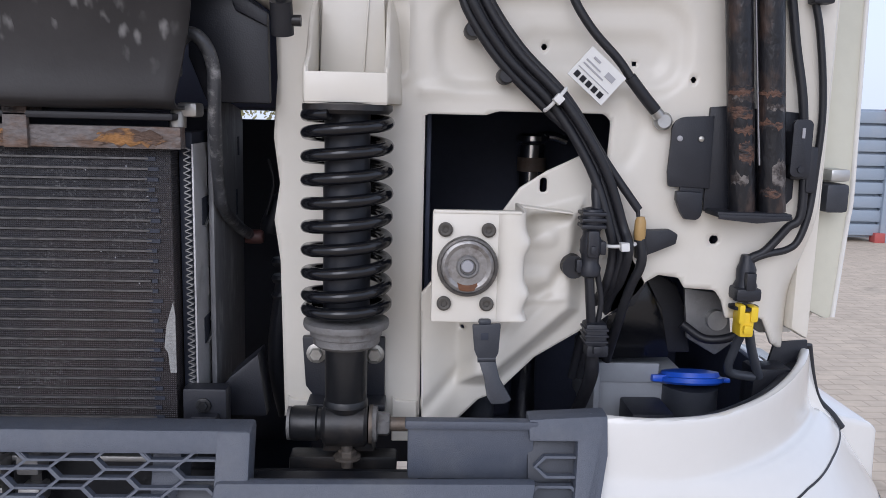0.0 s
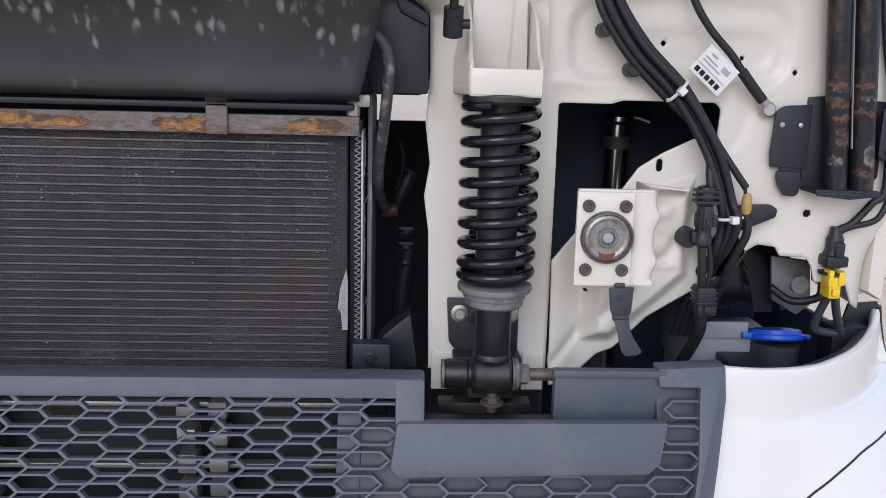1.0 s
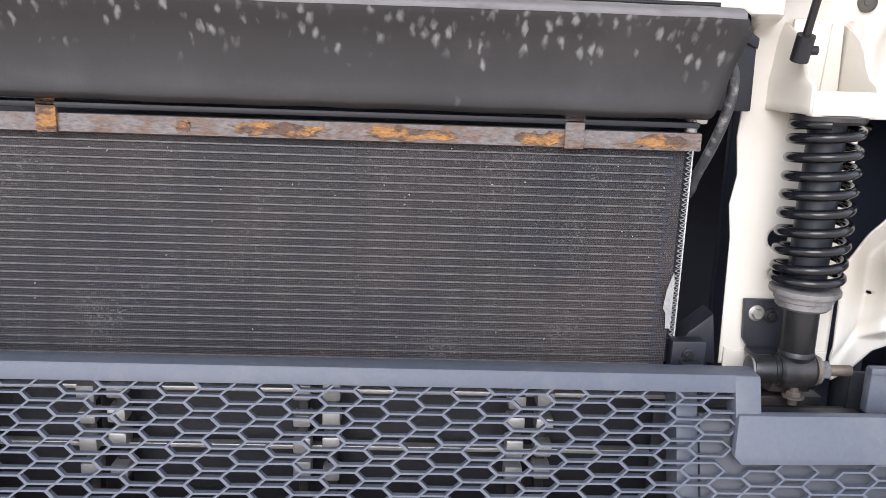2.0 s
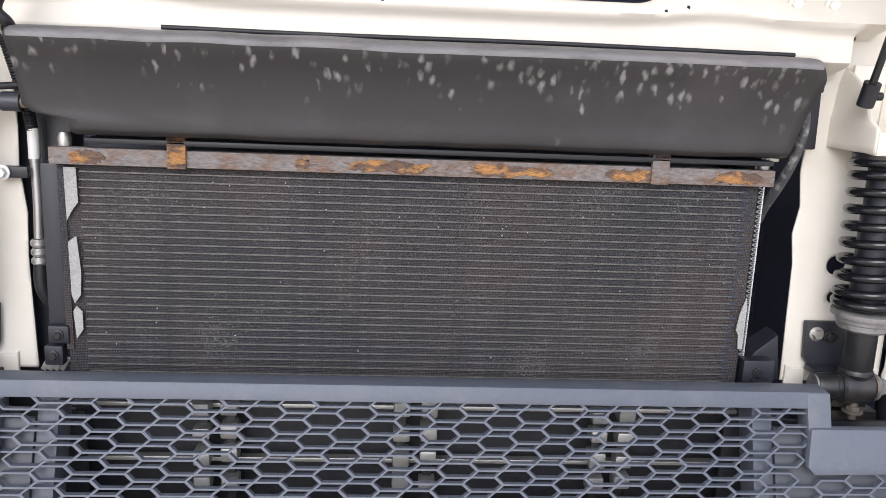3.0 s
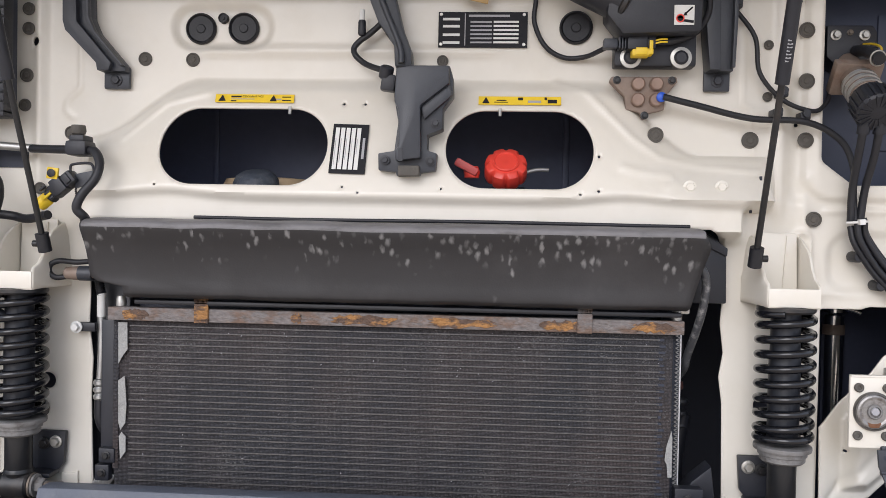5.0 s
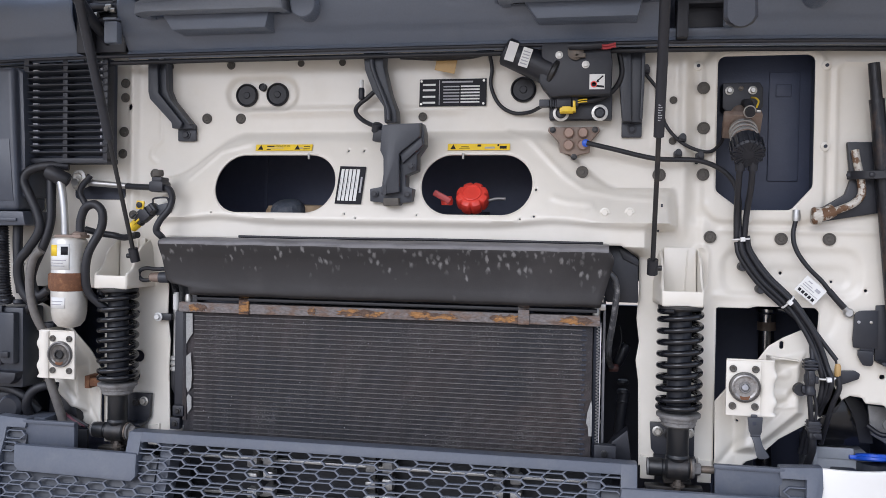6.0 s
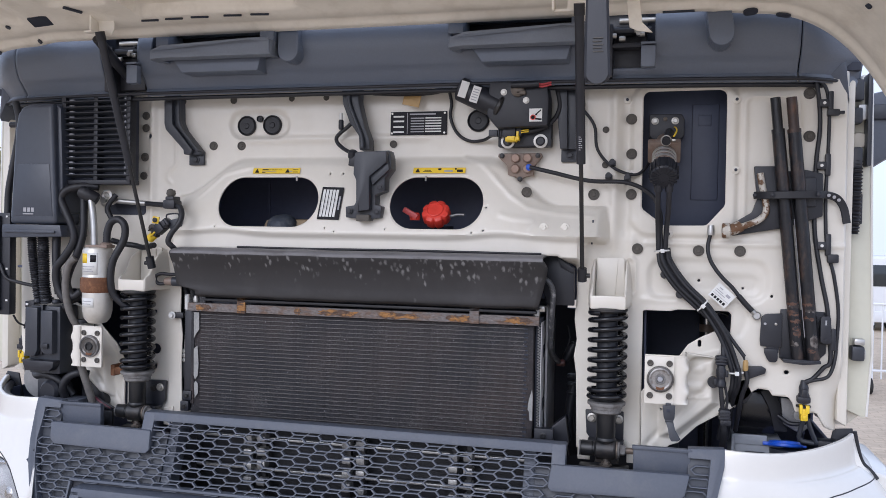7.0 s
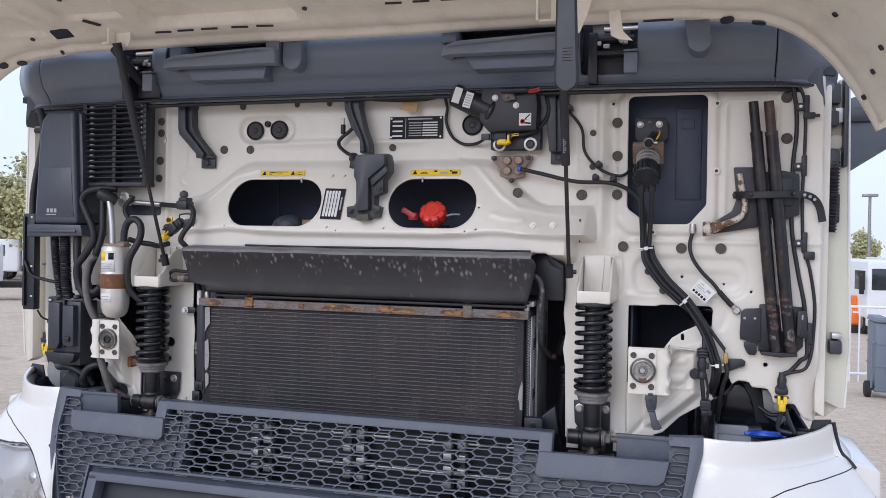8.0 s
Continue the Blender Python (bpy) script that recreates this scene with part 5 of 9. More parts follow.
def cab_mount(sign):
    ob = thing("cab_mount", (sign * 0.835, -0.06, 1.40), "cream bolted cab mounting plate with a rusty round bush", "cab mounting", "cab mountings")
    a, b = 0.796, 0.884
    side = [(0.868, -0.1183), (0.884, -0.1184), (0.890, -0.1172), (0.895, -0.1145), (0.8985, -0.109), (0.900, -0.100), (0.901, -0.07), (0.902, -0.012)]
    part("face_plate", box(sign * a, sign * b, -0.118, -0.110, 1.335, 1.459, 0.003), PAINT, ob)
    verts, faces = [], []
    zs = np.linspace(1.336, 1.458, 60)
    for z in zs:
        bulge = 0.006 * math.exp(-((z - 1.424) / 0.011) ** 2) + 0.006 * math.exp(-((z - 1.366) / 0.011) ** 2) + 0.005 * float(sstep(1.345, 1.336, z))
        for x, y in side:
            verts.append((sign * (x + bulge * float(sstep(0.886, 0.899, x))), y - bulge * 0.3 * float(sstep(0.886, 0.895, x)), z))
    w = len(side)
    for i in range(len(zs) - 1):
        for k in range(w - 1):
            faces.append((i * w + k, i * w + k + 1, (i + 1) * w + k + 1, (i + 1) * w + k))
    cheek = part("side_cheek", mesh_of(verts, faces), PAINT, ob, smooth=60)
    cheek.modifiers.new("thickness", "SOLIDIFY").thickness = 0.004
    part("top_lip", slab([(sign * 0.903, 1.4545), (sign * 0.903, 1.4570), (sign * 0.966, 1.4500), (sign * 0.966, 1.4478)], -0.036, -0.012, 0.0006, 1), PAINT, ob)
    part("top_edge", box(sign * 0.797, sign * 0.893, -0.1195, -0.1095, 1.4565, 1.4600, 0.0012), PAINT, ob)
    x = sign * 0.835
    part("bush_ring", lathe([(0.0335, 0), (0.0335, 0.006), (0.0325, 0.009), (0.0300, 0.0095), (0.0285, 0.006)], (x, -0.118, 1.399), "y", 40), BUSH_RIM if sign > 0 else CUP_METAL, ob, "dark grey outer ring")
    part("bush_rubber", lathe([(0.029, 0.0065), (0.0255, 0.0078), (0.0205, 0.0062), (0.0150, 0.0025), (0.0115, 0.0010)], (x, -0.118, 1.399), "y", 40), BUSH_GREY if sign > 0 else BUSH_RIM, ob, "rust streaked dished bush")
    part("bush_core", lathe([(0.0125, 0), (0.0125, 0.0095), (0.0110, 0.0110), (0.0090, 0.0110), (0.0082, 0.0075), (0.002, 0.0070)], (x, -0.118, 1.399), "y", 28), CUP_METAL if sign > 0 else DARK_STEEL, ob)
    if sign > 0:
        part("core_pin", lathe([(0.0072, 0.006), (0.0072, 0.0105), (0.0060, 0.0125), (0.002, 0.0128)], (x - 0.0005, -0.118, 1.400), "y", 20), LABEL_GREY, ob, "pale worn pin")
    rows_, faces_ = [], []
    for i in range(9):
        far = 0.0122 + 0.0150 * i / 8
        wide = radians(62 - 44 * (i / 8) ** 0.7) * (1 + 0.22 * noise.noise((i * 0.8, sign * 3, 0)))
        for k in range(11):
            q = radians(-90) + wide * (k / 5 - 1) + 0.12 * noise.noise((i * 0.9, k * 2.0, 1))
            h = 0.0014 + 0.0064 * float(sstep(0.012, 0.0255, far)) if far < 0.0255 else 0.0076
            rows_.append((x + far * math.cos(q), -0.118 - h - 0.0006, 1.399 + far * math.sin(q)))
    for i in range(8):
        for k in range(10):
            faces_.append((i * 11 + k, i * 11 + k + 1, (i + 1) * 11 + k + 1, (i + 1) * 11 + k))
    stain = mesh_of(rows_, faces_)
    part("rust_run", stain, RUST_BROWN, ob, "rust run below the bush")
    for dx, dz in ((-0.025, 0.040), (0.022, 0.040), (-0.025, -0.042), (0.022, -0.042)):
        part("bolt", lathe([(0.0078, 0), (0.0080, 0.004), (0.0060, 0.006), (0.0035, 0.005), (0.003, 0.003)], (x + dx * sign, -0.118, 1.399 + dz), "y", 20), PLUG_MAT, ob, "dark flat bolt head")


cab_mount(1)
cab_mount(-1)


# ---- rubber plugs and bolts on the wall ----
def wall_at(x, z):
    return float(firewall_y(np.array([x]), np.array([z]))[0])


plug0 = None
for x, z, r in ((1.029, 1.725, 0.0145), (0.926, 1.724, 0.0145), (0.769, 1.726, 0.0145), (0.473, 1.874, 0.0145), (0.651, 1.870, 0.0155), (0.750, 1.871, 0.0145), (0.749, 1.979, 0.0145), (0.747, 2.072, 0.0145),
                (-0.496, 2.013, 0.0135), (-0.402, 2.012, 0.0135), (-0.642, 1.869, 0.0135), (0.080, 2.012, 0.011), (1.188, 2.130, 0.0145), (1.190, 2.021, 0.0145), (0.68, 2.045, 0.009),
                (0.68, 1.95, 0.009), (-0.43, 2.150, 0.011), (-0.24, 2.151, 0.009), (-0.13, 2.151, 0.009), (-0.727, 2.108, 0.0125), (-0.727, 2.070, 0.0125), (-0.732, 1.980, 0.0135), (-0.736, 1.922, 0.0125), (-0.70, 1.76, 0.012), (-0.60, 2.15, 0.009)):
    bm = lathe([(0.0145, 0), (0.0142, 0.0025), (0.0115, 0.0035), (0.0105, 0.002), (0.006, 0.002), (0.005, 0.0035)], (0, 0, 0), "y", 24) if plug0 is None else None
    m = Matrix.Translation((x, min(wall_at(x + a, z + b) for a, b in ((0, 0), (0.012, 0), (-0.012, 0), (0, 0.012), (0, -0.012))) - 0.0005, z))
    if plug0 is None:
        plug0 = solo("rubber_plug", bm, PLUG_MAT, "dark grey rubber plug pressed into the cream wall", "plug", "wall plugs")
        plug0.matrix_basis = m
    else:
        ob = copy_thing(plug0, m)
        ob.scale = (r / 0.0145,) * 3
for x, z in ((0.527, 1.778), (0.583, 1.779)):
    solo("cream_bolt", hexbolt((x, wall_at(x, z), z), 0.008, 0.008), PAINT, "cream painted hexagon bolt in the front flange", "bolt", "flange bolts")
for x, z in ((1.012, 2.117), (1.013, 1.935), (0.849, 1.767), (0.735, 2.125), (0.75, 1.925)):
    ob = thing("stud", (x, wall_at(x, z), z), "small steel stud with a cream painted ring", "stud", "wall studs")
    part("ring", lathe([(0.011, 0), (0.010, 0.004), (0.006, 0.005)], (x, wall_at(x, z), z), "y", 18), PAINT, ob)
    part("pin", lathe([(0.004, 0.003), (0.004, 0.009)], (x, wall_at(x, z), z), "y", 10), CORE_DARK, ob)
for x, z, r in ((-0.389, 2.073, 0.030), (-0.305, 2.074, 0.030), (-0.345, 2.093, 0.010), (0.328, 2.075, 0.031)):
    solo("grommet", lathe([(r, 0), (r, 0.005), (r * 0.9, 0.009), (r * 0.8, 0.004), (r * 0.3, 0.004), (r * 0.25, 0.006)], (x, wall_at(x, z) - 0.001, z), "y", 32), RUBBER, "round black rubber grommet in the cream wall", "grommet", "grommets")


# ---- labels ----
def sticker(name, x0, x1, z0, z1, back, bars, label, lean=0.0, y_off=0.0, category="sticker"):
    """A flat label on the sloping service panel or the wall, with its print as plain bars."""
    cx, cz = (x0 + x1) / 2, (z0 + z1) / 2
    slope = math.degrees(math.atan2(wall_at(cx, z1) - wall_at(cx, z0), z1 - z0))
    y = wall_at(cx, cz) - 0.003 + y_off
    ob = thing(name, (cx, y, cz), label, category)
    m = Matrix.Translation((cx, y, cz)) @ pose(0, 0, 0, -slope, lean, 0)
    w, h = x1 - x0, z1 - z0
    def flat(a, b, c, d, mat, depth, nm):
        return part(nm, turned(box(a * w - w / 2, b * w - w / 2, -depth, -depth + 0.0012, c * h - h / 2, d * h - h / 2, 0), m), mat, holder or ob, smooth=0)
    holder = None
    holder = flat(0, 1, 0, 1, back, 0.0015, "sheet")
    for a, b, c, d, mat in bars:
        flat(a, b, c, d, mat, 0.0023, "print_bar")
    return ob, m, w, h


def triangle(ob, m, w, h, cx, mat_edge=LABEL_BLACK):
    part("warning_sign", turned(slab([(cx * w - w / 2 - h * 0.40, -h * 0.36), (cx * w - w / 2 + h * 0.40, -h * 0.36), (cx * w - w / 2, h * 0.40)], -0.0026, -0.0016, 0), m), mat_edge, ob, smooth=0)


for x0, x1 in ((-0.345, -0.195), (0.150, 0.301)):
    bars = [(0.20, 0.33, 0.60, 0.78, LABEL_BLACK), (0.20, 0.50, 0.36, 0.44, LABEL_GREY), (0.20, 0.27, 0.12, 0.22, LABEL_BLACK), (0.85, 0.96, 0.2, 0.3, LABEL_BLACK), (0.85, 0.96, 0.62, 0.72, LABEL_BLACK), (0.76, 0.84, 0.3, 0.45, LABEL_GREY)]
    if x0 > 0:
        bars = [(0.19, 0.36, 0.25, 0.32, LABEL_BLACK), (0.22, 0.34, 0.45, 0.55, LABEL_BLACK), (0.48, 0.54, 0.55, 0.85, LABEL_BLACK), (0.60, 0.76, 0.22, 0.5, LABEL_GREY), (0.84, 0.95, 0.2, 0.62, LABEL_BLACK), (0.80, 0.83, 0.6, 0.9, LABEL_BLACK)]
    ob, m, w, h = sticker("warning_sticker", x0, x1, 1.925, 1.942, YELLOW, bars, "yellow warning sticker with black signs above an opening")
    triangle(ob, m, w, h, 0.09)
    if x0 < 0:
        words = bpy.data.curves.new("print", "FONT")
        words.body, words.size, words.align_x, words.align_y = "COOLANT VCS", h * 0.34, "LEFT", "CENTER"
        words.materials.append(LABEL_BLACK)
        line = new("print", words)
        line.parent = ob
        line.matrix_basis = Matrix.Translation(-ob.location) @ m @ pose(-0.155 * w, -0.0026, 0.19 * h, 90, 0, 0)
    if x0 < 0:
        triangle(ob, m, w, h, 0.74)
bars = [(0.08 + 0.15 * i, 0.19 + 0.15 * i, 0.08, 0.92, LABEL_WHITE) for i in range(5)] + [(0.86, 0.93, 0.3, 0.72, LABEL_GREY)]
bars += [(0.10 + 0.15 * i, 0.12 + 0.15 * i, 0.15 + 0.06 * i, 0.7, LABEL_GREY) for i in range(5)]
sticker("type_sticker", -0.116, -0.050, 1.788, 1.888, LABEL_BLACK, bars, "black type sticker with white columns on the cream panel", 1.2)
bars = [(0.34, 0.80, 0.86, 0.92, LABEL_GREY)] + [(0.36, 0.60, 0.12 + 0.115 * i, 0.165 + 0.115 * i, LABEL_GREY) for i in range(6)] + [(0.62, 0.90, 0.12 + 0.115 * i, 0.175 + 0.115 * i, LABEL_WHITE) for i in range(6)]
bars += [(0.05, 0.24, z, z + 0.07, LABEL_WHITE) for z in (0.10, 0.32, 0.56, 0.76)] + [(0.295, 0.305, 0.05, 0.95, LABEL_GREY)]
plate, m, w, h = sticker("data_plate", 0.071, 0.238, 2.037, 2.104, LABEL_BLACK, bars, "black riveted data plate with grey print", category="data plate")
for a, b in ((-0.47, -0.42), (-0.47, 0.42), (0.46, -0.42), (0.46, 0.42)):
    part("rivet", turned(lathe([(0.003, 0), (0.003, 0.003)], (a * w, -0.002, b * h), "y", 10), m), ZINC, plate)
solo("paper_tag", turned(box(-0.025, 0.025, -0.001, 0.001, -0.02, 0.02, 0), pose(0.143, -0.035, 2.135, 0, 12, 0)), BRASS, "plain beige paper tag hanging below the cowl", "tag", smooth=0)


# ---- brackets, pump and actuator above the service panel ----
def bracket_arm(outline, y0, y1, bolt, label):
    ob = thing("bracket_arm", (outline[0][0], y1, outline[0][1]), label, "bracket", "bracket arms")
    part("arm", slab(outline, y0, y1, 0.004), GREY_DARK, ob)
    part("foot_bolt", hexbolt((bolt[0], y0 - 0.001, bolt[1]), 0.008, 0.006), BLACK_PLASTIC, ob)
    return ob


GREY_DARK = material("charcoal plastic", (0.032, 0.036, 0.046), 0.42, spots=(0.05, 0.053, 0.062), spot_scale=14, spot_amount=0.5, grain=0.12, bump=0.02, bump_scale=400)
a1 = bracket_arm([(-0.573, 2.0), (-0.522, 1.995), (-0.522, 1.953), (-0.573, 1.953)], -0.012, -0.002, (-0.548, 1.970), "charcoal cranked bracket arm bolted to the cream wall")
part("fold", slab([(-0.643, 2.165), (-0.617, 2.165), (-0.614, 2.076), (-0.546, 1.998), (-0.552, 1.984), (-0.574, 1.984), (-0.576, 1.998), (-0.637, 2.060), (-0.642, 2.078)], -0.040, -0.002, 0.0025), GREY_DARK, a1)
part("fold", slab([(-0.619, 2.165), (-0.594, 2.165), (-0.591, 2.085), (-0.579, 2.058), (-0.523, 1.994), (-0.523, 1.984), (-0.553, 1.984), (-0.547, 1.998), (-0.615, 2.076)], -0.028, -0.002, 0.0025), GREY_DARK, a1)
part("edge", slab([(-0.600, 2.165), (-0.594, 2.165), (-0.591, 2.085), (-0.579, 2.058), (-0.523, 1.994), (-0.529, 1.992), (-0.584, 2.054), (-0.597, 2.083)], -0.040, -0.026, 0.002), GREY_DARK, a1)
a3 = bracket_arm([(0.562, 1.999), (0.609, 1.999), (0.609, 1.957), (0.562, 1.957)], -0.014, -0.002, (0.586, 1.976), "charcoal straight bracket arm bolted to the cream wall")
part("fold", slab([(0.553, 2.165), (0.579, 2.165), (0.583, 1.990), (0.563, 1.990), (0.555, 2.075)], -0.052, -0.002, 0.0025), GREY_DARK, a3)
part("fold", slab([(0.577, 2.165), (0.612, 2.165), (0.611, 2.08), (0.608, 1.990), (0.582, 1.990)], -0.038, -0.002, 0.0025), GREY_DARK, a3)
part("edge", slab([(0.604, 2.165), (0.612, 2.165), (0.611, 2.08), (0.608, 1.994), (0.602, 1.994), (0.604, 2.08)], -0.052, -0.036, 0.002), GREY_DARK, a3)


def washer_pump():
    ob = thing("fluid_pump", (0.03, -0.08, 1.80), "charcoal plastic filler unit on a curved arm", "filler unit")
    part("body", slab([(-0.025, 1.828), (0.004, 1.833), (0.01, 1.884), (0.002, 1.928), (0.005, 1.98), (0.1, 1.984), (0.106, 1.963), (0.107, 1.932), (0.089, 1.907), (0.089, 1.872), (0.062, 1.861), (0.063, 1.834), (0.08, 1.829), (0.078, 1.798), (0.051, 1.794), (0.05, 1.789), (0.009, 1.788), (0.007, 1.795), (-0.024, 1.798)], -0.104, -0.060, 0.004), GREY_DARK, ob)
    part("raised_face", slab([(0.008, 1.976), (0.035, 1.98), (0.1, 1.98), (0.101, 1.949), (0.051, 1.91), (0.053, 1.819), (0.009, 1.813), (0.008, 1.831), (0.014, 1.84), (0.013, 1.901), (0.005, 1.917)], -0.128, -0.100, 0.004), GREY_DARK, ob)
    part("sloped_face", slab([(0.05, 1.911), (0.101, 1.95), (0.106, 1.93), (0.057, 1.887)], -0.117, -0.100, 0.003), GREY_DARK, ob)
    part("arm", slab([(-0.060, 2.17), (-0.006, 2.17), (-0.008, 2.13), (0.010, 2.06), (0.026, 2.02), (0.028, 1.99), (-0.004, 1.99), (-0.006, 2.03), (-0.035, 2.07), (-0.055, 2.12)], -0.060, -0.015, 0.005), GREY_DARK, ob)
    part("arm_rib", tube([(-0.035, -0.064, 2.165), (-0.032, -0.066, 2.12), (0.005, -0.068, 2.03), (0.010, -0.07, 1.995)], 0.006, 8, 5), GREY_DARK, ob)
    part("outlet", slab([(0.013, 1.806), (0.050, 1.806), (0.050, 1.788), (0.013, 1.788)], -0.121, -0.10, 0.002), PLUG_MAT, ob, "dusty grey outlet")
    for x, z in ((-0.012, 1.816), (0.069, 1.815), (0.077, 1.882)):
        part("screw", hexbolt((x, -0.108, z), 0.006, 0.004), BLACK_PLASTIC, ob)
    part("slot", slab([(0.014, 1.835), (0.022, 1.835), (0.022, 1.813), (0.014, 1.813)], -0.1295, -0.126, 0.0), BLACK_PLASTIC, ob)
    part("connector", turned(box(-0.012, 0.014, -0.012, 0.012, -0.020, 0.010, 0.004), pose(-0.012, -0.075, 1.962, 0, 8, 0)), BLACK_PLASTIC, ob)
    part("connector_head", turned(lathe([(0.010, -0.012), (0.013, -0.009), (0.013, 0.009), (0.009, 0.012)], (0, 0, 0), "z", 18), pose(-0.016, -0.078, 1.976, 20, 12, 0)), BLACK_PLASTIC, ob)


washer_pump()
solo("pump_cable", tube([(-0.021, -0.07, 1.981), (-0.042, -0.055, 1.989), (-0.063, -0.04, 2), (-0.08, -0.035, 2.015), (-0.084, -0.03, 2.03), (-0.072, -0.03, 2.044), (-0.053, -0.03, 2.058), (-0.029, -0.03, 2.081), (-0.017, -0.03, 2.102)], 0.0056, 12, 6), RUBBER, "black taped cable curving down to the filler unit", "cable")
plug = thing("cable_plug", (-0.069, -0.03, 2.064), "small black cable plug with a white end", "plug")
part("body", lathe([(0.006, -0.012), (0.0075, -0.008), (0.0075, 0.012), (0.006, 0.016)], (-0.069, -0.035, 2.064), "z", 14), BLACK_PLASTIC, plug)
part("white_end", lathe([(0.005, 0), (0.0052, 0.020), (0.004, 0.022)], (-0.069, -0.035, 2.078), "z", 14), LABEL_WHITE, plug, "white plastic end")


def actuator():
    ob = thing("wiper_motor", (0.46, -0.05, 2.05), "black wiper motor unit with a warning sticker and a yellow clip", "wiper motor")
    part("gear_housing", slab([(0.378, 2.165), (0.530, 2.165), (0.538, 2.12), (0.536, 2.045), (0.40, 2.040), (0.372, 2.075)], -0.105, -0.030, 0.008), BLACK_PLASTIC, ob)
    part("base_plate", box(0.394, 0.539, -0.050, -0.012, 1.996, 2.06, 0.004), BLACK_PLASTIC, ob)
    part("motor_can", turned(lathe([(0.030, -0.07), (0.034, -0.066), (0.034, 0.055), (0.028, 0.06)], (0, 0, 0), "x", 28), pose(0.354, -0.075, 2.124, 0, 26, 0)), BLACK_PLASTIC, ob)
    for dx in (-0.030, 0.004):
        part("paper_label", turned(box(-0.011, 0.011, -0.0012, 0.0012, -0.022, 0.022, 0), pose(0.338 + dx * 0.95, -0.111, 2.132 - dx * 0.42, 0, 18, 0)), LABEL_WHITE, ob, "small white printed label", smooth=0)
    part("warning_label", box(0.487, 0.521, -0.1072, -0.1055, 2.056, 2.090, 0), LABEL_WHITE, ob, "white warning label", smooth=0)
    part("label_mark", turned(box(-0.009, 0.009, -0.0012, 0, -0.0014, 0.0014, 0), pose(0.511, -0.1072, 2.080, 0, -42, 0)), LABEL_BLACK, ob, smooth=0)
    part("label_mark", slab([(0.502, 2.072), (0.509, 2.072), (0.505, 2.078)], -0.1084, -0.1072, 0, 1), LABEL_BLACK, ob, smooth=0)
    part("label_mark", turned(box(-0.014, 0.014, -0.0012, 0, -0.0022, 0.0022, 0), pose(0.506, -0.1072, 2.063, 0, 8, 0)), LABEL_BLACK, ob, smooth=0)
    part("label_mark", lathe([(0.0072, 0), (0.0072, 0.0014), (0.0052, 0.0014), (0.0052, 0)], (0.497, -0.1072, 2.067), "y", 18), RED, ob, smooth=0)
    part("yellow_clip", join(box(0.420, 0.450, -0.086, -0.060, 2.007, 2.019, 0.002), box(0.426, 0.446, -0.089, -0.084, 2.009, 2.021, 0.001), box(0.446, 0.457, -0.086, -0.060, 2.010, 2.020, 0.002), box(0.450, 0.456, -0.087, -0.07, 2.018, 2.034, 0.001)), YELLOW, ob, "yellow plastic clip")
    part("connector", join(box(0.412, 0.447, -0.084, -0.05, 2.019, 2.045, 0.003), box(0.448, 0.462, -0.080, -0.05, 2.022, 2.046, 0.002)), BLACK_PLASTIC, ob)
    part("cable_plug", join(box(0.372, 0.396, -0.074, -0.05, 2.023, 2.040, 0.002), *[box(0.398 + k * 0.005, 0.401 + k * 0.005, -0.076, -0.05, 2.022, 2.042, 0.001) for k in range(3)]), GREY_DARK, ob)
    for dz in (0.0, 0.005):
        part("yellow_lead", tube([(0.460, -0.078, 2.030 + dz), (0.470, -0.080, 2.032 + dz), (0.482, -0.078, 2.033 + dz)], 0.0016, 6, 3), YELLOW, ob, "thin yellow lead")
    part("motor_flange", turned(lathe([(0.036, 0.050), (0.040, 0.053), (0.040, 0.060), (0.036, 0.063)], (0, 0, 0), "x", 28), pose(0.354, -0.075, 2.124, 0, 26, 0)), DARK_STEEL, ob, "dark steel motor flange")
    for k in range(5):
        part("label_print", turned(box(-0.008, 0.008, -0.0004, 0.0, -0.016 + k * 0.007, -0.0135 + k * 0.007, 0), pose(0.3416, -0.1126, 2.130, 0, 18, 0)), LABEL_GREY, ob, smooth=0)
    for x in (0.422, 0.511):
        part("mount_ring", lathe([(0.019, 0), (0.019, 0.005), (0.013, 0.006), (0.012, 0.003), (0.005, 0.004)], (x, -0.051, 2.010), "y", 24), ZINC, ob, "grey steel mounting ring")
        part("mount_bolt", lathe([(0.0125, 0), (0.0125, 0.0065), (0.009, 0.009)], (x, -0.051, 2.010), "y", 20), BLACK_PLASTIC, ob)
    for x, z in ((0.418, 2.135), (0.478, 2.112)):
        part("screw", hexbolt((x, -0.106, z), 0.006, 0.004), ZINC, ob)
    part("crank", join(lathe([(0.018, 0), (0.018, 0.006), (0.010, 0.010), (0.006, 0.010)], (0.455, -0.106, 2.140), "y", 22), box(0.452, 0.478, -0.116, -0.108, 2.126, 2.137, 0.003)), WORN_STEEL, ob, "worn steel crank")
    part("link_rod", tube([(0.440, -0.118, 2.152), (0.475, -0.120, 2.151), (0.512, -0.116, 2.153)], 0.0085, 12, 4), BLACK_PLASTIC, ob)
    part("red_wire", join(*[tube([(0.506, -0.112, 2.149 + k * 0.005), (0.522, -0.114, 2.146 + k * 0.006), (0.543, -0.105, 2.152 + k * 0.006)], 0.0028, 8, 4) for k in range(2)]), material("faded red wire", (0.42, 0.055, 0.06), 0.5, grain=0.1, bump=0.0), ob, "faded red wires")


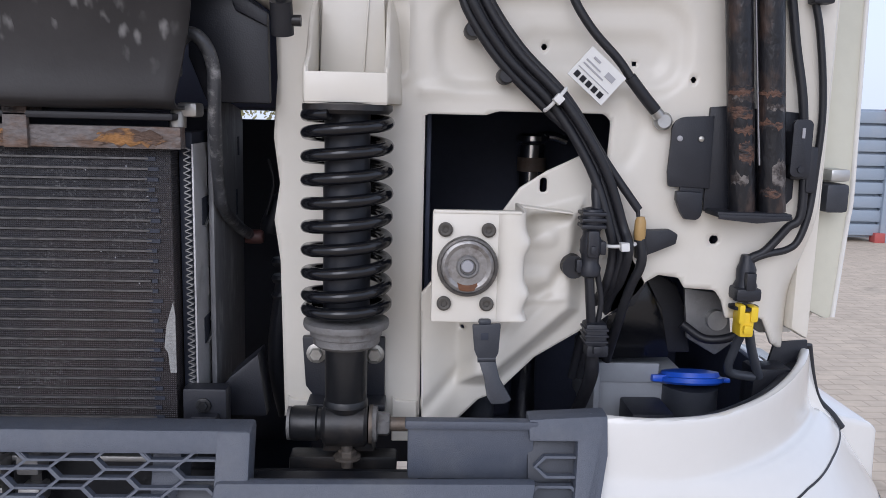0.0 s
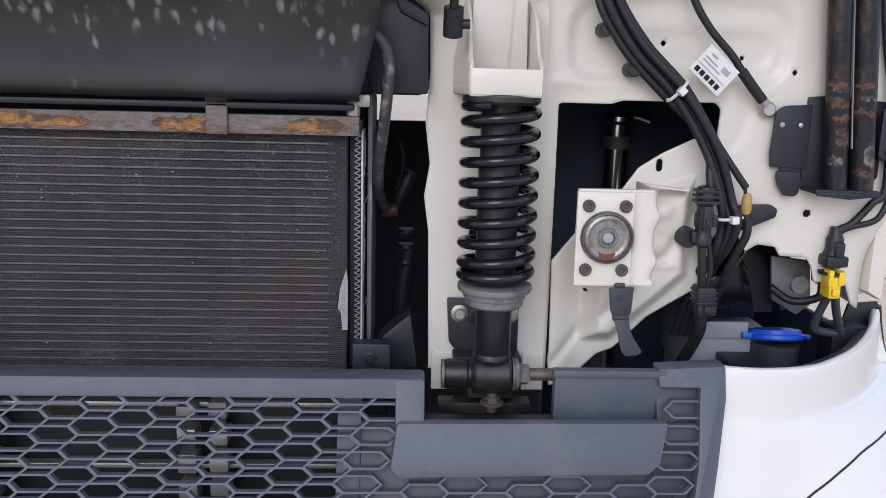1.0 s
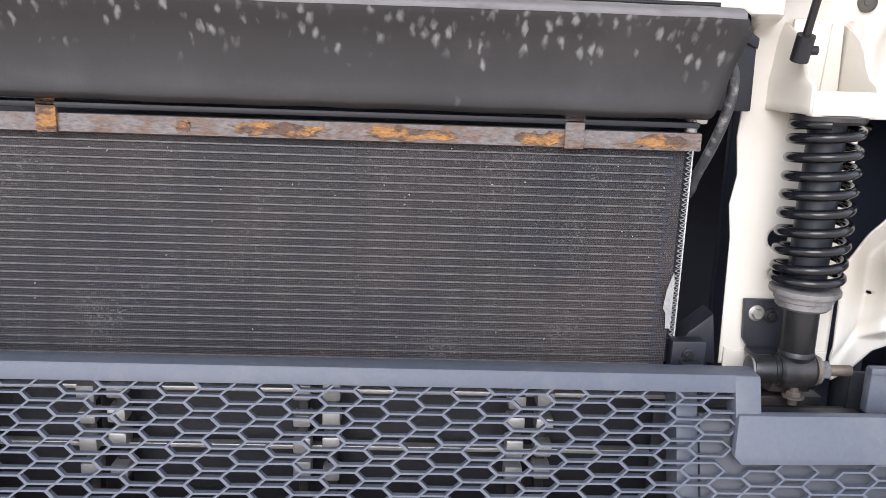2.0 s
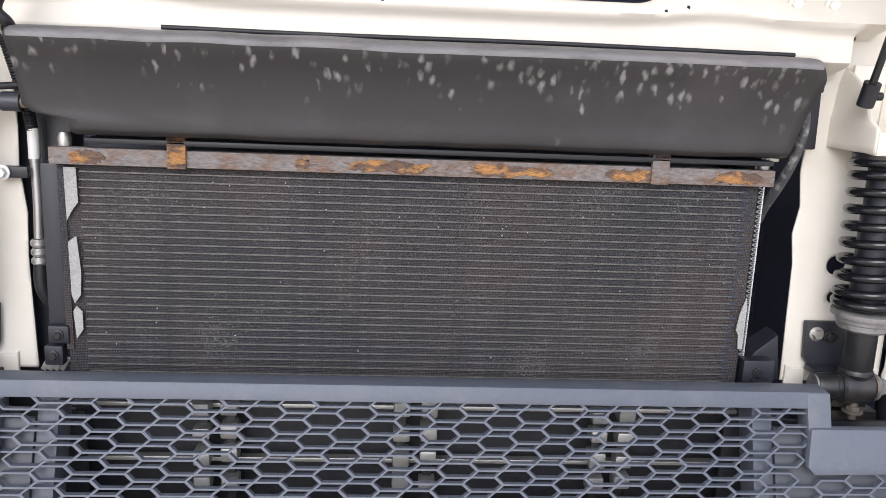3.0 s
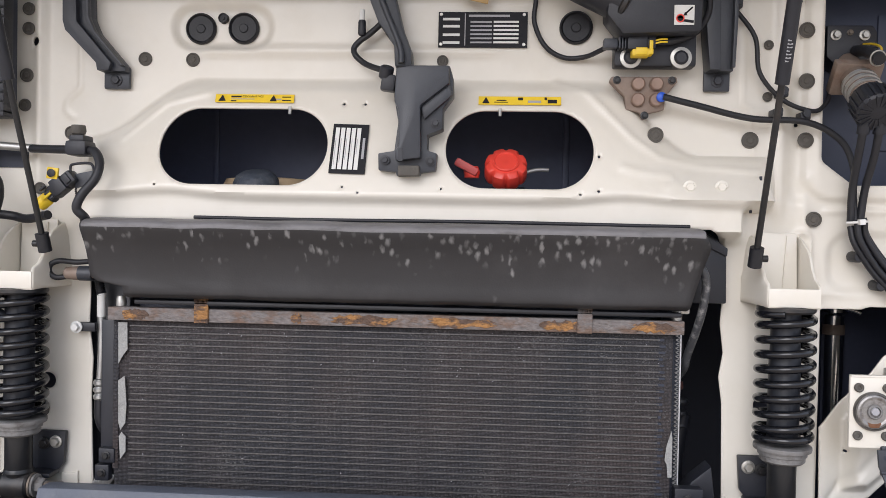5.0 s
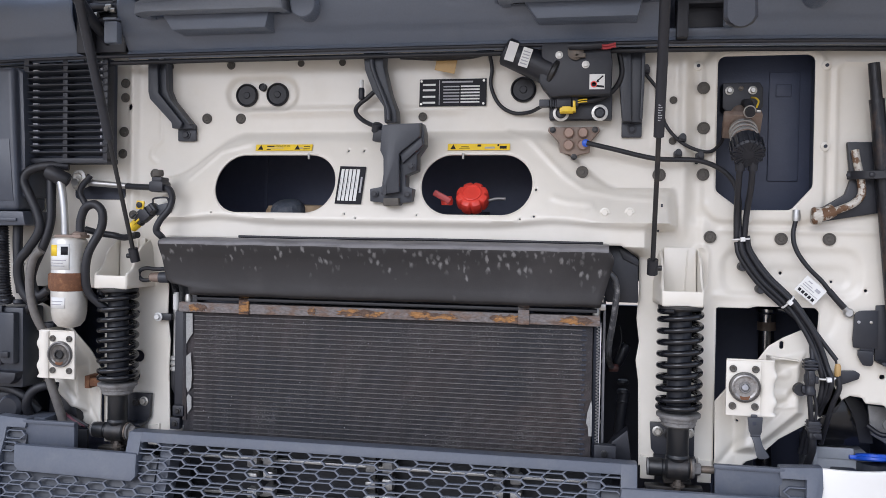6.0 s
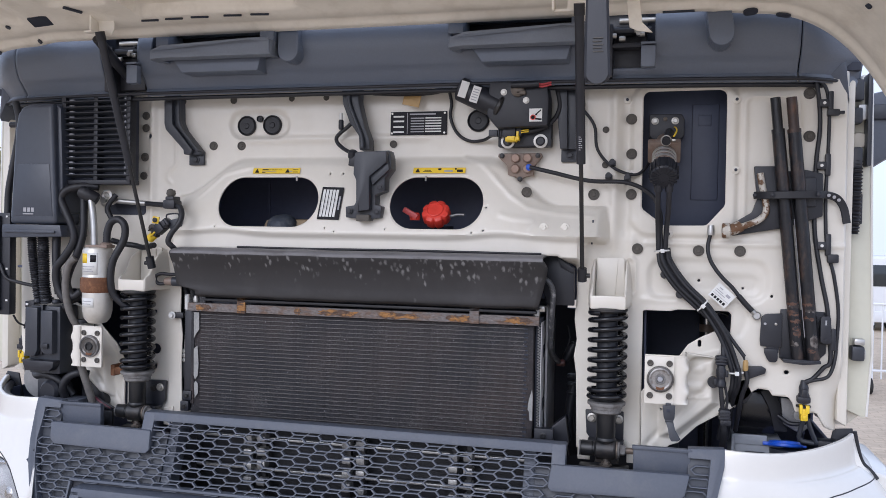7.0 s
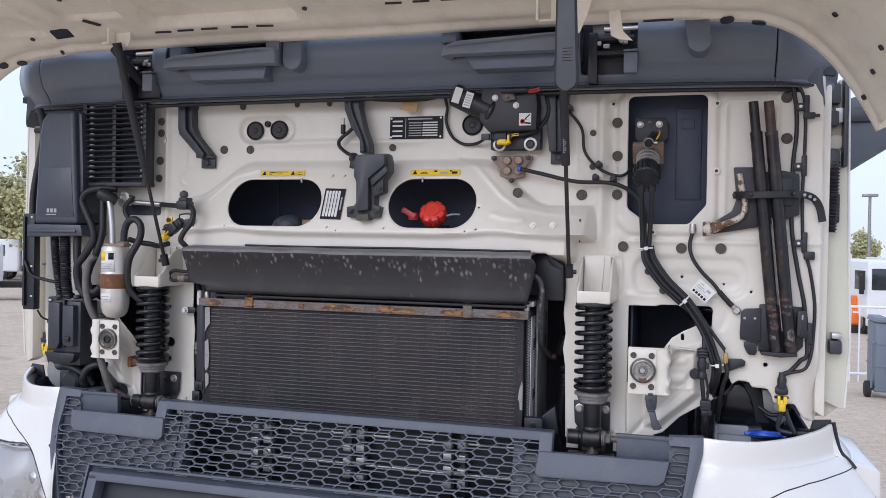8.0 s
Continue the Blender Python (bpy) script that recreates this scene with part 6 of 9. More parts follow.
actuator()
solo("motor_cable", tube([(0.245, -0.02, 2.165), (0.252, -0.012, 2.126), (0.250, -0.012, 2.084), (0.270, -0.012, 2.040), (0.305, -0.012, 2.018), (0.345, -0.02, 2.018), (0.378, -0.05, 2.028), (0.40, -0.06, 2.034)], 0.0046, 10, 6), RUBBER, "thin black cable looping to the wiper motor", "cable")
solo("motor_cable", tube([(0.445, -0.07, 2.036), (0.49, -0.07, 2.036), (0.535, -0.06, 2.055), (0.560, -0.05, 2.10), (0.55, -0.05, 2.16)], 0.006, 10, 6), RUBBER, "thin black cable rising beside the wiper motor", "cable")
solo("cowl_cable", tube([(0.03, -0.04, 2.155), (0.12, -0.04, 2.150), (0.20, -0.04, 2.152), (0.26, -0.04, 2.165)], 0.008, 10, 6), RUBBER, "black taped cable hanging below the cowl", "cable")


def valve_block():
    ob = thing("valve_block", (0.45, -0.01, 1.94), "rust stained grey metal valve plate with four round studs", "valve plate")
    part("plate", slab([(0.392, 1.981), (0.510, 1.981), (0.512, 1.972), (0.490, 1.945), (0.489, 1.921), (0.462, 1.915), (0.452, 1.902), (0.444, 1.915), (0.419, 1.921), (0.417, 1.945), (0.390, 1.972)], -0.028, -0.006, 0.003), BROWN_STEEL, ob)
    for x, z in ((0.440, 1.967), (0.473, 1.967), (0.440, 1.938), (0.473, 1.938)):
        part("stud", lathe([(0.0125, 0), (0.0125, 0.008), (0.010, 0.011)], (x, -0.028, z), "y", 20), BRASS_DULL, ob)
    for x, z in ((0.402, 1.974), (0.501, 1.974), (0.453, 1.910)):
        part("bolt", hexbolt((x, -0.029, z), 0.005, 0.005), DARK_STEEL, ob)
    part("blue_ring", lathe([(0.008, 0), (0.009, 0.012), (0.006, 0.014)], (0.480, -0.036, 1.941), "y", 16), BLUE, ob, "blue plastic collar")


BRASS_DULL = material("dull bronze", (0.27, 0.19, 0.15), 0.5, metal=0.35, spots=(0.2, 0.12, 0.08), spot_scale=40, grain=0.2, bump=0.03)
valve_block()
solo("air_line", tube([(0.482, -0.05, 1.941), (0.543, -0.045, 1.927), (0.640, -0.04, 1.905), (0.741, -0.035, 1.900), (0.803, -0.03, 1.868), (0.826, -0.03, 1.82), (0.828, -0.03, 1.77), (0.832, -0.03, 1.72)], 0.0058, 12, 6), RUBBER, "black air line running from the valve plate across the wall", "hose")
solo("thin_line", tube([(0.612, -0.02, 2.107), (0.650, -0.02, 2.055), (0.660, -0.02, 1.990), (0.702, -0.02, 1.942), (0.756, -0.02, 1.922), (0.785, -0.005, 1.94), (0.80, 0.02, 1.97)], 0.0042, 10, 6), RUBBER, "thin black line looping into the recess", "hose")
for x, z in ((0.615, 2.113), (0.700, 1.953), (0.691, 1.917), (0.740, 1.912)):
    solo("line_clip", join(box(x - 0.009, x + 0.009, -0.032, -0.002, z - 0.007, z + 0.007, 0.003), lathe([(0.007, 0), (0.007, 0.008)], (x, -0.03, z + 0.004), "y", 12)), BLACK_PLASTIC, "small black line clip on the cream wall", "clip", "line clips")


# ---- the recess with its pump ----
def recess():
    ob = thing("recess_tray", (0.88, 0.08, 1.79), "blue black lined recess in the cab wall", "recess tray")
    blue = material("blue black lining", (0.044, 0.054, 0.090), 0.5, spots=(0.060, 0.070, 0.105), spot_scale=10, grain=0.12, bump=0.02)
    part("back", box(0.76, 1.01, 0.075, 0.085, 1.77, 2.165, 0.003), blue, ob)
    for x in (0.762, 1.0):
        part("side", box(x, x + 0.008, 0.008, 0.08, 1.775, 2.16, 0.002), blue, ob)
    part("floor", box(0.765, 1.005, 0.008, 0.08, 1.772, 1.780, 0.002), blue, ob)
    part("relief", box(0.905, 0.975, 0.070, 0.078, 1.86, 2.12, 0.004), blue, ob)
    part("relief", box(0.92, 0.955, 0.066, 0.072, 2.06, 2.09, 0.003), blue, ob)
    p = thing("feed_pump", (0.842, 0.0, 1.92), "black round feed pump with silver bands in the recess", "pump")
    part("mount_plate", slab([(0.793, 2.088), (0.876, 2.088), (0.884, 2.075), (0.884, 2.03), (0.862, 2.008), (0.815, 2.008), (0.793, 2.03)], 0.022, 0.072, 0.004), BLACK_PLASTIC, p)
    for x in (0.808, 0.860):
        part("bolt", hexbolt((x, 0.021, 2.069), 0.0068, 0.009), ZINC, p, "dull zinc plated bolt")
    part("setscrew", hexbolt((0.834, 0.021, 2.074), 0.004, 0.005), WORN_STEEL, p)
    tilt = pose(0.833, -0.025, 1.972, -52, 0, 0)
    part("neck", turned(lathe([(0.025, -0.050), (0.0285, -0.046), (0.0285, 0.020), (0.026, 0.032), (0.022, 0.075)], (0, 0, 0), "z", 28), tilt), BROWN_STEEL, p, "brown stained neck")
    part("flange", turned(box(-0.042, 0.042, -0.032, 0.032, 0.012, 0.034, 0.005), tilt), BROWN_STEEL, p, "brown stained square flange")
    for dz in (-0.042, -0.026, -0.010):
        part("band", turned(lathe([(0.029, dz - 0.001), (0.0315, dz), (0.0315, dz + 0.007), (0.029, dz + 0.008)], (0, 0, 0), "z", 32), tilt), ALUMINIUM, p, "bright steel band")
    part("motor_cap", turned(lathe([(0.012, -0.106), (0.030, -0.104), (0.034, -0.099), (0.035, -0.062), (0.032, -0.054)], (0, 0, 0), "z", 36), tilt), BLACK_PLASTIC, p)
    for a in range(0, 360, 20):
        part("motor_rib", turned(join(box(-0.0018, 0.0018, -0.0375, -0.031, -0.100, -0.062, 0), box(-0.0012, 0.0012, -0.033, -0.012, -0.1068, -0.103, 0)), tilt @ pose(0, 0, 0, 0, 0, a)), BLACK_PLASTIC, p, smooth=0)
    part("elbow", tube([(0.845, 0.025, 2.040), (0.846, -0.01, 2.034), (0.842, -0.05, 2.022), (0.838, -0.085, 2.008), (0.837, -0.098, 2.000)], 0.0105, 14, 5), RUBBER, p)
    part("pipe_clip", tube([(0.837 + 0.0122 * math.cos(t), -0.090 - 0.004 * math.sin(t), 2.004 + 0.0122 * math.sin(t)) for t in np.linspace(0, 5.8, 16)], 0.0018, 6, 1, raw=True), ZINC, p, "bright spring clip")
    part("clip_ear", box(0.851, 0.860, -0.094, -0.086, 2.002, 2.007, 0.001), ZINC, p)
    part("yellow_wire", tube([(0.858, 0.02, 2.052), (0.862, -0.01, 2.046), (0.863, -0.04, 2.034), (0.856, -0.06, 2.018)], 0.0022, 6, 4), YELLOW, p)
    for dx in (-0.013, 0.014):
        part("boot", tube([(0.833 + dx, -0.088, 1.905), (0.833 + dx, -0.080, 1.875)], 0.0105, 12, 2), BLACK_PLASTIC, p)
        part("cable", tube([(0.833 + dx, -0.085, 1.89), (0.833 + dx, -0.066, 1.84), (0.832 + dx * 0.8, -0.040, 1.78), (0.832 + dx * 0.6, -0.03, 1.72)], 0.0068, 12, 6), RUBBER, p)


recess()


# ---- cable bundle ----
def bundle():
    base = [(0.834, 1.72), (0.842, 1.686), (0.881, 1.630), (0.938, 1.575), (0.986, 1.502), (1.012, 1.430)]
    ends = {0: [(0.990, -0.04, 1.470), (0.990, -0.045, 1.455)], 1: [(1.016, -0.03, 1.40), (1.012, -0.02, 1.36), (1.00, 0.02, 1.31), (0.99, 0.05, 1.22)],
            2: [(1.026, -0.035, 1.40), (1.02, -0.02, 1.36), (1.01, 0.02, 1.31), (1.0, 0.05, 1.22)], 3: [(1.030, -0.05, 1.41), (1.028, -0.03, 1.37), (1.02, 0.0, 1.33), (1.01, 0.05, 1.22)],
            4: [(1.043, -0.035, 1.455)]}
    offs = [(-0.010, -0.030, -0.005), (-0.003, -0.038, 0.0), (0.003, -0.030, 0.003), (0.010, -0.039, 0.006), (0.015, -0.029, 0.010)]
    for k, (dx, y, dz) in enumerate(offs):
        mid = base if k else base[:5]
        if k == 4:
            mid = base[:5]
        grow = [1.0, 1.0, 1.0, 0.9, 1.0, 1.2]
        pts = [(x + dx * g, y - 0.004 * math.sin(i * 1.3 + k), z + dz * g) for i, ((x, z), g) in enumerate(zip(mid, grow))]
        if k == 0:
            pts[-1] = (0.984, y, 1.52)
        solo("black_cable", tube(pts + ends[k], 0.0058 if k != 4 else 0.0050, 12, 8), RUBBER, "black cable in a bundle crossing the cream wall", "cable", "bundled cables")
    for x, z, a in ((0.832, 1.722, 5), (0.936, 1.582, 48), (1.022, 1.413, 5)):
        ob = thing("cable_tie", (x, -0.035, z), "pale grey cable tie round the bundle", "cable tie", "cable ties")
        pts = [(0.0175 * math.cos(t), -0.002 + 0.012 * math.sin(t), 0) for t in np.linspace(0, 2 * math.pi, 25)]
        part("band", turned(tube(pts, 0.0022, 6, 1, raw=True), pose(x + 0.001, -0.035, z, 0, -a, 0)), LABEL_WHITE, ob)
        part("head", turned(box(-0.005, 0.005, -0.006, 0.006, -0.005, 0.005, 0.001), pose(x + 0.002, -0.053, z, 0, -a, 0)), LABEL_WHITE, ob)
    c = thing("cable_connector", (0.990, -0.04, 1.42), "black inline cable connector beside the bundle", "connector")
    part("body", lathe([(0.007, 0), (0.0125, 0.003), (0.0135, 0.012), (0.0105, 0.018), (0.0105, 0.026), (0.0130, 0.031), (0.0130, 0.045), (0.0105, 0.050), (0.0105, 0.056), (0.0135, 0.060), (0.0140, 0.078), (0.0125, 0.082), (0.006, 0.084)], (0.986, -0.043, 1.374), "z", 20), BLACK_PLASTIC, c)
    part("collar", join(*[box(0.9715, 1.0005, -0.058, -0.028, 1.434 + k * 0.0075, 1.4385 + k * 0.0075, 0.0015) for k in range(3)]), BLACK_PLASTIC, c)
    part("lock_tab", join(box(0.9795, 0.9925, -0.060, -0.050, 1.400, 1.432, 0.003), box(0.9825, 0.9895, -0.0625, -0.055, 1.404, 1.414, 0.002)), BLACK_PLASTIC, c)
    part("side_lug", box(0.9965, 1.0035, -0.05, -0.036, 1.402, 1.418, 0.002), BLACK_PLASTIC, c)
    part("side_lug", box(0.9690, 0.9760, -0.05, -0.036, 1.380, 1.396, 0.002), BLACK_PLASTIC, c)
    part("round_boss", lathe([(0.014, 0), (0.014, 0.02)], (0.968, -0.02, 1.385), "y", 18), RUBBER, c)
    part("tail", tube([(0.986, -0.043, 1.376), (0.989, -0.043, 1.345), (0.992, -0.040, 1.318)], 0.0058, 10, 6), RUBBER, c)
    part("thin_tail", tube([(0.996, -0.040, 1.38), (1.003, -0.038, 1.345), (1.001, -0.036, 1.315)], 0.0035, 8, 5), RUBBER, c)
    low = thing("cable_connector", (0.998, -0.036, 1.30), "black ribbed cable connector at the lower end of the bundle", "connector")
    part("body", join(box(0.984, 1.010, -0.052, -0.022, 1.290, 1.318, 0.004), box(0.9865, 1.0135, -0.050, -0.024, 1.276, 1.292, 0.004)), BLACK_PLASTIC, low)
    for k in range(3):
        part("rib", box(0.9825, 1.0115, -0.0535, -0.022, 1.2945 + k * 0.0075, 1.2975 + k * 0.0075, 0.001), BLACK_PLASTIC, low)
    part("latch", box(0.993, 1.003, -0.057, -0.050, 1.282, 1.292, 0.002), BLACK_PLASTIC, low)
    part("tail", tube([(0.996, -0.036, 1.278), (0.998, -0.030, 1.25), (0.996, 0.0, 1.21), (0.99, 0.04, 1.16)], 0.0085, 10, 6), RUBBER, low)
    b = thing("tan_connector", (1.046, -0.035, 1.43), "tan plastic cable end sleeve", "connector")
    part("sleeve", lathe([(0.006, 0), (0.0072, 0.006), (0.0068, 0.022), (0.0045, 0.028)], (1.046, -0.035, 1.419), "z", 14), BRASS, b)
    part("lead", tube([(1.043, -0.035, 1.447), (1.041, -0.034, 1.462)], 0.0025, 8, 2), RUBBER, b)
    part("tail", tube([(1.047, -0.035, 1.420), (1.050, -0.035, 1.39), (1.040, -0.02, 1.35), (1.03, 0.03, 1.25)], 0.006, 8, 5), RUBBER, b)
    solo("holder_bracket", slab([(1.045, 1.428), (1.088, 1.430), (1.098, 1.424), (1.096, 1.412), (1.072, 1.402), (1.048, 1.392)], -0.020, -0.006, 0.003), BLACK_PLASTIC, "black plastic cable holder bolted to the wall", "bracket")
    solo("cable_shield", slab([(1.015, 1.385), (1.05, 1.395), (1.07, 1.36), (1.055, 1.33), (1.02, 1.315), (1.0, 1.33)], 0.0, 0.02, 0.004), RUBBER, "black rubber shield behind the cables", "shield")
    for x, z in ((0.902, 1.612), (0.862, 1.663)):
        solo("cable_stand", lathe([(0.010, 0), (0.010, 0.03), (0.008, 0.034)], (x - 0.022, 0.0, z - 0.004), "y", 14), RUBBER, "small black stand under the cable bundle", "clip", "cable stands")


bundle()


def ring_cable():
    ob = thing("ring_cable", (0.95, -0.02, 1.77), "black battery cable with a ring end and a white tag", "cable")
    part("cable", tube([(0.955, -0.012, 1.770), (0.948, -0.020, 1.735), (0.955, -0.022, 1.70), (0.979, -0.024, 1.663), (1.011, -0.024, 1.630), (1.030, -0.024, 1.605)], 0.0052, 12, 6), RUBBER, ob)
    part("sleeve", tube([(1.026, -0.024, 1.610), (1.045, -0.022, 1.588), (1.060, -0.020, 1.572)], 0.0072, 12, 4), RUBBER, ob)
    part("ring_end", join(tube([(1.058, -0.018, 1.574), (1.066, -0.016, 1.566)], 0.0075, 12, 2), lathe([(0.011, 0), (0.011, 0.006), (0.008, 0.010)], (1.072, -0.008, 1.560), "y", 18)), ALUMINIUM, ob, "dull tinned ring end")
    part("top_end", lathe([(0.009, 0), (0.010, 0.01), (0.008, 0.026)], (0.955, -0.014, 1.765), "z", 16), ALUMINIUM, ob)
    at = pose(0.984, -0.036, 1.610, 0, 41, 0)
    tag = part("tag", turned(box(-0.027, 0.027, -0.0012, 0.0012, -0.021, 0.021, 0), at), LABEL_WHITE, ob, "white printed tag", smooth=0)
    m = at @ Matrix.Translation((0, -0.0018, 0)) @ Matrix.Diagonal((0.85, 1, 0.85, 1))
    for a, b, c, d, mat in ((-0.026, 0.026, -0.020, -0.012, LABEL_BLACK), (-0.028, 0.028, -0.007, -0.006, LABEL_GREY), (-0.026, 0.010, 0.0, 0.002, LABEL_GREY), (-0.026, 0.0, 0.006, 0.008, LABEL_GREY), (0.008, 0.022, 0.006, 0.014, LABEL_GREY), (-0.02, -0.008, 0.014, 0.017, LABEL_GREY)):
        if mat is LABEL_BLACK:
            for k in range(5):
                part("print_bar", turned(box(a + k * 0.0107, a + k * 0.0107 + 0.0075, -0.0006, 0.0006, c, d, 0), m), mat, tag, smooth=0)
        else:
            part("print_bar", turned(box(a, b, -0.0006, 0.0006, c, d, 0), m), mat, tag, smooth=0)


ring_cable()


# ---- tool bars and their holders ----
def tool_holder():
    ob = thing("upper_holder", (1.14, -0.01, 1.78), "black plastic tool holder with a rubber strap", "tool holder")
    part("plate", slab([(1.057, 1.944), (1.12, 1.944), (1.125, 1.93), (1.18, 1.935), (1.221, 1.925), (1.223, 1.817), (1.182, 1.802), (1.126, 1.785), (1.008, 1.764), (0.990, 1.785), (1.055, 1.826), (1.066, 1.86)], -0.022, -0.006, 0.004), BLACK_PLASTIC, ob)
    part("block", box(1.155, 1.205, -0.034, -0.02, 1.84, 1.915, 0.006), BLACK_PLASTIC, ob)
    part("strap", ribbon([(1.058, -0.026, 1.869), (1.085, -0.056, 1.868), (1.12, -0.068, 1.868), (1.16, -0.068, 1.869), (1.20, -0.060, 1.870), (1.229, -0.036, 1.870), (1.255, -0.022, 1.862), (1.272, -0.016, 1.838), (1.280, -0.014, 1.80)], 0.0095, 0.0018), RUBBER, ob, "black perforated rubber strap")
    for x, z in ((1.060, 1.869), (1.098, 1.868), (1.205, 1.870)):
        part("strap_stud", lathe([(0.006, 0), (0.006, 0.004), (0.003, 0.006)], (x, -0.030 if x < 1.07 else -0.064, z), "y", 12), BLACK_PLASTIC, ob)
    for x, z in ((1.232, 1.869), (1.246, 1.865), (1.258, 1.858)):
        part("strap_hole", lathe([(0.0042, 0), (0.0042, 0.003)], (x, -0.0385 + 1.1 * max(0.0, x - 1.232) * 0.5, z), "y", 12), LABEL_GREY, ob)
    lo = thing("lower_holder", (1.18, -0.02, 1.45), "black steel trough holding the tool bars", "tool holder")
    fl = [(1.083, 1.482), (1.081, 1.500), (1.083, 1.535)] + [(1.101 - 0.018 * math.cos(radians(q)), 1.550 + 0.016 * math.sin(radians(q))) for q in (5, 25, 45, 65, 85)] + [(1.134, 1.568), (1.134, 1.480)]
    part("flange", slab(fl, -0.014, -0.008, 0.002), BLACK_PLASTIC, lo)
    for x, mat in ((1.093, LABEL_GREY), (1.119, ZINC)):
        part("flange_rivet", lathe([(0.0035, 0), (0.0035, 0.002), (0.002, 0.003)], (x, -0.014, 1.540), "y", 12), mat, lo, "small bright rivet")
    flap = [(1.092, 1.477), (1.124, 1.476)] + [(1.117 + 0.008 * math.cos(radians(q)), 1.452 + 0.010 * math.sin(radians(q))) for q in (0, -30, -60, -90)] + [(1.104, 1.443), (1.098, 1.452), (1.092, 1.466)]
    part("lower_flap", slab(flap, -0.020, -0.010, 0.003), BLACK_PLASTIC, lo)
    part("flap_neck", box(1.098, 1.128, -0.012, -0.006, 1.466, 1.490, 0.002), BLACK_PLASTIC, lo)
    part("trough_back", slab([(1.130, 1.452), (1.130, 1.578), (1.150, 1.580), (1.240, 1.574), (1.240, 1.470), (1.222, 1.450)], -0.008, -0.002, 0.002), BLACK_PLASTIC, lo)
    part("trough_floor", slab([(1.133, 1.456), (1.222, 1.455), (1.222, 1.450), (1.180, 1.445), (1.133, 1.450)], -0.050, -0.004, 0.001), BLACK_PLASTIC, lo)
    part("front_lip", slab([(1.134, 1.453), (1.222, 1.452), (1.222, 1.448), (1.180, 1.4435), (1.134, 1.448)], -0.0525, -0.0495, 0.0008), BLACK_PLASTIC, lo)
    part("latch_plate", slab(rounded(1.222, 1.246, 1.498, 1.566, 0.007), -0.034, -0.028, 0.002), BLACK_PLASTIC, lo)
    part("latch_arm", box(1.222, 1.238, -0.030, -0.004, 1.512, 1.552, 0.002), BLACK_PLASTIC, lo)
    part("slot", box(1.2325, 1.2360, -0.0352, -0.0335, 1.544, 1.556, 0), LABEL_GREY, lo, "bright slot")
    part("rivet", lathe([(0.004, 0), (0.004, 0.003)], (1.234, -0.034, 1.507), "y", 12), BLACK_PLASTIC, lo)


tool_holder()
BAR_STEEL = material("scuffed black bar", (0.017, 0.0175, 0.021), 0.34, metal=0.3, spots=(0.10, 0.062, 0.045), spot_scale=26, spot_amount=0.55, grain=0.3, bump=0.10, bump_scale=140, stretch=(1, 1, 0.5), edge=(0.52, 0.66))
BAR_RUST = material("rust worn bar", (0.055, 0.040, 0.036), 0.5, metal=0.3, spots=(0.20, 0.10, 0.06), spot_scale=14, spot_amount=0.85, grain=0.25, bump=0.08, bump_scale=140, stretch=(1, 1, 0.5))
BAR_WORN = material("rust worn patch", (0.13, 0.068, 0.045), 0.6, metal=0.15, spots=(0.022, 0.020, 0.022), spot_scale=60, spot_amount=1.0, grain=0.4, bump=0.15, bump_scale=160, edge=(0.44, 0.56), stretch=(1, 1, 2.2))
BAR_SCUFF = material("bare grey scuff", (0.20, 0.185, 0.175), 0.45, metal=0.5, spots=(0.05, 0.042, 0.04), spot_scale=70, spot_amount=1.0, grain=0.3, bump=0.1, bump_scale=160, edge=(0.42, 0.55))


def bar_patch(along, r, f, g, a0, a1, seed):
    """An uneven worn patch that hugs the bar from angle a0 to a1."""
    n, rows_, faces_ = 14, [], []
    for j in range(5):
        for k in range(n + 1):
            a = radians(a0 + (a1 - a0) * k / n)
            edge = (j - 2) / 2 * (0.55 + 0.45 * math.sin(math.pi * k / n))
            q = along(f + g * (0.5 + 0.5 * edge) + 0.006 * noise.noise((k * 0.55, j * 0.3, seed)))
            rows_.append((q.x + r * 1.012 * math.sin(a), q.y - r * 1.012 * math.cos(a), q.z + 0.004 * noise.noise((k * 0.9, seed, 2))))
    for j in range(4):
        for k in range(n):
            faces_.append((j * (n + 1) + k, j * (n + 1) + k + 1, (j + 1) * (n + 1) + k + 1, (j + 1) * (n + 1) + k))
    return mesh_of(rows_, faces_)


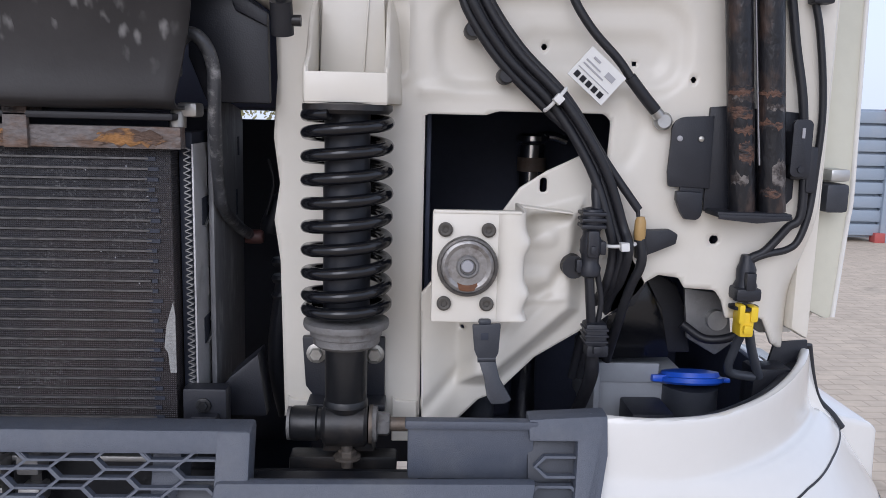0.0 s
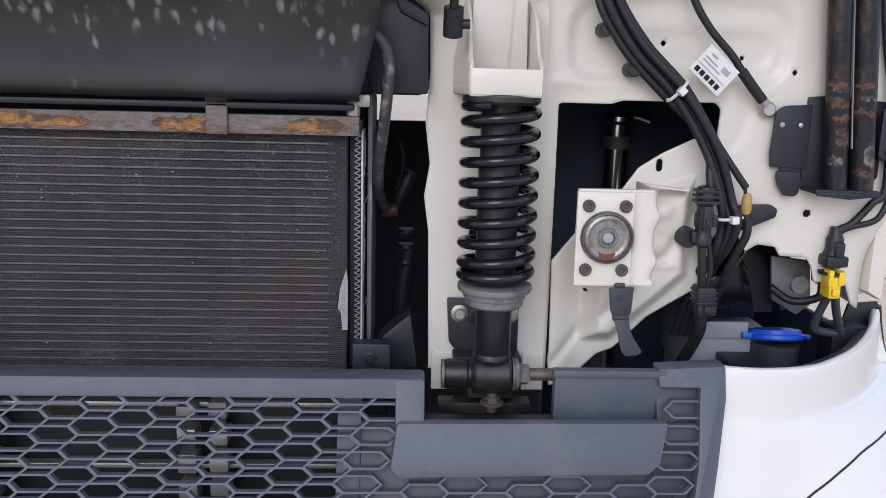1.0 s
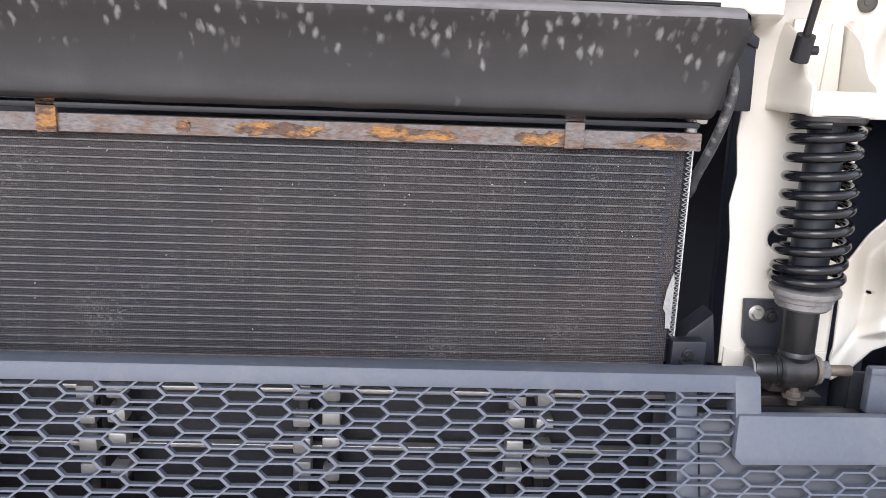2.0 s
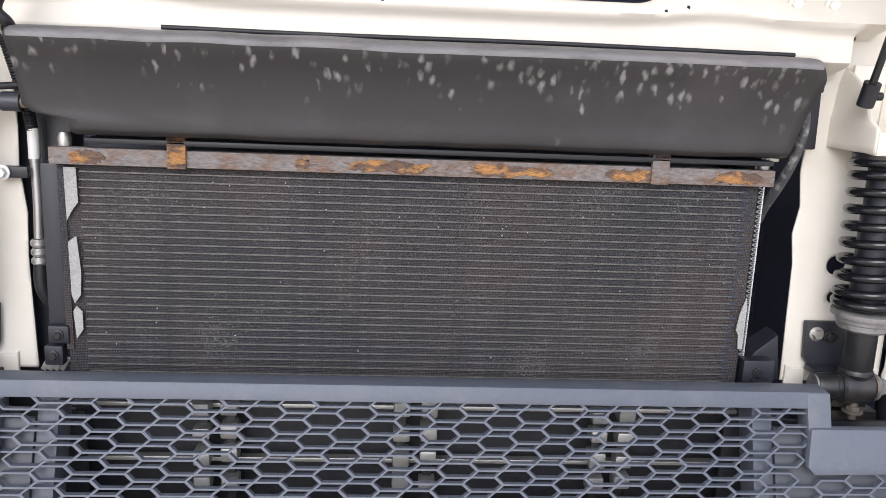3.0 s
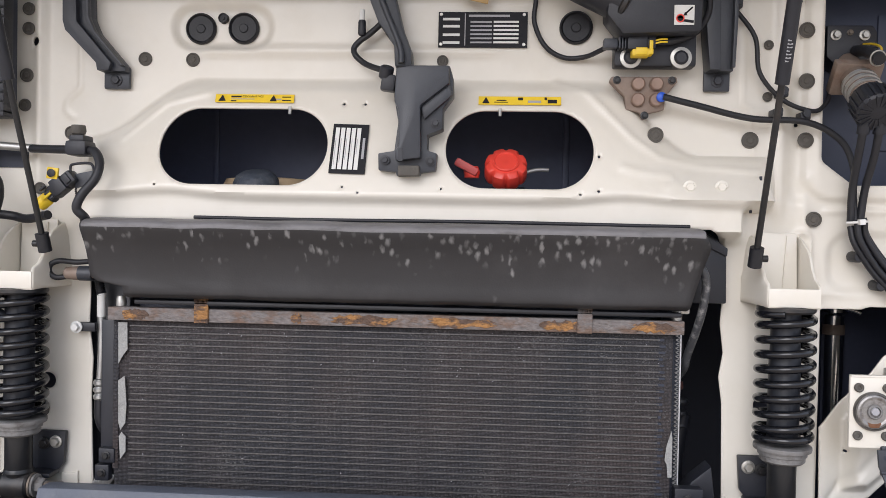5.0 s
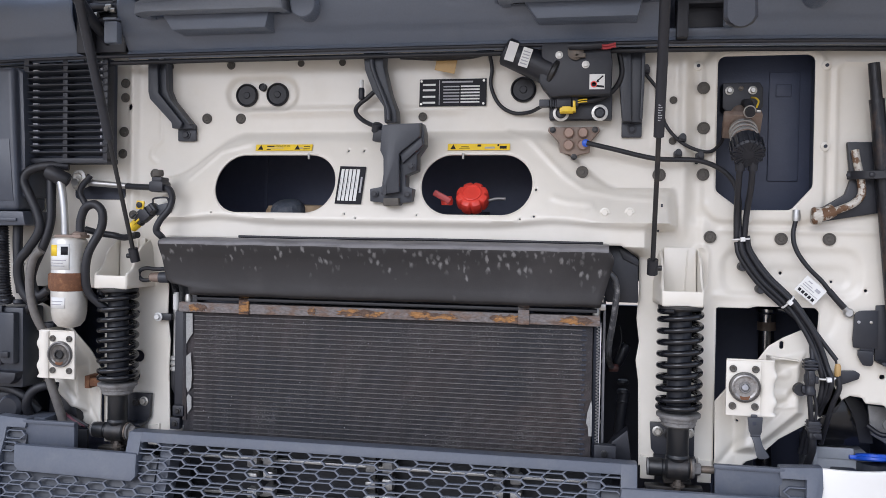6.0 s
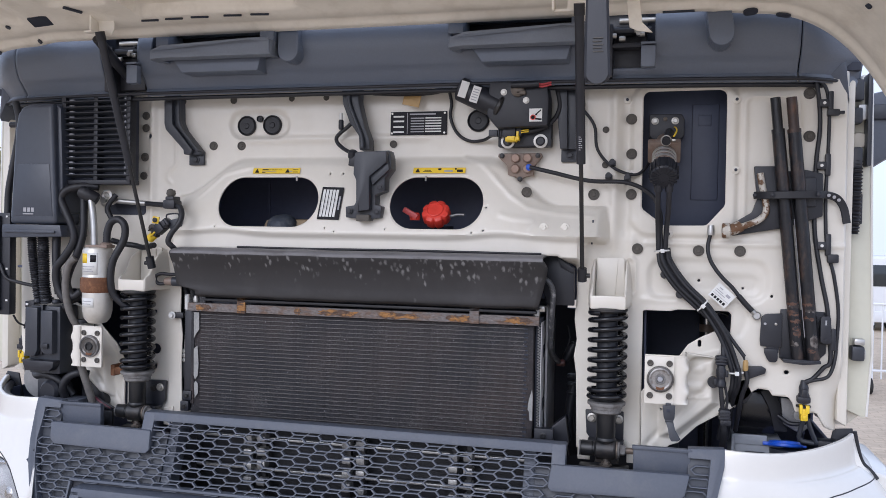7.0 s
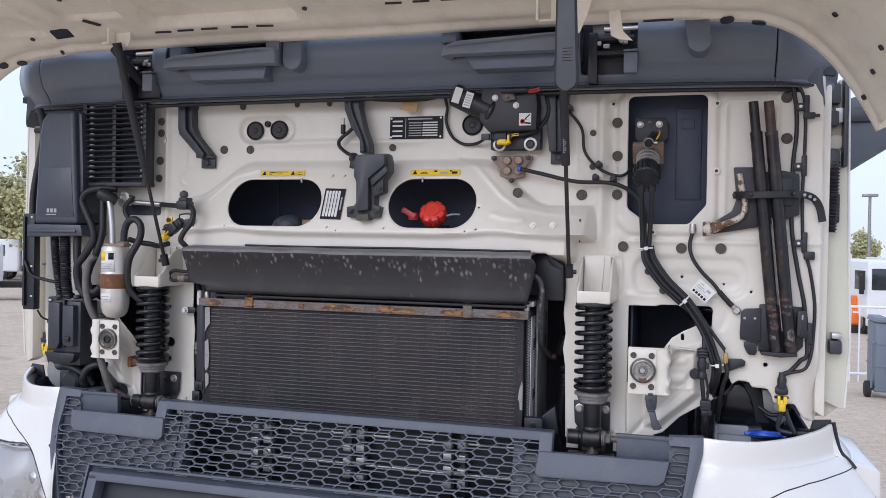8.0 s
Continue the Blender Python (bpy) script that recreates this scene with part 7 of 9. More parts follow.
for bar_no, ((xt, xb), r, mat) in enumerate((((1.101, 1.171), 0.0155, BAR_STEEL), ((1.139, 1.2075), 0.0160, BAR_RUST))):
    top, bot = Vector((xt, -0.045, 2.114)), Vector((xb, -0.026, 1.455))
    ob = thing("tool_bar", bot, "scuffed black steel lever bar with rust marks standing in its holder", "lever bar", "tool bars")
    def along(f):
        return top.lerp(bot, f)
    part("lower_tube", tube([along(0.13), along(1.0)], r, 22, 1, raw=True), BAR_STEEL, ob)
    part("upper_tube", tube([along(0.0), along(0.20)], r * 0.8, 20, 1, raw=True), mat, ob)
    part("joint", tube([along(0.12), along(0.135)], r * 1.03, 22, 1, raw=True), mat, ob)
    spots = ((0.775, 0.020, -80, 70, 0), (0.792, 0.012, -60, 90, 1), (0.812, 0.020, -90, 40, 0), (0.845, 0.016, -50, 80, 0), (0.872, 0.040, -30, 50, 0), (0.93, 0.020, -70, 10, 1)) if bar_no == 0 else ((0.782, 0.012, -90, 60, 0), (0.806, 0.010, -40, 80, 1), (0.835, 0.014, -80, 30, 0), (0.905, 0.050, -20, 60, 1), (0.955, 0.018, -80, 20, 0))
    for k, (f, g, a0, a1, grey) in enumerate(spots):
        part("wear_patch", bar_patch(along, r, f, g, a0, a1, k * 3.7 + bar_no * 11), BAR_SCUFF if grey else BAR_WORN, ob, "bare scuffed steel" if grey else "bare rusty wear mark")
solo("pale_strip", turned(box(-0.003, 0.003, -0.002, 0.002, -0.15, 0.15, 0.001), pose(1.172, -0.03, 1.66, 0, -6, 0)), LABEL_GREY, "narrow pale strip between the tool bars", "strip")


def hook_tool():
    ob = thing("hook_tool", (1.0, -0.03, 1.77), "corroded bent metal hook hanging on the tool holder", "hook")
    m = material("corroded metal", (0.56, 0.53, 0.47), 0.6, metal=0.2, spots=(0.15, 0.08, 0.04), spot_scale=38, spot_amount=1.0, edge=(0.47, 0.53), grain=0.3, bump=0.2, bump_scale=120)
    part("rod", tube([(1.071, -0.030, 1.925), (1.076, -0.032, 1.895), (1.084, -0.034, 1.858), (1.086, -0.034, 1.826), (1.070, -0.036, 1.806), (1.040, -0.040, 1.792), (1.015, -0.044, 1.783)], 0.0085, 12, 6), m, ob)
    part("eye_end", join(tube([(1.025, -0.042, 1.790), (1.010, -0.046, 1.782), (0.992, -0.050, 1.778)], 0.015, 14, 4), lathe([(0.018, -0.010), (0.020, -0.006), (0.020, 0.008), (0.013, 0.010)], (0.990, -0.050, 1.777), "x", 18)), m, ob)


hook_tool()


# ---- harness at the cab's edge ----
solo("edge_harness", tube([(1.200, -0.012, 2.165), (1.210, -0.012, 2.10), (1.212, -0.012, 2.03), (1.205, -0.012, 1.945), (1.205, -0.012, 1.79), (1.223, -0.012, 1.668), (1.240, -0.015, 1.579), (1.250, -0.014, 1.458), (1.234, -0.013, 1.434), (1.210, -0.012, 1.405), (1.194, -0.011, 1.396), (1.189, -0.009, 1.385)], 0.0055, 10, 6), RUBBER, "black wiring harness running down the cab edge", "cable", "edge harness")
solo("edge_harness", tube([(1.192, -0.010, 2.168), (1.222, -0.012, 2.145), (1.233, -0.012, 2.087), (1.233, -0.010, 1.968), (1.230, -0.010, 1.863), (1.235, -0.012, 1.743), (1.253, -0.012, 1.669), (1.266, -0.010, 1.580), (1.264, -0.010, 1.50), (1.260, -0.011, 1.452), (1.250, -0.012, 1.419), (1.236, -0.013, 1.407), (1.212, -0.013, 1.401), (1.196, -0.012, 1.394), (1.191, -0.009, 1.384)], 0.0045, 10, 6), RUBBER, "thin black wiring harness with clips down the cab edge", "cable", "edge harness")
for x, z in ((1.222, 2.102), (1.219, 1.945), (1.224, 1.743), (1.241, 1.504)):
    ob = thing("harness_clip", (x, -0.01, z), "black plastic harness clip on the wall", "clip", "harness clips")
    part("pad", box(x - 0.013, x + 0.013, -0.022, -0.002, z - 0.010, z + 0.010, 0.004), BLACK_PLASTIC, ob)
    part("sleeve", box(x + 0.007, x + 0.020, -0.022, -0.004, z - 0.026, z + 0.030, 0.004), BLACK_PLASTIC, ob)
    part("pin", lathe([(0.004, 0), (0.004, 0.003)], (x - 0.002, -0.022, z), "y", 10), LABEL_WHITE, ob)
solo("side_plug", join(box(1.228, 1.256, -0.026, -0.004, 2.070, 2.086, 0.003), box(1.250, 1.268, -0.022, -0.010, 2.074, 2.082, 0.002)), BLACK_PLASTIC, "small black side plug on the harness", "plug")
solo("side_plug", box(1.236, 1.262, -0.026, -0.006, 1.700, 1.722, 0.004), BLACK_PLASTIC, "small black side plug on the harness", "plug")


def corner_connector(sign):
    x = 1.190
    if sign < 0:
        x = -1.190
    ob = thing("yellow_connector", (x, 0.02, 1.29), "black cable connector with a yellow locking sleeve", "connector", "yellow connectors")
    part("socket", join(lathe([(0.013, 0), (0.0145, 0.004), (0.0145, 0.020), (0.0115, 0.026), (0.0120, 0.040), (0.0090, 0.048), (0.0075, 0.058)], (x, 0.02, 1.328), "z", 18), box(x - 0.0165, x + 0.0150, 0.002, 0.036, 1.330, 1.346, 0.004), box(x - 0.006, x + 0.006, 0.000, 0.02, 1.344, 1.366, 0.002)), BLACK_PLASTIC, ob)
    part("sleeve", join(box(x - 0.0085, x + 0.0095, 0.004, 0.032, 1.284, 1.316, 0.004), box(x - 0.0115, x - 0.004, 0.001, 0.02, 1.302, 1.326, 0.0025), box(x + 0.003, x + 0.0125, 0.001, 0.02, 1.304, 1.324, 0.0025), box(x - 0.005, x + 0.005, -0.001, 0.01, 1.290, 1.300, 0.0015)), YELLOW, ob, "yellow locking sleeve")
    part("ring", lathe([(0.018, 0), (0.018, 0.004)], (x, 0.02, 1.318), "z", 18), RUBBER, ob)
    part("fork", join(tube([(x + 0.002, 0.02, 1.288), (x - 0.002, 0.03, 1.265), (x - 0.004, 0.04, 1.23), (x + 0.03, 0.04, 1.222)], 0.006, 8, 4), tube([(x + 0.010, 0.02, 1.288), (x + 0.020, 0.03, 1.26), (x + 0.036, 0.04, 1.222)], 0.006, 8, 4)), GREY_DARK, ob)
    if sign < 0:
        part("cable", tube([(x + 0.004, 0.02, 1.375), (x + 0.02, 0.0, 1.41), (x + 0.05, -0.005, 1.45)], 0.005, 8, 5), RUBBER, ob)


corner_connector(1)
corner_connector(-1)
for ob in bpy.data.objects:
    if ob.name.startswith("yellow_connector"):
        ob.location += Vector((0, 0, 0.026)) if ob.location.x < 0 else Vector((0, -0.028, 0.013))


RIM_GREY = material("pale grey plastic", (0.27, 0.285, 0.31), 0.5, grain=0.08, bump=0.01)


def reservoir():
    ob = thing("washer_reservoir", (1.14, 0.12, 1.10), "grey plastic washer reservoir with a blue cap", "reservoir")
    part("tank", box(1.03, 1.16, 0.08, 0.22, 1.05, 1.215, 0.012), RIM_GREY, ob)
    part("pale_rim", join(box(1.025, 1.115, 0.076, 0.084, 1.205, 1.232, 0.002), box(1.025, 1.033, 0.07, 0.22, 1.15, 1.232, 0.002)), RIM_GREY, ob)
    part("neck", lathe([(0.036, 0), (0.038, 0.02), (0.038, 0.052)], (1.160, 0.08, 1.15), "z", 28), GREY_DARK, ob, "charcoal filler neck")
    cap_tilt = Matrix.Translation((1.160, 0.08, 1.205)) @ pose(0, 0, 0, -13, 0, 0) @ Matrix.Translation((-1.160, -0.08, -1.205))
    part("blue_cap", turned(join(lathe([(0.041, 0), (0.045, 0.003), (0.045, 0.009), (0.040, 0.010), (0.038, 0.016), (0.025, 0.018)], (1.160, 0.08, 1.204), "z", 36), box(1.104, 1.127, 0.065, 0.095, 1.206, 1.216, 0.003), box(1.197, 1.214, 0.07, 0.09, 1.205, 1.212, 0.003)), cap_tilt), BLUE, ob, "bright blue hinged cap")
    part("front_lip", box(1.055, 1.11, -0.02, 0.05, 1.15, 1.195, 0.006), BLACK_PLASTIC, ob)
    b = thing("lamp_bracket", (1.18, 0.1, 1.28), "grey pressed lamp bracket with black shields behind", "bracket")
    part("grey_plate", slab([(1.150, 1.333), (1.213, 1.326), (1.222, 1.255), (1.20, 1.238), (1.158, 1.262)], 0.10, 0.108, 0.003), ALU_DARK, b)
    part("black_shield", slab([(1.060, 1.235), (1.072, 1.262), (1.089, 1.322), (1.097, 1.343), (1.115, 1.351), (1.145, 1.335), (1.160, 1.30), (1.172, 1.235)], 0.120, 0.14, 0.005), RUBBER, b)
    part("sheen_plate", slab([(1.03, 1.225), (1.045, 1.30), (1.07, 1.34), (1.10, 1.345), (1.125, 1.30), (1.14, 1.23)], 0.112, 0.122, 0.004), SPRING_BLACK, b)
    part("loop_hose", tube([(1.14, 0.07, 1.29), (1.17, 0.06, 1.272), (1.205, 0.05, 1.28), (1.215, 0.06, 1.30)], 0.006, 8, 5), RUBBER, b)
    part("round_plug", lathe([(0.014, 0), (0.014, 0.01)], (1.196, 0.10, 1.29), "y", 18), ALUMINIUM, b)
    part("box", box(1.235, 1.29, 0.05, 0.095, 1.17, 1.235, 0.008), BLACK_PLASTIC, b)


reservoir()
def mount_strap():
    ob = thing("rubber_strap", (0.858, -0.12, 1.335), "charcoal rubber strap with a square slot hanging below the cab mounting", "strap")
    upper = slab([(0.8420, 1.334), (0.8735, 1.336), (0.8720, 1.303), (0.8680, 1.294), (0.8500, 1.2935), (0.8450, 1.305)], -0.126, -0.119, 0.002)
    lower = slab([(0.8495, 1.2955), (0.8685, 1.2960), (0.8740, 1.274), (0.8875, 1.252), (0.8800, 1.2475), (0.8650, 1.2465), (0.8600, 1.254), (0.8560, 1.276)], -0.006, 0.001, 0.002)
    for v in lower.verts:
        v.co.y += -0.119 - 0.22 * (1.2955 - v.co.z)
    part("upper_leaf", upper, GREY_DARK, ob)
    part("lower_leaf", lower, GREY_DARK, ob)
    part("fold", tube([(0.8490, -0.1225, 1.295), (0.8690, -0.1225, 1.2955)], 0.0042, 10, 1, raw=True), GREY_DARK, ob)
    part("slot", box(0.8515, 0.8600, -0.1268, -0.1245, 1.3175, 1.3255, 0.0006), CORE_DARK, ob, "square slot")
    part("hook", box(0.849, 0.863, -0.124, -0.070, 1.333, 1.340, 0.003), GREY_DARK, ob)


mount_strap()
solo("cross_pipe", lathe([(0.022, 0), (0.022, 0.16)], (0.868, 0.08, 1.05), "z", 20), GREY_DARK, "charcoal upright pipe behind the gusset", "pipe")


# ---- things inside the service openings ----
def service_caps():
    ob = thing("coolant_filler", (0.205, 0.03, 1.78), "bright red ribbed coolant cap on a dark neck", "cap")
    cap = lathe([(0.030, -0.024), (0.042, -0.023), (0.045, -0.018), (0.045, 0.004), (0.043, 0.012), (0.036, 0.017), (0.026, 0.018)], (0, 0, 0), "z", 96)
    for v in cap.verts:
        k = 1.0 - 0.13 * max(0.0, math.cos(8 * math.atan2(v.co.y, v.co.x))) ** 3 * float(sstep(0.028, 0.040, math.hypot(v.co.x, v.co.y)))
        v.co.x, v.co.y = v.co.x * k, v.co.y * k
    tilt = pose(0.203, 0.025, 1.815, 52, 0, 0) @ Matrix.Scale(0.92, 4)
    part("cap", turned(cap, tilt), RED, ob)
    part("top_disc", turned(lathe([(0.027, 0.014), (0.027, 0.021), (0.0245, 0.022), (0.022, 0.0185), (0.004, 0.018)], (0, 0, 0), "z", 32), tilt), RED, ob)
    part("neck", lathe([(0.035, 0), (0.035, 0.06)], (0.207, 0.075, 1.72), "z", 24), CORE_DARK, ob)
    b = thing("small_cap", (0.132, 0.04, 1.80), "small red plastic lever cap", "cap")
    part("lever", turned(box(-0.024, 0.024, -0.008, 0.008, -0.008, 0.008, 0.004), pose(0.128, 0.02, 1.815, 0, 28, 0)), material("faded red plastic", (0.62, 0.10, 0.09), 0.45, grain=0.06, bump=0.0), b)
    part("stem", lathe([(0.014, 0), (0.016, 0.012), (0.012, 0.022)], (0.138, 0.03, 1.795), "z", 20), RED, b)
    c = thing("filler_cap", (-0.285, 0.06, 1.77), "dusty dark grey filler cap on a tan tank", "cap")
    dusty = material("dusty blue grey plastic", (0.055, 0.065, 0.085), 0.6, spots=(0.15, 0.155, 0.16), spot_scale=40, spot_amount=0.6, grain=0.3, grain_scale=140, bump=0.08, bump_scale=200)
    dome = lathe([(0.045, -0.03), (0.046, 0.0), (0.044, 0.012), (0.038, 0.023), (0.027, 0.030), (0.010, 0.031)], (0, 0, 0), "z", 60)
    for v in dome.verts:
        k = 1.0 + 0.02 * math.cos(20 * math.atan2(v.co.y, v.co.x))
        v.co.x, v.co.y = v.co.x * k, v.co.y * k
    part("cap", turned(dome, pose(-0.290, 0.052, 1.772, 18, 0, 0)), dusty, c)
    tan = material("tan tank plastic", (0.46, 0.34, 0.21), 0.5, spots=(0.30, 0.21, 0.13), spot_scale=14, grain=0.1, bump=0.02)
    part("tank", lathe([(0.05, 0.0), (0.098, 0.0), (0.103, 0.02), (0.101, 0.062), (0.094, 0.076), (0.05, 0.080), (0.02, 0.080)], (-0.297 + 0.012, 0.150, 1.781 - 0.066), "z", 40), tan, c, "tan plastic tank")
    solo("dip_rod", tube([(0.235, 0.03, 1.805), (0.262, 0.03, 1.812), (0.285, 0.03, 1.812)], 0.004, 8, 4), ALU_DARK, "short grey rod inside the opening", "rod")
    # Added box; its navy stands for the hazed dark inside the openings.
    t = thing("dark_tank", (-0.02, 0.3, 1.6), "added navy backdrop for the dark behind the service openings", "tank")
    navy = material("navy backdrop black", (0.080, 0.092, 0.150), 0.55, spots=(0.10, 0.11, 0.165), spot_scale=6, grain=0.12, bump=0.02)
    part("body", box(-0.72, 0.62, 0.29, 0.40, 1.56, 2.02, 0.02), navy, t)
    for x in (-0.46, -0.05, 0.33):
        part("seam_rib", box(x, x + 0.014, 0.284, 0.292, 1.58, 2.00, 0.003), navy, t)
    for x in (-0.20, 0.19):
        solo("rim_pin", lathe([(0.003, 0), (0.003, 0.014)], (x, 0.0 - 0.045, 1.904), "z", 8), ZINC, "tiny metal pin at the rim of the opening", "pin", "rim pins")


service_caps()


# ---- beside the radiator ----
def side_pipes():
    ob = thing("coolant_pipe", (0.53, -0.02, 1.5), "dusty black metal pipe bent over the radiator side", "pipe")
    m = material("dusty black pipe", (0.075, 0.078, 0.086), 0.36, metal=0.3, spots=(0.45, 0.45, 0.45), spot_scale=55, spot_amount=0.85, grain=0.2, bump=0.04)
    part("pipe", tube([(0.512, -0.075, 1.598), (0.518, -0.090, 1.625), (0.536, -0.100, 1.640), (0.551, -0.098, 1.628), (0.557, -0.090, 1.603), (0.555, -0.080, 1.565), (0.550, -0.055, 1.520), (0.544, -0.018, 1.472), (0.543, 0.0, 1.446), (0.5445, 0.060, 1.4175), (0.551, 0.120, 1.394)], 0.0074, 14, 6), m, ob)
    UNION_RED = material("dull red brown union", (0.085, 0.035, 0.032), 0.5, spots=(0.16, 0.08, 0.07), spot_scale=50, grain=0.2, bump=0.04)
    part("union", lathe([(0.009, -0.012), (0.010, -0.009), (0.010, 0.008), (0.008, 0.012)], (0.557, 0.130, 1.389), "x", 16), UNION_RED, ob, "dull red brown union")
    part("fitting", turned(lathe([(0.012, -0.03), (0.015, -0.02), (0.015, 0.02), (0.010, 0.03)], (0, 0, 0), "z", 16), pose(0.577, 0.190, 1.415, 0, 25, 0)), BLACK_PLASTIC, ob)
    part("clip", box(0.512, 0.534, -0.075, -0.04, 1.552, 1.568, 0.004), ZINC, ob)
    COVER_GREY = material("dusty grey side plate", (0.24, 0.24, 0.25), 0.5, metal=0.2, spots=(0.50, 0.50, 0.50), spot_scale=30, spot_amount=0.8, grain=0.3, grain_scale=120, bump=0.06, stretch=(1, 1, 0.3), edge=(0.52, 0.70))
    c = thing("radiator_shield", (0.57, 0.0, 1.3), "dusty black side cover of the radiator with black ducts", "cover")
    plate = side_slab([(-0.006, 1.205), (0.002, 1.185), (0.168, 1.200), (0.172, 1.545), (0.160, 1.562), (0.080, 1.572), (0.0, 1.566), (-0.006, 1.555)], 0.528, 0.5345)
    part("cover", plate, COVER_GREY, c, "dusty grey side plate")
    for y0, z0, z1 in ((0.135, 1.500, 1.525), (0.120, 1.420, 1.455)):
        part("cover_slot", box(0.5335, 0.5352, y0, y0 + 0.008, z0, z1, 0.0), CORE_DARK, c)
    part("duct", tube([(0.588, 0.20, 1.317), (0.578, 0.20, 1.243), (0.575, 0.20, 1.201), (0.579, 0.20, 1.158), (0.590, 0.20, 1.108)], 0.014, 16, 6), BLACK_PLASTIC, c)
    part("thin_lead", tube([(0.570, 0.17, 1.493), (0.577, 0.17, 1.460), (0.567, 0.17, 1.415)], 0.0022, 12, 4), RUBBER, c, "thin black lead")
    part("lower_cover", slab([(0.520, 1.19), (0.60, 1.19), (0.59, 1.27), (0.555, 1.24)], -0.03, 0.02, 0.004), BLACK_PLASTIC, c)
    for z in (1.32, 1.345, 1.37):
        part("corrugation", lathe([(0.013, 0), (0.016, 0.006), (0.013, 0.012)], (0.583, 0.20, z - 0.034), "z", 16), BLACK_PLASTIC, c)
    p = thing("condenser_pipe", (-0.588, 0.02, 1.4), "grey aluminium pipe with a black hose beside the condenser", "pipe")
    part("hose_top", tube([(-0.612, -0.02, 1.80), (-0.616, -0.02, 1.763), (-0.612, -0.01, 1.713), (-0.594, -0.02, 1.656), (-0.583, -0.01, 1.60), (-0.580, 0.0, 1.556)], 0.0085, 12, 6, ridges=0.0008, pitch=0.004), RUBBER, p, "ribbed black hose")
    part("white_sleeve", lathe([(0.0085, 0), (0.0085, 0.046)], (-0.589, 0.02, 1.512), "z", 16), LABEL_WHITE, p, "white sleeve")
    part("pipe", tube([(-0.589, 0.02, 1.515), (-0.588, 0.02, 1.45), (-0.590, 0.02, 1.39)], 0.0075, 12, 4), ALUMINIUM, p)
    part("crimp", join(*[lathe([(0.010, 0), (0.013, 0.004), (0.013, 0.009), (0.010, 0.013)], (-0.590, 0.02, 1.348 + k * 0.014), "z", 18) for k in range(3)]), ALUMINIUM, p, "pale crimped sleeve")
    part("hose_low", tube([(-0.590, 0.02, 1.35), (-0.589, 0.02, 1.31), (-0.575, 0.03, 1.28), (-0.545, 0.05, 1.265)], 0.011, 12, 6), RUBBER, p, "black hose")
    part("holder", box(-0.636, -0.592, 0.0, 0.012, 1.484, 1.502, 0.004), BLACK_PLASTIC, p)
    part("holder_bolt", hexbolt((-0.628, -0.002, 1.493), 0.008, 0.010), LABEL_WHITE, p)
    part("wide_hose", tube([(-0.575, 0.05, 1.34), (-0.572, 0.05, 1.27), (-0.562, 0.05, 1.22)], 0.020, 14, 5), ALU_DARK, p, "grey wide hose")
    for child in p.children:
        if child.name.split(".")[0] in ("white_sleeve", "pipe", "crimp", "hose_low", "holder", "holder_bolt"):
            child.location += Vector((0.010, -0.020, 0))
    part("pleated_foil", join(*[turned(box(-0.004, 0.004, -0.02, 0.02, -0.012, 0.012, 0.001), pose(-0.552 + k * 0.009, -0.05, 1.213, 0, 30, 0)) for k in range(4)]), ALUMINIUM, p)


side_pipes()


def screen_tears():
    torn = material("torn grey screen", (0.30, 0.30, 0.29), 0.7, spots=(0.14, 0.14, 0.14), spot_scale=40, grain=0.3, grain_scale=300, bump=0.1, bump_scale=500)
    for pts in ([(-0.506, 1.512), (-0.489, 1.512), (-0.488, 1.462), (-0.497, 1.450), (-0.505, 1.435)], [(-0.505, 1.404), (-0.493, 1.413), (-0.489, 1.36), (-0.491, 1.325), (-0.500, 1.312), (-0.504, 1.325)],
                [(-0.498, 1.308), (-0.490, 1.300), (-0.490, 1.272), (-0.500, 1.258), (-0.503, 1.30)], [(0.505, 1.345), (0.507, 1.33), (0.507, 1.262), (0.500, 1.262), (0.498, 1.285), (0.494, 1.292), (0.497, 1.318)]):
        strip = slab(pts, -0.0845, -0.0828, 0.0)
        solo("torn_screen", strip, torn, "torn pale strip of screen at the condenser edge", "screen strip", "torn screen strips", smooth=0)
    bms = []
    rnd = random.Random(5)
    for _ in range(50):
        x, z, a = rnd.uniform(-0.47, 0.48), rnd.uniform(1.20, 1.51), rnd.uniform(0, 180)
        bms.append(turned(box(-rnd.uniform(0.0006, 0.0022), 0.0006, -0.0004, 0.0004, -0.0005, 0.0005, 0), pose(x, -0.0818, z, 0, a, 0)))
    ob = part("debris", join(*bms), LABEL_GREY, None, "", 0)
    tagged(ob, "pale specks of debris stuck in the condenser fins", "debris", kind="stuff")
    solo("side_margin", box(-0.516, -0.506, -0.0815, -0.079, 1.24, 1.515, 0.0005), FIN_CORE, "dark perforated margin of the condenser screen", "screen margin")


screen_tears()


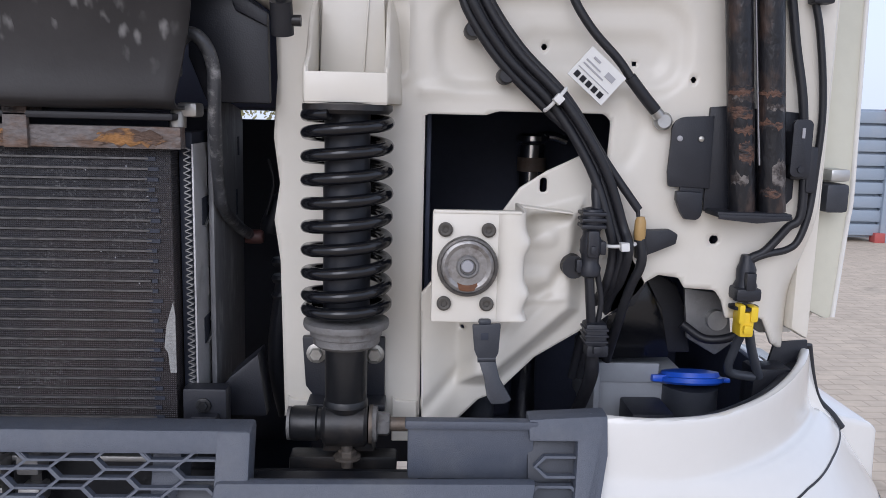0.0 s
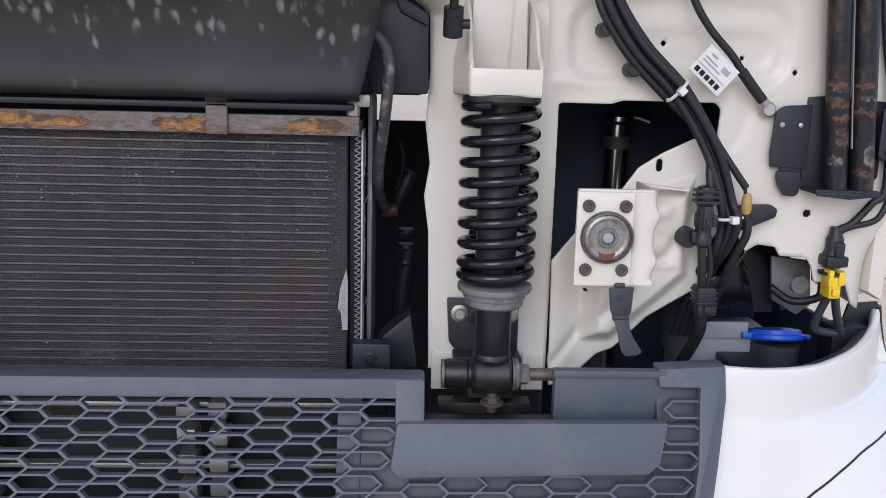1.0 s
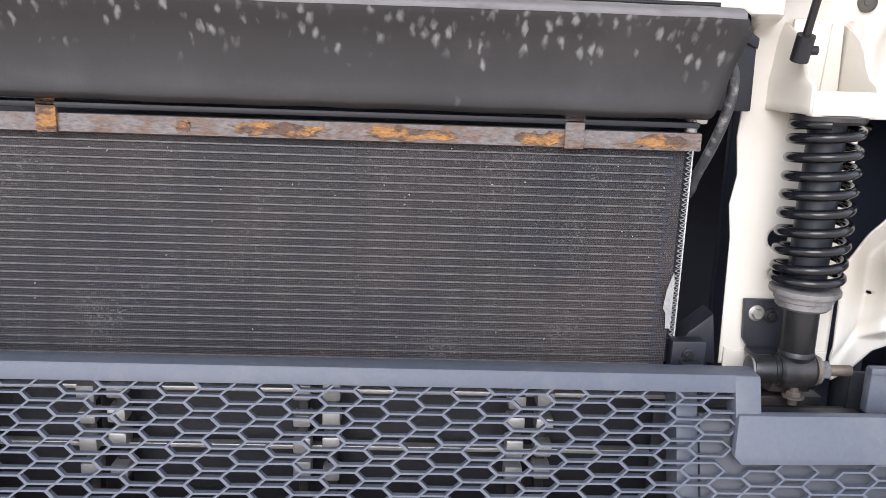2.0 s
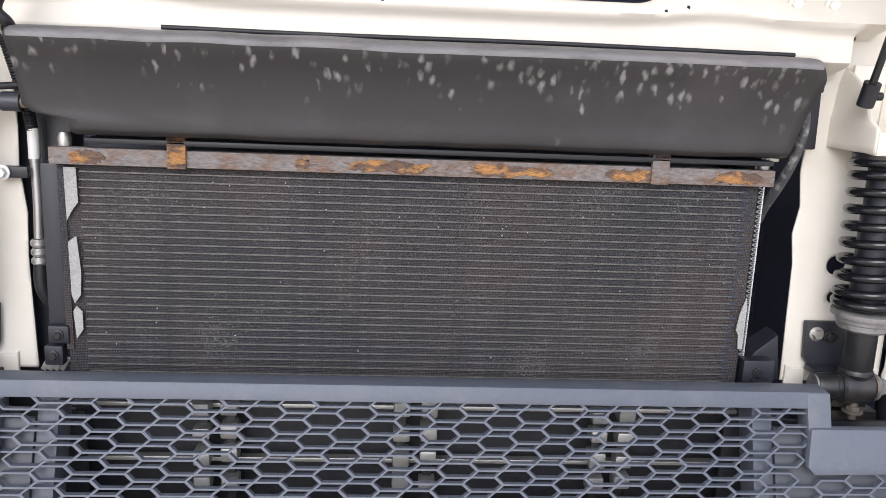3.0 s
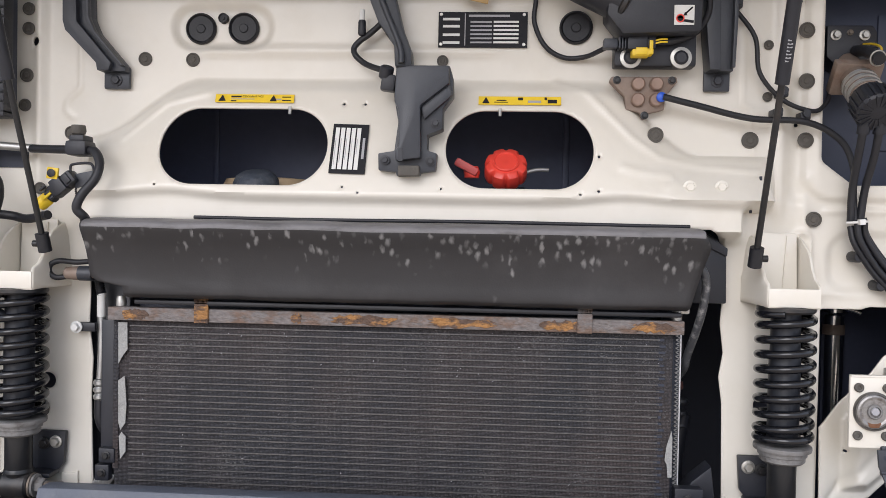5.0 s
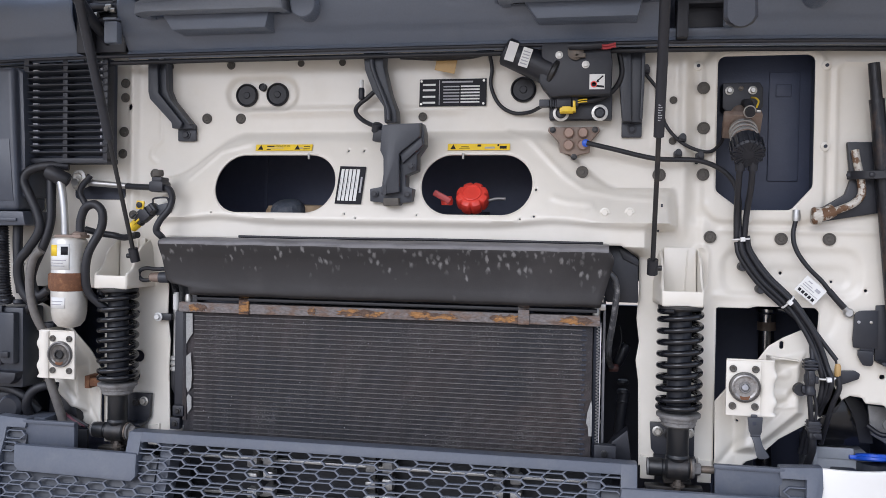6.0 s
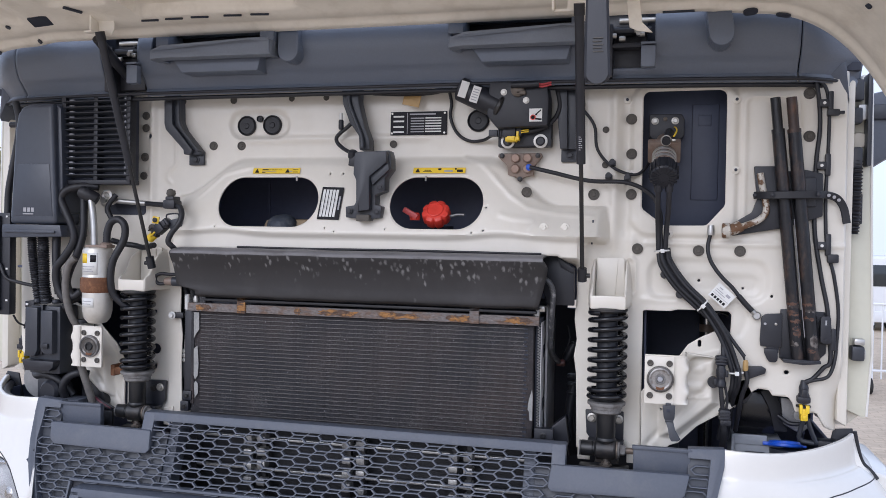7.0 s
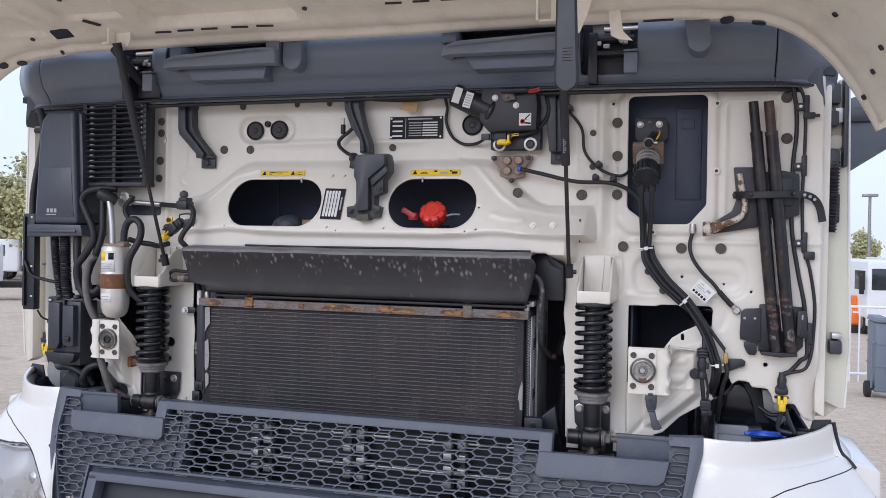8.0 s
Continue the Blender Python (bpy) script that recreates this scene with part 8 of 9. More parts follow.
def behind_grille():
    rnd = random.Random(3)
    for x in (-0.30, 0.005, 0.315):
        for dx in (-0.022, 0.020):
            ob = thing("cooler_post", (x + dx, -0.07, 1.0), "pale grey upright post behind the grille", "post", "cooler posts")
            for k in range(4):
                z = 1.02 + k * 0.04 + rnd.uniform(-0.006, 0.006)
                part("post_block", box(x + dx - 0.013, x + dx + 0.013, -0.092, -0.06, z, z + rnd.uniform(0.018, 0.028), 0.004), ALUMINIUM if k % 3 else ALU_DARK, ob)
            part("post", box(x + dx - 0.007, x + dx + 0.007, -0.07, -0.05, 0.98, 1.20, 0.002), DARK_STEEL, ob)
    for z in (1.145, 1.055):
        solo("cooler_rail", box(-0.52, 0.52, -0.066, -0.050, z, z + 0.007, 0.002), ALUMINIUM, "bright horizontal rail behind the grille", "rail", "cooler rails")


behind_grille()

DARK_CHROME = material("dull chrome", (0.80, 0.79, 0.77), 0.16, metal=1.0, spots=(0.60, 0.55, 0.50), spot_scale=30, grain=0.05, bump=0.0, rough_var=0.04)
rod = thing("bright_rod", (0.978, 0.42, 1.00), "bright steel rod with a flange inside the cab wall opening", "rod")
part("shaft", lathe([(0.024, 0), (0.024, 0.513), (0.021, 0.517)], (0.976, 0.42, 1.000), "z", 28), DARK_CHROME, rod)
part("collar", lathe([(0.026, 0), (0.029, 0.004), (0.029, 0.012), (0.024, 0.016)], (0.977, 0.42, 1.516), "z", 28), DARK_CHROME, rod)
part("side_arm", tube([(0.985, 0.42, 1.526), (1.01, 0.42, 1.528), (1.035, 0.42, 1.520)], 0.009, 10, 4), DARK_CHROME, rod)
part("tan_band", lathe([(0.0246, 0), (0.0246, 0.024)], (0.976, 0.42, 1.468), "z", 28), BROWN_STEEL, rod, "tan stained band")


# ---- dark plates for the shaded open ends of the pressed rib ----
for z0, z1 in ((1.784, 1.804), (1.731, 1.750)):
    x = 0.655 if z0 > 1.76 else 0.650
    yy = wall_at(x, (z0 + z1) / 2)
    solo("rib_slot", box(x - 0.002, x + 0.002, yy - 0.0015, yy + 0.004, z0 + 0.004, z1 - 0.004, 0.0005), CORE_DARK, "narrow dark plate drawn for the shaded gap at the rib end", "slot", "rib slots")


# ---- the passenger side: heater box, hoses, drier ----


def heater_box():
    ob = thing("heater_housing", (-1.04, -0.05, 1.72), "black plastic heater housing with a rounded shoulder", "housing")
    out = [(-0.976, 2.135), (-1.055, 2.135), (-1.085, 2.128), (-1.103, 2.105), (-1.112, 2.06), (-1.128, 1.80), (-1.130, 1.765), (-0.960, 1.765), (-0.962, 1.80)]
    part("body", slab(out, -0.120, -0.004, 0.022, 4), HOUSING_BLUE, ob)
    part("panel", slab([(-0.985, 1.95), (-1.100, 1.95), (-1.115, 1.79), (-0.972, 1.79)], -0.1215, -0.116, 0.0015), HOUSING_BLUE, ob)
    part("side_duct", slab([(-0.962, 2.125), (-0.986, 2.14), (-0.986, 1.80), (-0.952, 1.80), (-0.955, 1.95)], -0.100, -0.01, 0.008), HOUSING_BLUE, ob)
    part("base_flange", slab([(-1.150, 1.764), (-0.940, 1.764), (-0.932, 1.728), (-1.150, 1.722)], -0.128, -0.006, 0.005), HOUSING_BLUE, ob)
    part("base_rib", box(-1.135, -0.955, -0.134, -0.12, 1.738, 1.746, 0.002), HOUSING_BLUE, ob)
    for k in range(3):
        part("mould_mark", box(-1.076 + k * 0.014, -1.066 + k * 0.014, -0.1226, -0.1210, 1.803, 1.816, 0), LABEL_GREY, ob, smooth=0)
    part("mould_line", box(-1.078, -1.040, -0.1226, -0.1210, 1.795, 1.798, 0), LABEL_GREY, ob, smooth=0)
    g = thing("cooling_unit", (-0.85, -0.05, 1.90), "black finned cooling unit with horizontal slats", "cooling unit")
    part("frame", join(box(-0.976, -0.960, -0.080, -0.004, 1.895, 2.160, 0.003), box(-0.746, -0.732, -0.080, -0.048, 1.895, 2.160, 0.003), box(-0.976, -0.732, -0.080, -0.030, 1.890, 1.904, 0.003)), BLACK_PLASTIC, g)
    part("back", box(-0.965, -0.735, -0.048, -0.030, 1.90, 2.16, 0.002), CORE_DARK, g)
    part("middle_post", box(-0.862, -0.848, -0.078, -0.03, 1.90, 2.16, 0.002), BLACK_PLASTIC, g)
    n = 14
    for i in range(n):
        z = 1.916 + i * 0.0174
        part("slat", turned(box(-0.120, 0.118, -0.012, 0.012, -0.0018, 0.0018, 0.001, 1), pose(-0.850, -0.074, z, -18, 0, 0)), GREY_DARK, g)
        part("end_clip", box(-0.951, -0.936, -0.076, -0.066, z + 0.005, z + 0.010, 0.001, 1), LABEL_GREY, g)
        part("end_clip", box(-0.756, -0.750, -0.076, -0.066, z + 0.003, z + 0.012, 0.001, 1), LABEL_GREY, g)
    solo("mount_slot", slab(rounded(-0.875, -0.728, 1.80, 1.845, 0.012), -0.003, 0.0, 0), CORE_DARK, "dark oblong slot in the cream wall", "slot", smooth=0)


heater_box()


def left_edge():
    solo("edge_hose", tube([(-1.150, -0.075, 2.150), (-1.136, -0.075, 2.10), (-1.136, -0.075, 2.05), (-1.152, -0.07, 1.99), (-1.168, -0.07, 1.92), (-1.178, -0.07, 1.86), (-1.180, -0.07, 1.79)], 0.011, 12, 6), RUBBER, "thick black hose along the cab edge", "hose")
    for z in (2.08, 1.945):
        solo("hose_peg", lathe([(0.009, -0.03), (0.009, 0.02), (0.012, 0.024), (0.012, 0.032)], (-1.150, -0.06, z), "x", 14), BLACK_PLASTIC, "black peg holding the edge hose", "clip", "hose pegs")
    ob = thing("edge_seal", (-1.18, -0.07, 1.48), "long black plastic strip at the cab edge", "strip")
    part("strip", box(-1.205, -1.158, -0.085, -0.055, 1.477, 1.80, 0.006), BLACK_PLASTIC, ob)
    part("ridge", box(-1.198, -1.190, -0.094, -0.08, 1.49, 1.79, 0.002), BLACK_PLASTIC, ob)
    for z in (1.785, 1.62, 1.52):
        part("rivet", box(-1.172, -1.164, -0.0875, -0.084, z, z + 0.006, 0.001, 1), LABEL_WHITE, ob)
    solo("side_lead", tube([(-1.19, -0.09, 1.64), (-1.165, -0.09, 1.595), (-1.12, -0.08, 1.580), (-1.085, -0.07, 1.572)], 0.0055, 8, 6), RUBBER, "thin black lead crossing to the hoses", "cable")
    solo("sensor_lead", tube([(-1.165, -0.06, 1.475), (-1.155, -0.05, 1.45), (-1.142, -0.03, 1.435), (-1.140, -0.01, 1.40), (-1.148, 0.015, 1.375)], 0.003, 8, 6), RUBBER, "thin wire to the yellow connector", "cable")
    solo("wall_tab", box(-1.135, -1.10, -0.045, -0.01, 1.498, 1.520, 0.004), BLACK_PLASTIC, "small black tab with a pale fixing", "tab")
    solo("tab_fixing", box(-1.130, -1.120, -0.048, -0.044, 1.506, 1.513, 0.001), LABEL_WHITE, "pale fixing in the tab", "fixing")


left_edge()


def hoses():
    solo("ribbed_hose", tube([(-1.085, -0.075, 1.735), (-1.075, -0.080, 1.66), (-1.062, -0.08, 1.58), (-1.055, -0.075, 1.520)], 0.0135, 12, 6, ridges=0.0018, pitch=0.007), RUBBER, "black ribbed hose below the heater housing", "hose", "ribbed hoses")
    solo("ribbed_hose", tube([(-1.035, -0.085, 1.735), (-1.028, -0.09, 1.66), (-1.024, -0.09, 1.58), (-1.023, -0.08, 1.520)], 0.0165, 12, 6, ridges=0.002, pitch=0.007), RUBBER, "black ribbed hose below the heater housing", "hose", "ribbed hoses")
    ob = thing("drain_hose", (-0.99, -0.07, 1.6), "plain black hose with a pale tie", "hose")
    part("hose", tube([(-0.993, -0.075, 1.735), (-0.990, -0.08, 1.67), (-0.985, -0.08, 1.60), (-0.983, -0.075, 1.55)], 0.0125, 12, 6), RUBBER, ob)
    part("tie", lathe([(0.0145, 0), (0.0145, 0.006)], (-0.987, -0.08, 1.622), "z", 16), LABEL_WHITE, ob, "pale grey tie")
    solo("heater_hose", tube([(-0.855, -0.06, 1.884), (-0.90, -0.08, 1.884), (-0.945, -0.09, 1.872), (-0.962, -0.095, 1.845), (-0.940, -0.10, 1.805), (-0.918, -0.10, 1.76), (-0.912, -0.10, 1.715), (-0.945, -0.10, 1.665), (-0.972, -0.10, 1.63), (-0.972, -0.095, 1.575), (-0.950, -0.09, 1.535), (-0.93, -0.08, 1.53)], 0.0120, 14, 7), RUBBER, "thick black heater hose bending beside the drier", "hose", "heater hoses")
    solo("heater_hose", tube([(-0.900, -0.07, 1.87), (-0.892, -0.08, 1.80), (-0.890, -0.085, 1.74), (-0.905, -0.09, 1.68), (-0.938, -0.085, 1.62), (-0.945, -0.085, 1.58), (-0.925, -0.085, 1.545), (-0.90, -0.08, 1.56)], 0.0115, 14, 7), RUBBER, "thick black heater hose bending beside the drier", "hose", "heater hoses")
    solo("low_hose", tube([(-0.925, -0.05, 1.54), (-0.955, -0.07, 1.52), (-0.975, -0.07, 1.495)], 0.010, 12, 6), RUBBER, "short black hose end", "hose")
    solo("grey_hose", tube([(-0.905, -0.10, 1.665), (-0.930, -0.10, 1.64), (-0.940, -0.10, 1.58), (-0.932, -0.095, 1.51), (-0.918, -0.08, 1.46), (-0.905, -0.05, 1.42)], 0.011, 12, 7), PIPE_GREY, "worn grey hose behind the drier", "hose")
    solo("lower_pipe", tube([(-0.905, -0.07, 1.335), (-0.893, -0.07, 1.30), (-0.882, -0.06, 1.25), (-0.868, -0.05, 1.19)], 0.0115, 12, 6), PIPE_GREY, "worn grey pipe below the cab mounting", "pipe")


PIPE_GREY = material("worn grey rubber", (0.15, 0.14, 0.13), 0.6, spots=(0.07, 0.065, 0.06), spot_scale=25, spot_amount=0.7, grain=0.15, bump=0.03)
hoses()


def receiver_drier():
    x, y = -0.814, -0.115
    ob = thing("receiver_drier", (x, y, 1.47), "dull aluminium receiver drier with a rusty clamp band", "drier")
    bottle = part("bottle", lathe([(0.011, 0), (0.027, 0.004), (0.038, 0.018), (0.0428, 0.040), (0.0435, 0.07), (0.0435, 0.222), (0.039, 0.229), (0.018, 0.231)], (x, y, 1.468), "z", 40), ALU_SATIN, ob)
    part("clamp_band", join(lathe([(0.0443, 0), (0.0458, 0.003), (0.0458, 0.043), (0.0443, 0.046)], (x, y, 1.563), "z", 40), box(x - 0.053, x - 0.040, y - 0.012, y + 0.012, 1.566, 1.606, 0.003)), RUST_BROWN, ob, "brown rusty clamp band")
    for a0, a1, z0, z1, mat, nm in ((-150, -78, 1.617, 1.682, LABEL_WHITE, "label_sheet"), (-150, -120, 1.652, 1.680, YELLOW, "yellow_field"), (-106, -84, 1.655, 1.676, LABEL_BLACK, "label_sign"), (-148, -90, 1.640, 1.642, LABEL_GREY, "print_bar"), (-148, -100, 1.633, 1.635, LABEL_GREY, "print_bar"), (-148, -94, 1.626, 1.628, LABEL_GREY, "print_bar"),
                                     (-150, -92, 1.520, 1.548, LABEL_WHITE, "lower_label"), (-146, -100, 1.537, 1.539, LABEL_GREY, "print_bar"), (-146, -104, 1.529, 1.531, LABEL_GREY, "print_bar")):
        a0, a1 = a0 + 24, a1 + 24
        rr = 0.0439 + (0.0006 if nm not in ("label_sheet", "lower_label") else 0)
        n = 14
        verts, faces = [], []
        for i in range(n + 1):
            t = radians(a0 + (a1 - a0) * i / n)
            verts += [(x + rr * math.cos(t), y + rr * math.sin(t), z0), (x + rr * math.cos(t), y + rr * math.sin(t), z1)]
        for i in range(n):
            faces.append((2 * i, 2 * i + 2, 2 * i + 3, 2 * i + 1))
        sheet = part(nm, mesh_of(verts, faces), mat, bottle)
        sheet.modifiers.new("thickness", "SOLIDIFY").thickness = 0.0006
    part("top_union", lathe([(0.016, 0), (0.018, 0.004), (0.018, 0.012), (0.011, 0.016)], (x + 0.028, y, 1.698), "z", 18), BROWN_STEEL, ob)
    part("top_plate", box(x - 0.030, x + 0.045, y - 0.02, y + 0.02, 1.697, 1.706, 0.003), BROWN_STEEL, ob)
    part("outlet_pipe", tube([(x - 0.012, y, 1.700), (x - 0.016, y + 0.002, 1.76), (x - 0.024, y + 0.004, 1.815), (x - 0.036, y + 0.01, 1.85)], 0.0095, 14, 6), ALUMINIUM, ob, "bright aluminium outlet pipe")
    part("outlet_boot", turned(lathe([(0.016, -0.03), (0.020, -0.024), (0.020, 0.02), (0.014, 0.03)], (0, 0, 0), "z", 18), pose(x - 0.044, y + 0.012, 1.856, 20, -60, 0)), RUBBER, ob)
    part("inlet_hose", tube([(x + 0.030, y, 1.71), (x + 0.032, y, 1.745), (x + 0.045, y, 1.775), (x + 0.072, y, 1.783), (x + 0.092, y, 1.762), (x + 0.088, y, 1.72), (x + 0.060, y - 0.01, 1.66), (x + 0.052, y - 0.01, 1.60), (x + 0.058, y, 1.555), (x + 0.095, y + 0.02, 1.515)], 0.0110, 14, 7), RUBBER, ob, "black looped inlet hose")


ALU_SATIN = material("satin aluminium", (0.62, 0.60, 0.55), 0.42, metal=0.55, spots=(0.48, 0.45, 0.40), spot_scale=18, spot_amount=0.6, grain=0.06, bump=0.02, bump_scale=150)
receiver_drier()


def charge_valve():
    ob = thing("charge_valve", (-0.72, -0.04, 1.84), "aluminium air conditioning pipe with valve and black cap", "valve pipe")
    part("valve_body", turned(join(lathe([(0.014, -0.02), (0.016, -0.015), (0.016, 0.015), (0.012, 0.022)], (0, 0, 0), "x", 16), lathe([(0.010, 0), (0.010, 0.03)], (0, 0, 0), "y", 14)), pose(-0.832, -0.04, 1.842, 0, -20, 0)), ALUMINIUM, ob)
    part("valve_ring", lathe([(0.018, 0), (0.020, 0.006), (0.013, 0.010), (0.008, 0.006)], (-0.826, -0.055, 1.855), "y", 18), ZINC, ob)
    part("pipe", tube([(-0.815, -0.04, 1.842), (-0.75, -0.04, 1.838), (-0.69, -0.04, 1.834)], 0.008, 12, 4), ALUMINIUM, ob)
    part("black_line", tube([(-0.70, -0.04, 1.834), (-0.65, -0.065, 1.831), (-0.595, -0.095, 1.828)], 0.008, 12, 4), RUBBER, ob)
    part("sensor_body", join(box(-0.652, -0.612, -0.065, -0.02, 1.822, 1.850, 0.008), box(-0.646, -0.618, -0.06, -0.02, 1.845, 1.860, 0.005)), BLACK_PLASTIC, ob)
    part("black_cap", join(lathe([(0.012, 0), (0.014, 0.006), (0.012, 0.016)], (-0.635, -0.045, 1.862), "z", 16), lathe([(0.007, 0), (0.007, 0.02)], (-0.635, -0.045, 1.855), "z", 12)), PLUG_MAT, ob)
    for child in ob.children:
        if child.name.split(".")[0] in ("sensor_body", "black_cap"):
            child.location += Vector((0.058, -0.055, -0.006))
    solo("sensor_hose", tube([(-0.558, -0.100, 1.827), (-0.536, -0.118, 1.822), (-0.522, -0.130, 1.800), (-0.526, -0.140, 1.772), (-0.546, -0.145, 1.745), (-0.556, -0.145, 1.720), (-0.546, -0.130, 1.70), (-0.566, -0.06, 1.66)], 0.0082, 12, 7), RUBBER, "black hose curling down from the sensor", "hose")
    c = thing("sensor_connector", (-0.65, -0.05, 1.75), "black and yellow sensor connectors on a cream bracket", "connector")
    part("cream_bracket", box(-0.602, -0.545, -0.07, -0.03, 1.766, 1.802, 0.003), PAINT, c)
    lean = pose(-0.606, -0.098, 1.762, 0, -40, 0)
    part("black_body", turned(join(box(-0.024, 0.030, -0.016, 0.016, -0.012, 0.012, 0.004), box(-0.012, 0.010, -0.022, 0.0, -0.016, 0.015, 0.003), box(0.012, 0.024, -0.020, 0.0, -0.009, 0.009, 0.002)), lean), BLACK_PLASTIC, c)
    for k in range(3):
        part("latch_finger", turned(box(-0.034 + k * 0.003, -0.020, -0.020, -0.014, 0.012 - k * 0.012, 0.016 - k * 0.012, 0.001), lean), BLACK_PLASTIC, c)
    part("collar", turned(lathe([(0.012, -0.034), (0.0145, -0.031), (0.0145, -0.025), (0.012, -0.022)], (0, 0, 0), "x", 18), lean), RUBBER, c)
    part("yellow_ring", turned(join(lathe([(0.011, -0.058), (0.0125, -0.054), (0.0125, -0.037), (0.011, -0.034)], (0, 0, 0), "x", 18), box(-0.040, -0.020, -0.019, -0.012, -0.004, 0.004, 0.001)), lean), YELLOW, c, "yellow locking ring")
    part("yellow_plate", turned(box(-0.0105, 0.0105, -0.003, 0.003, -0.0105, 0.0105, 0.002), pose(-0.615, -0.118, 1.783, 0, 6, 0)), YELLOW, c, "yellow square locking plate")
    part("plate_eye", lathe([(0.0065, 0), (0.0075, 0.004), (0.004, 0.005)], (-0.615, -0.121, 1.783), "y", 18), RUBBER, c)
    part("grey_body", turned(box(-0.020, 0.020, -0.014, 0.014, -0.013, 0.013, 0.003), pose(-0.566, -0.085, 1.774, 0, -12, 0)), GREY_DARK, c)
    part("wire_bail", tube([(-0.588, -0.100, 1.770), (-0.590, -0.103, 1.795), (-0.582, -0.104, 1.801), (-0.556, -0.104, 1.803), (-0.548, -0.103, 1.798), (-0.546, -0.100, 1.778)], 0.0024, 8, 4), BLACK_PLASTIC, c)
    part("tail", tube([(-0.640, -0.088, 1.708), (-0.695, -0.06, 1.700), (-0.73, -0.05, 1.705), (-0.765, -0.06, 1.710), (-0.80, -0.07, 1.72)], 0.0085, 10, 6), RUBBER, c)
    part("cross_line", tube([(-0.80, -0.05, 1.86), (-0.815, -0.07, 1.82), (-0.79, -0.08, 1.78)], 0.008, 10, 5), RUBBER, c)
    s = thing("pressure_sensor", (-0.62, -0.03, 1.60), "brown tipped pressure sensor with a looped lead", "sensor")
    part("body", lathe([(0.006, -0.05), (0.011, -0.046), (0.013, -0.03), (0.013, -0.008), (0.009, 0.0), (0.009, 0.02)], (-0.575, -0.055, 1.599), "x", 16), BROWN_STEEL, s)
    part("cap", lathe([(0.014, -0.012), (0.014, 0.014)], (-0.583, -0.055, 1.599), "x", 16), GREY_DARK, s)
    part("lead", tube([(-0.622, -0.055, 1.592), (-0.640, -0.060, 1.591), (-0.651, -0.062, 1.601), (-0.648, -0.062, 1.615), (-0.630, -0.062, 1.622), (-0.60, -0.058, 1.620), (-0.575, -0.05, 1.622)], 0.0052, 10, 6), RUBBER, s)


charge_valve()


MAROON = material("dull maroon plastic", (0.10, 0.025, 0.04), 0.5, grain=0.1, bump=0.0)


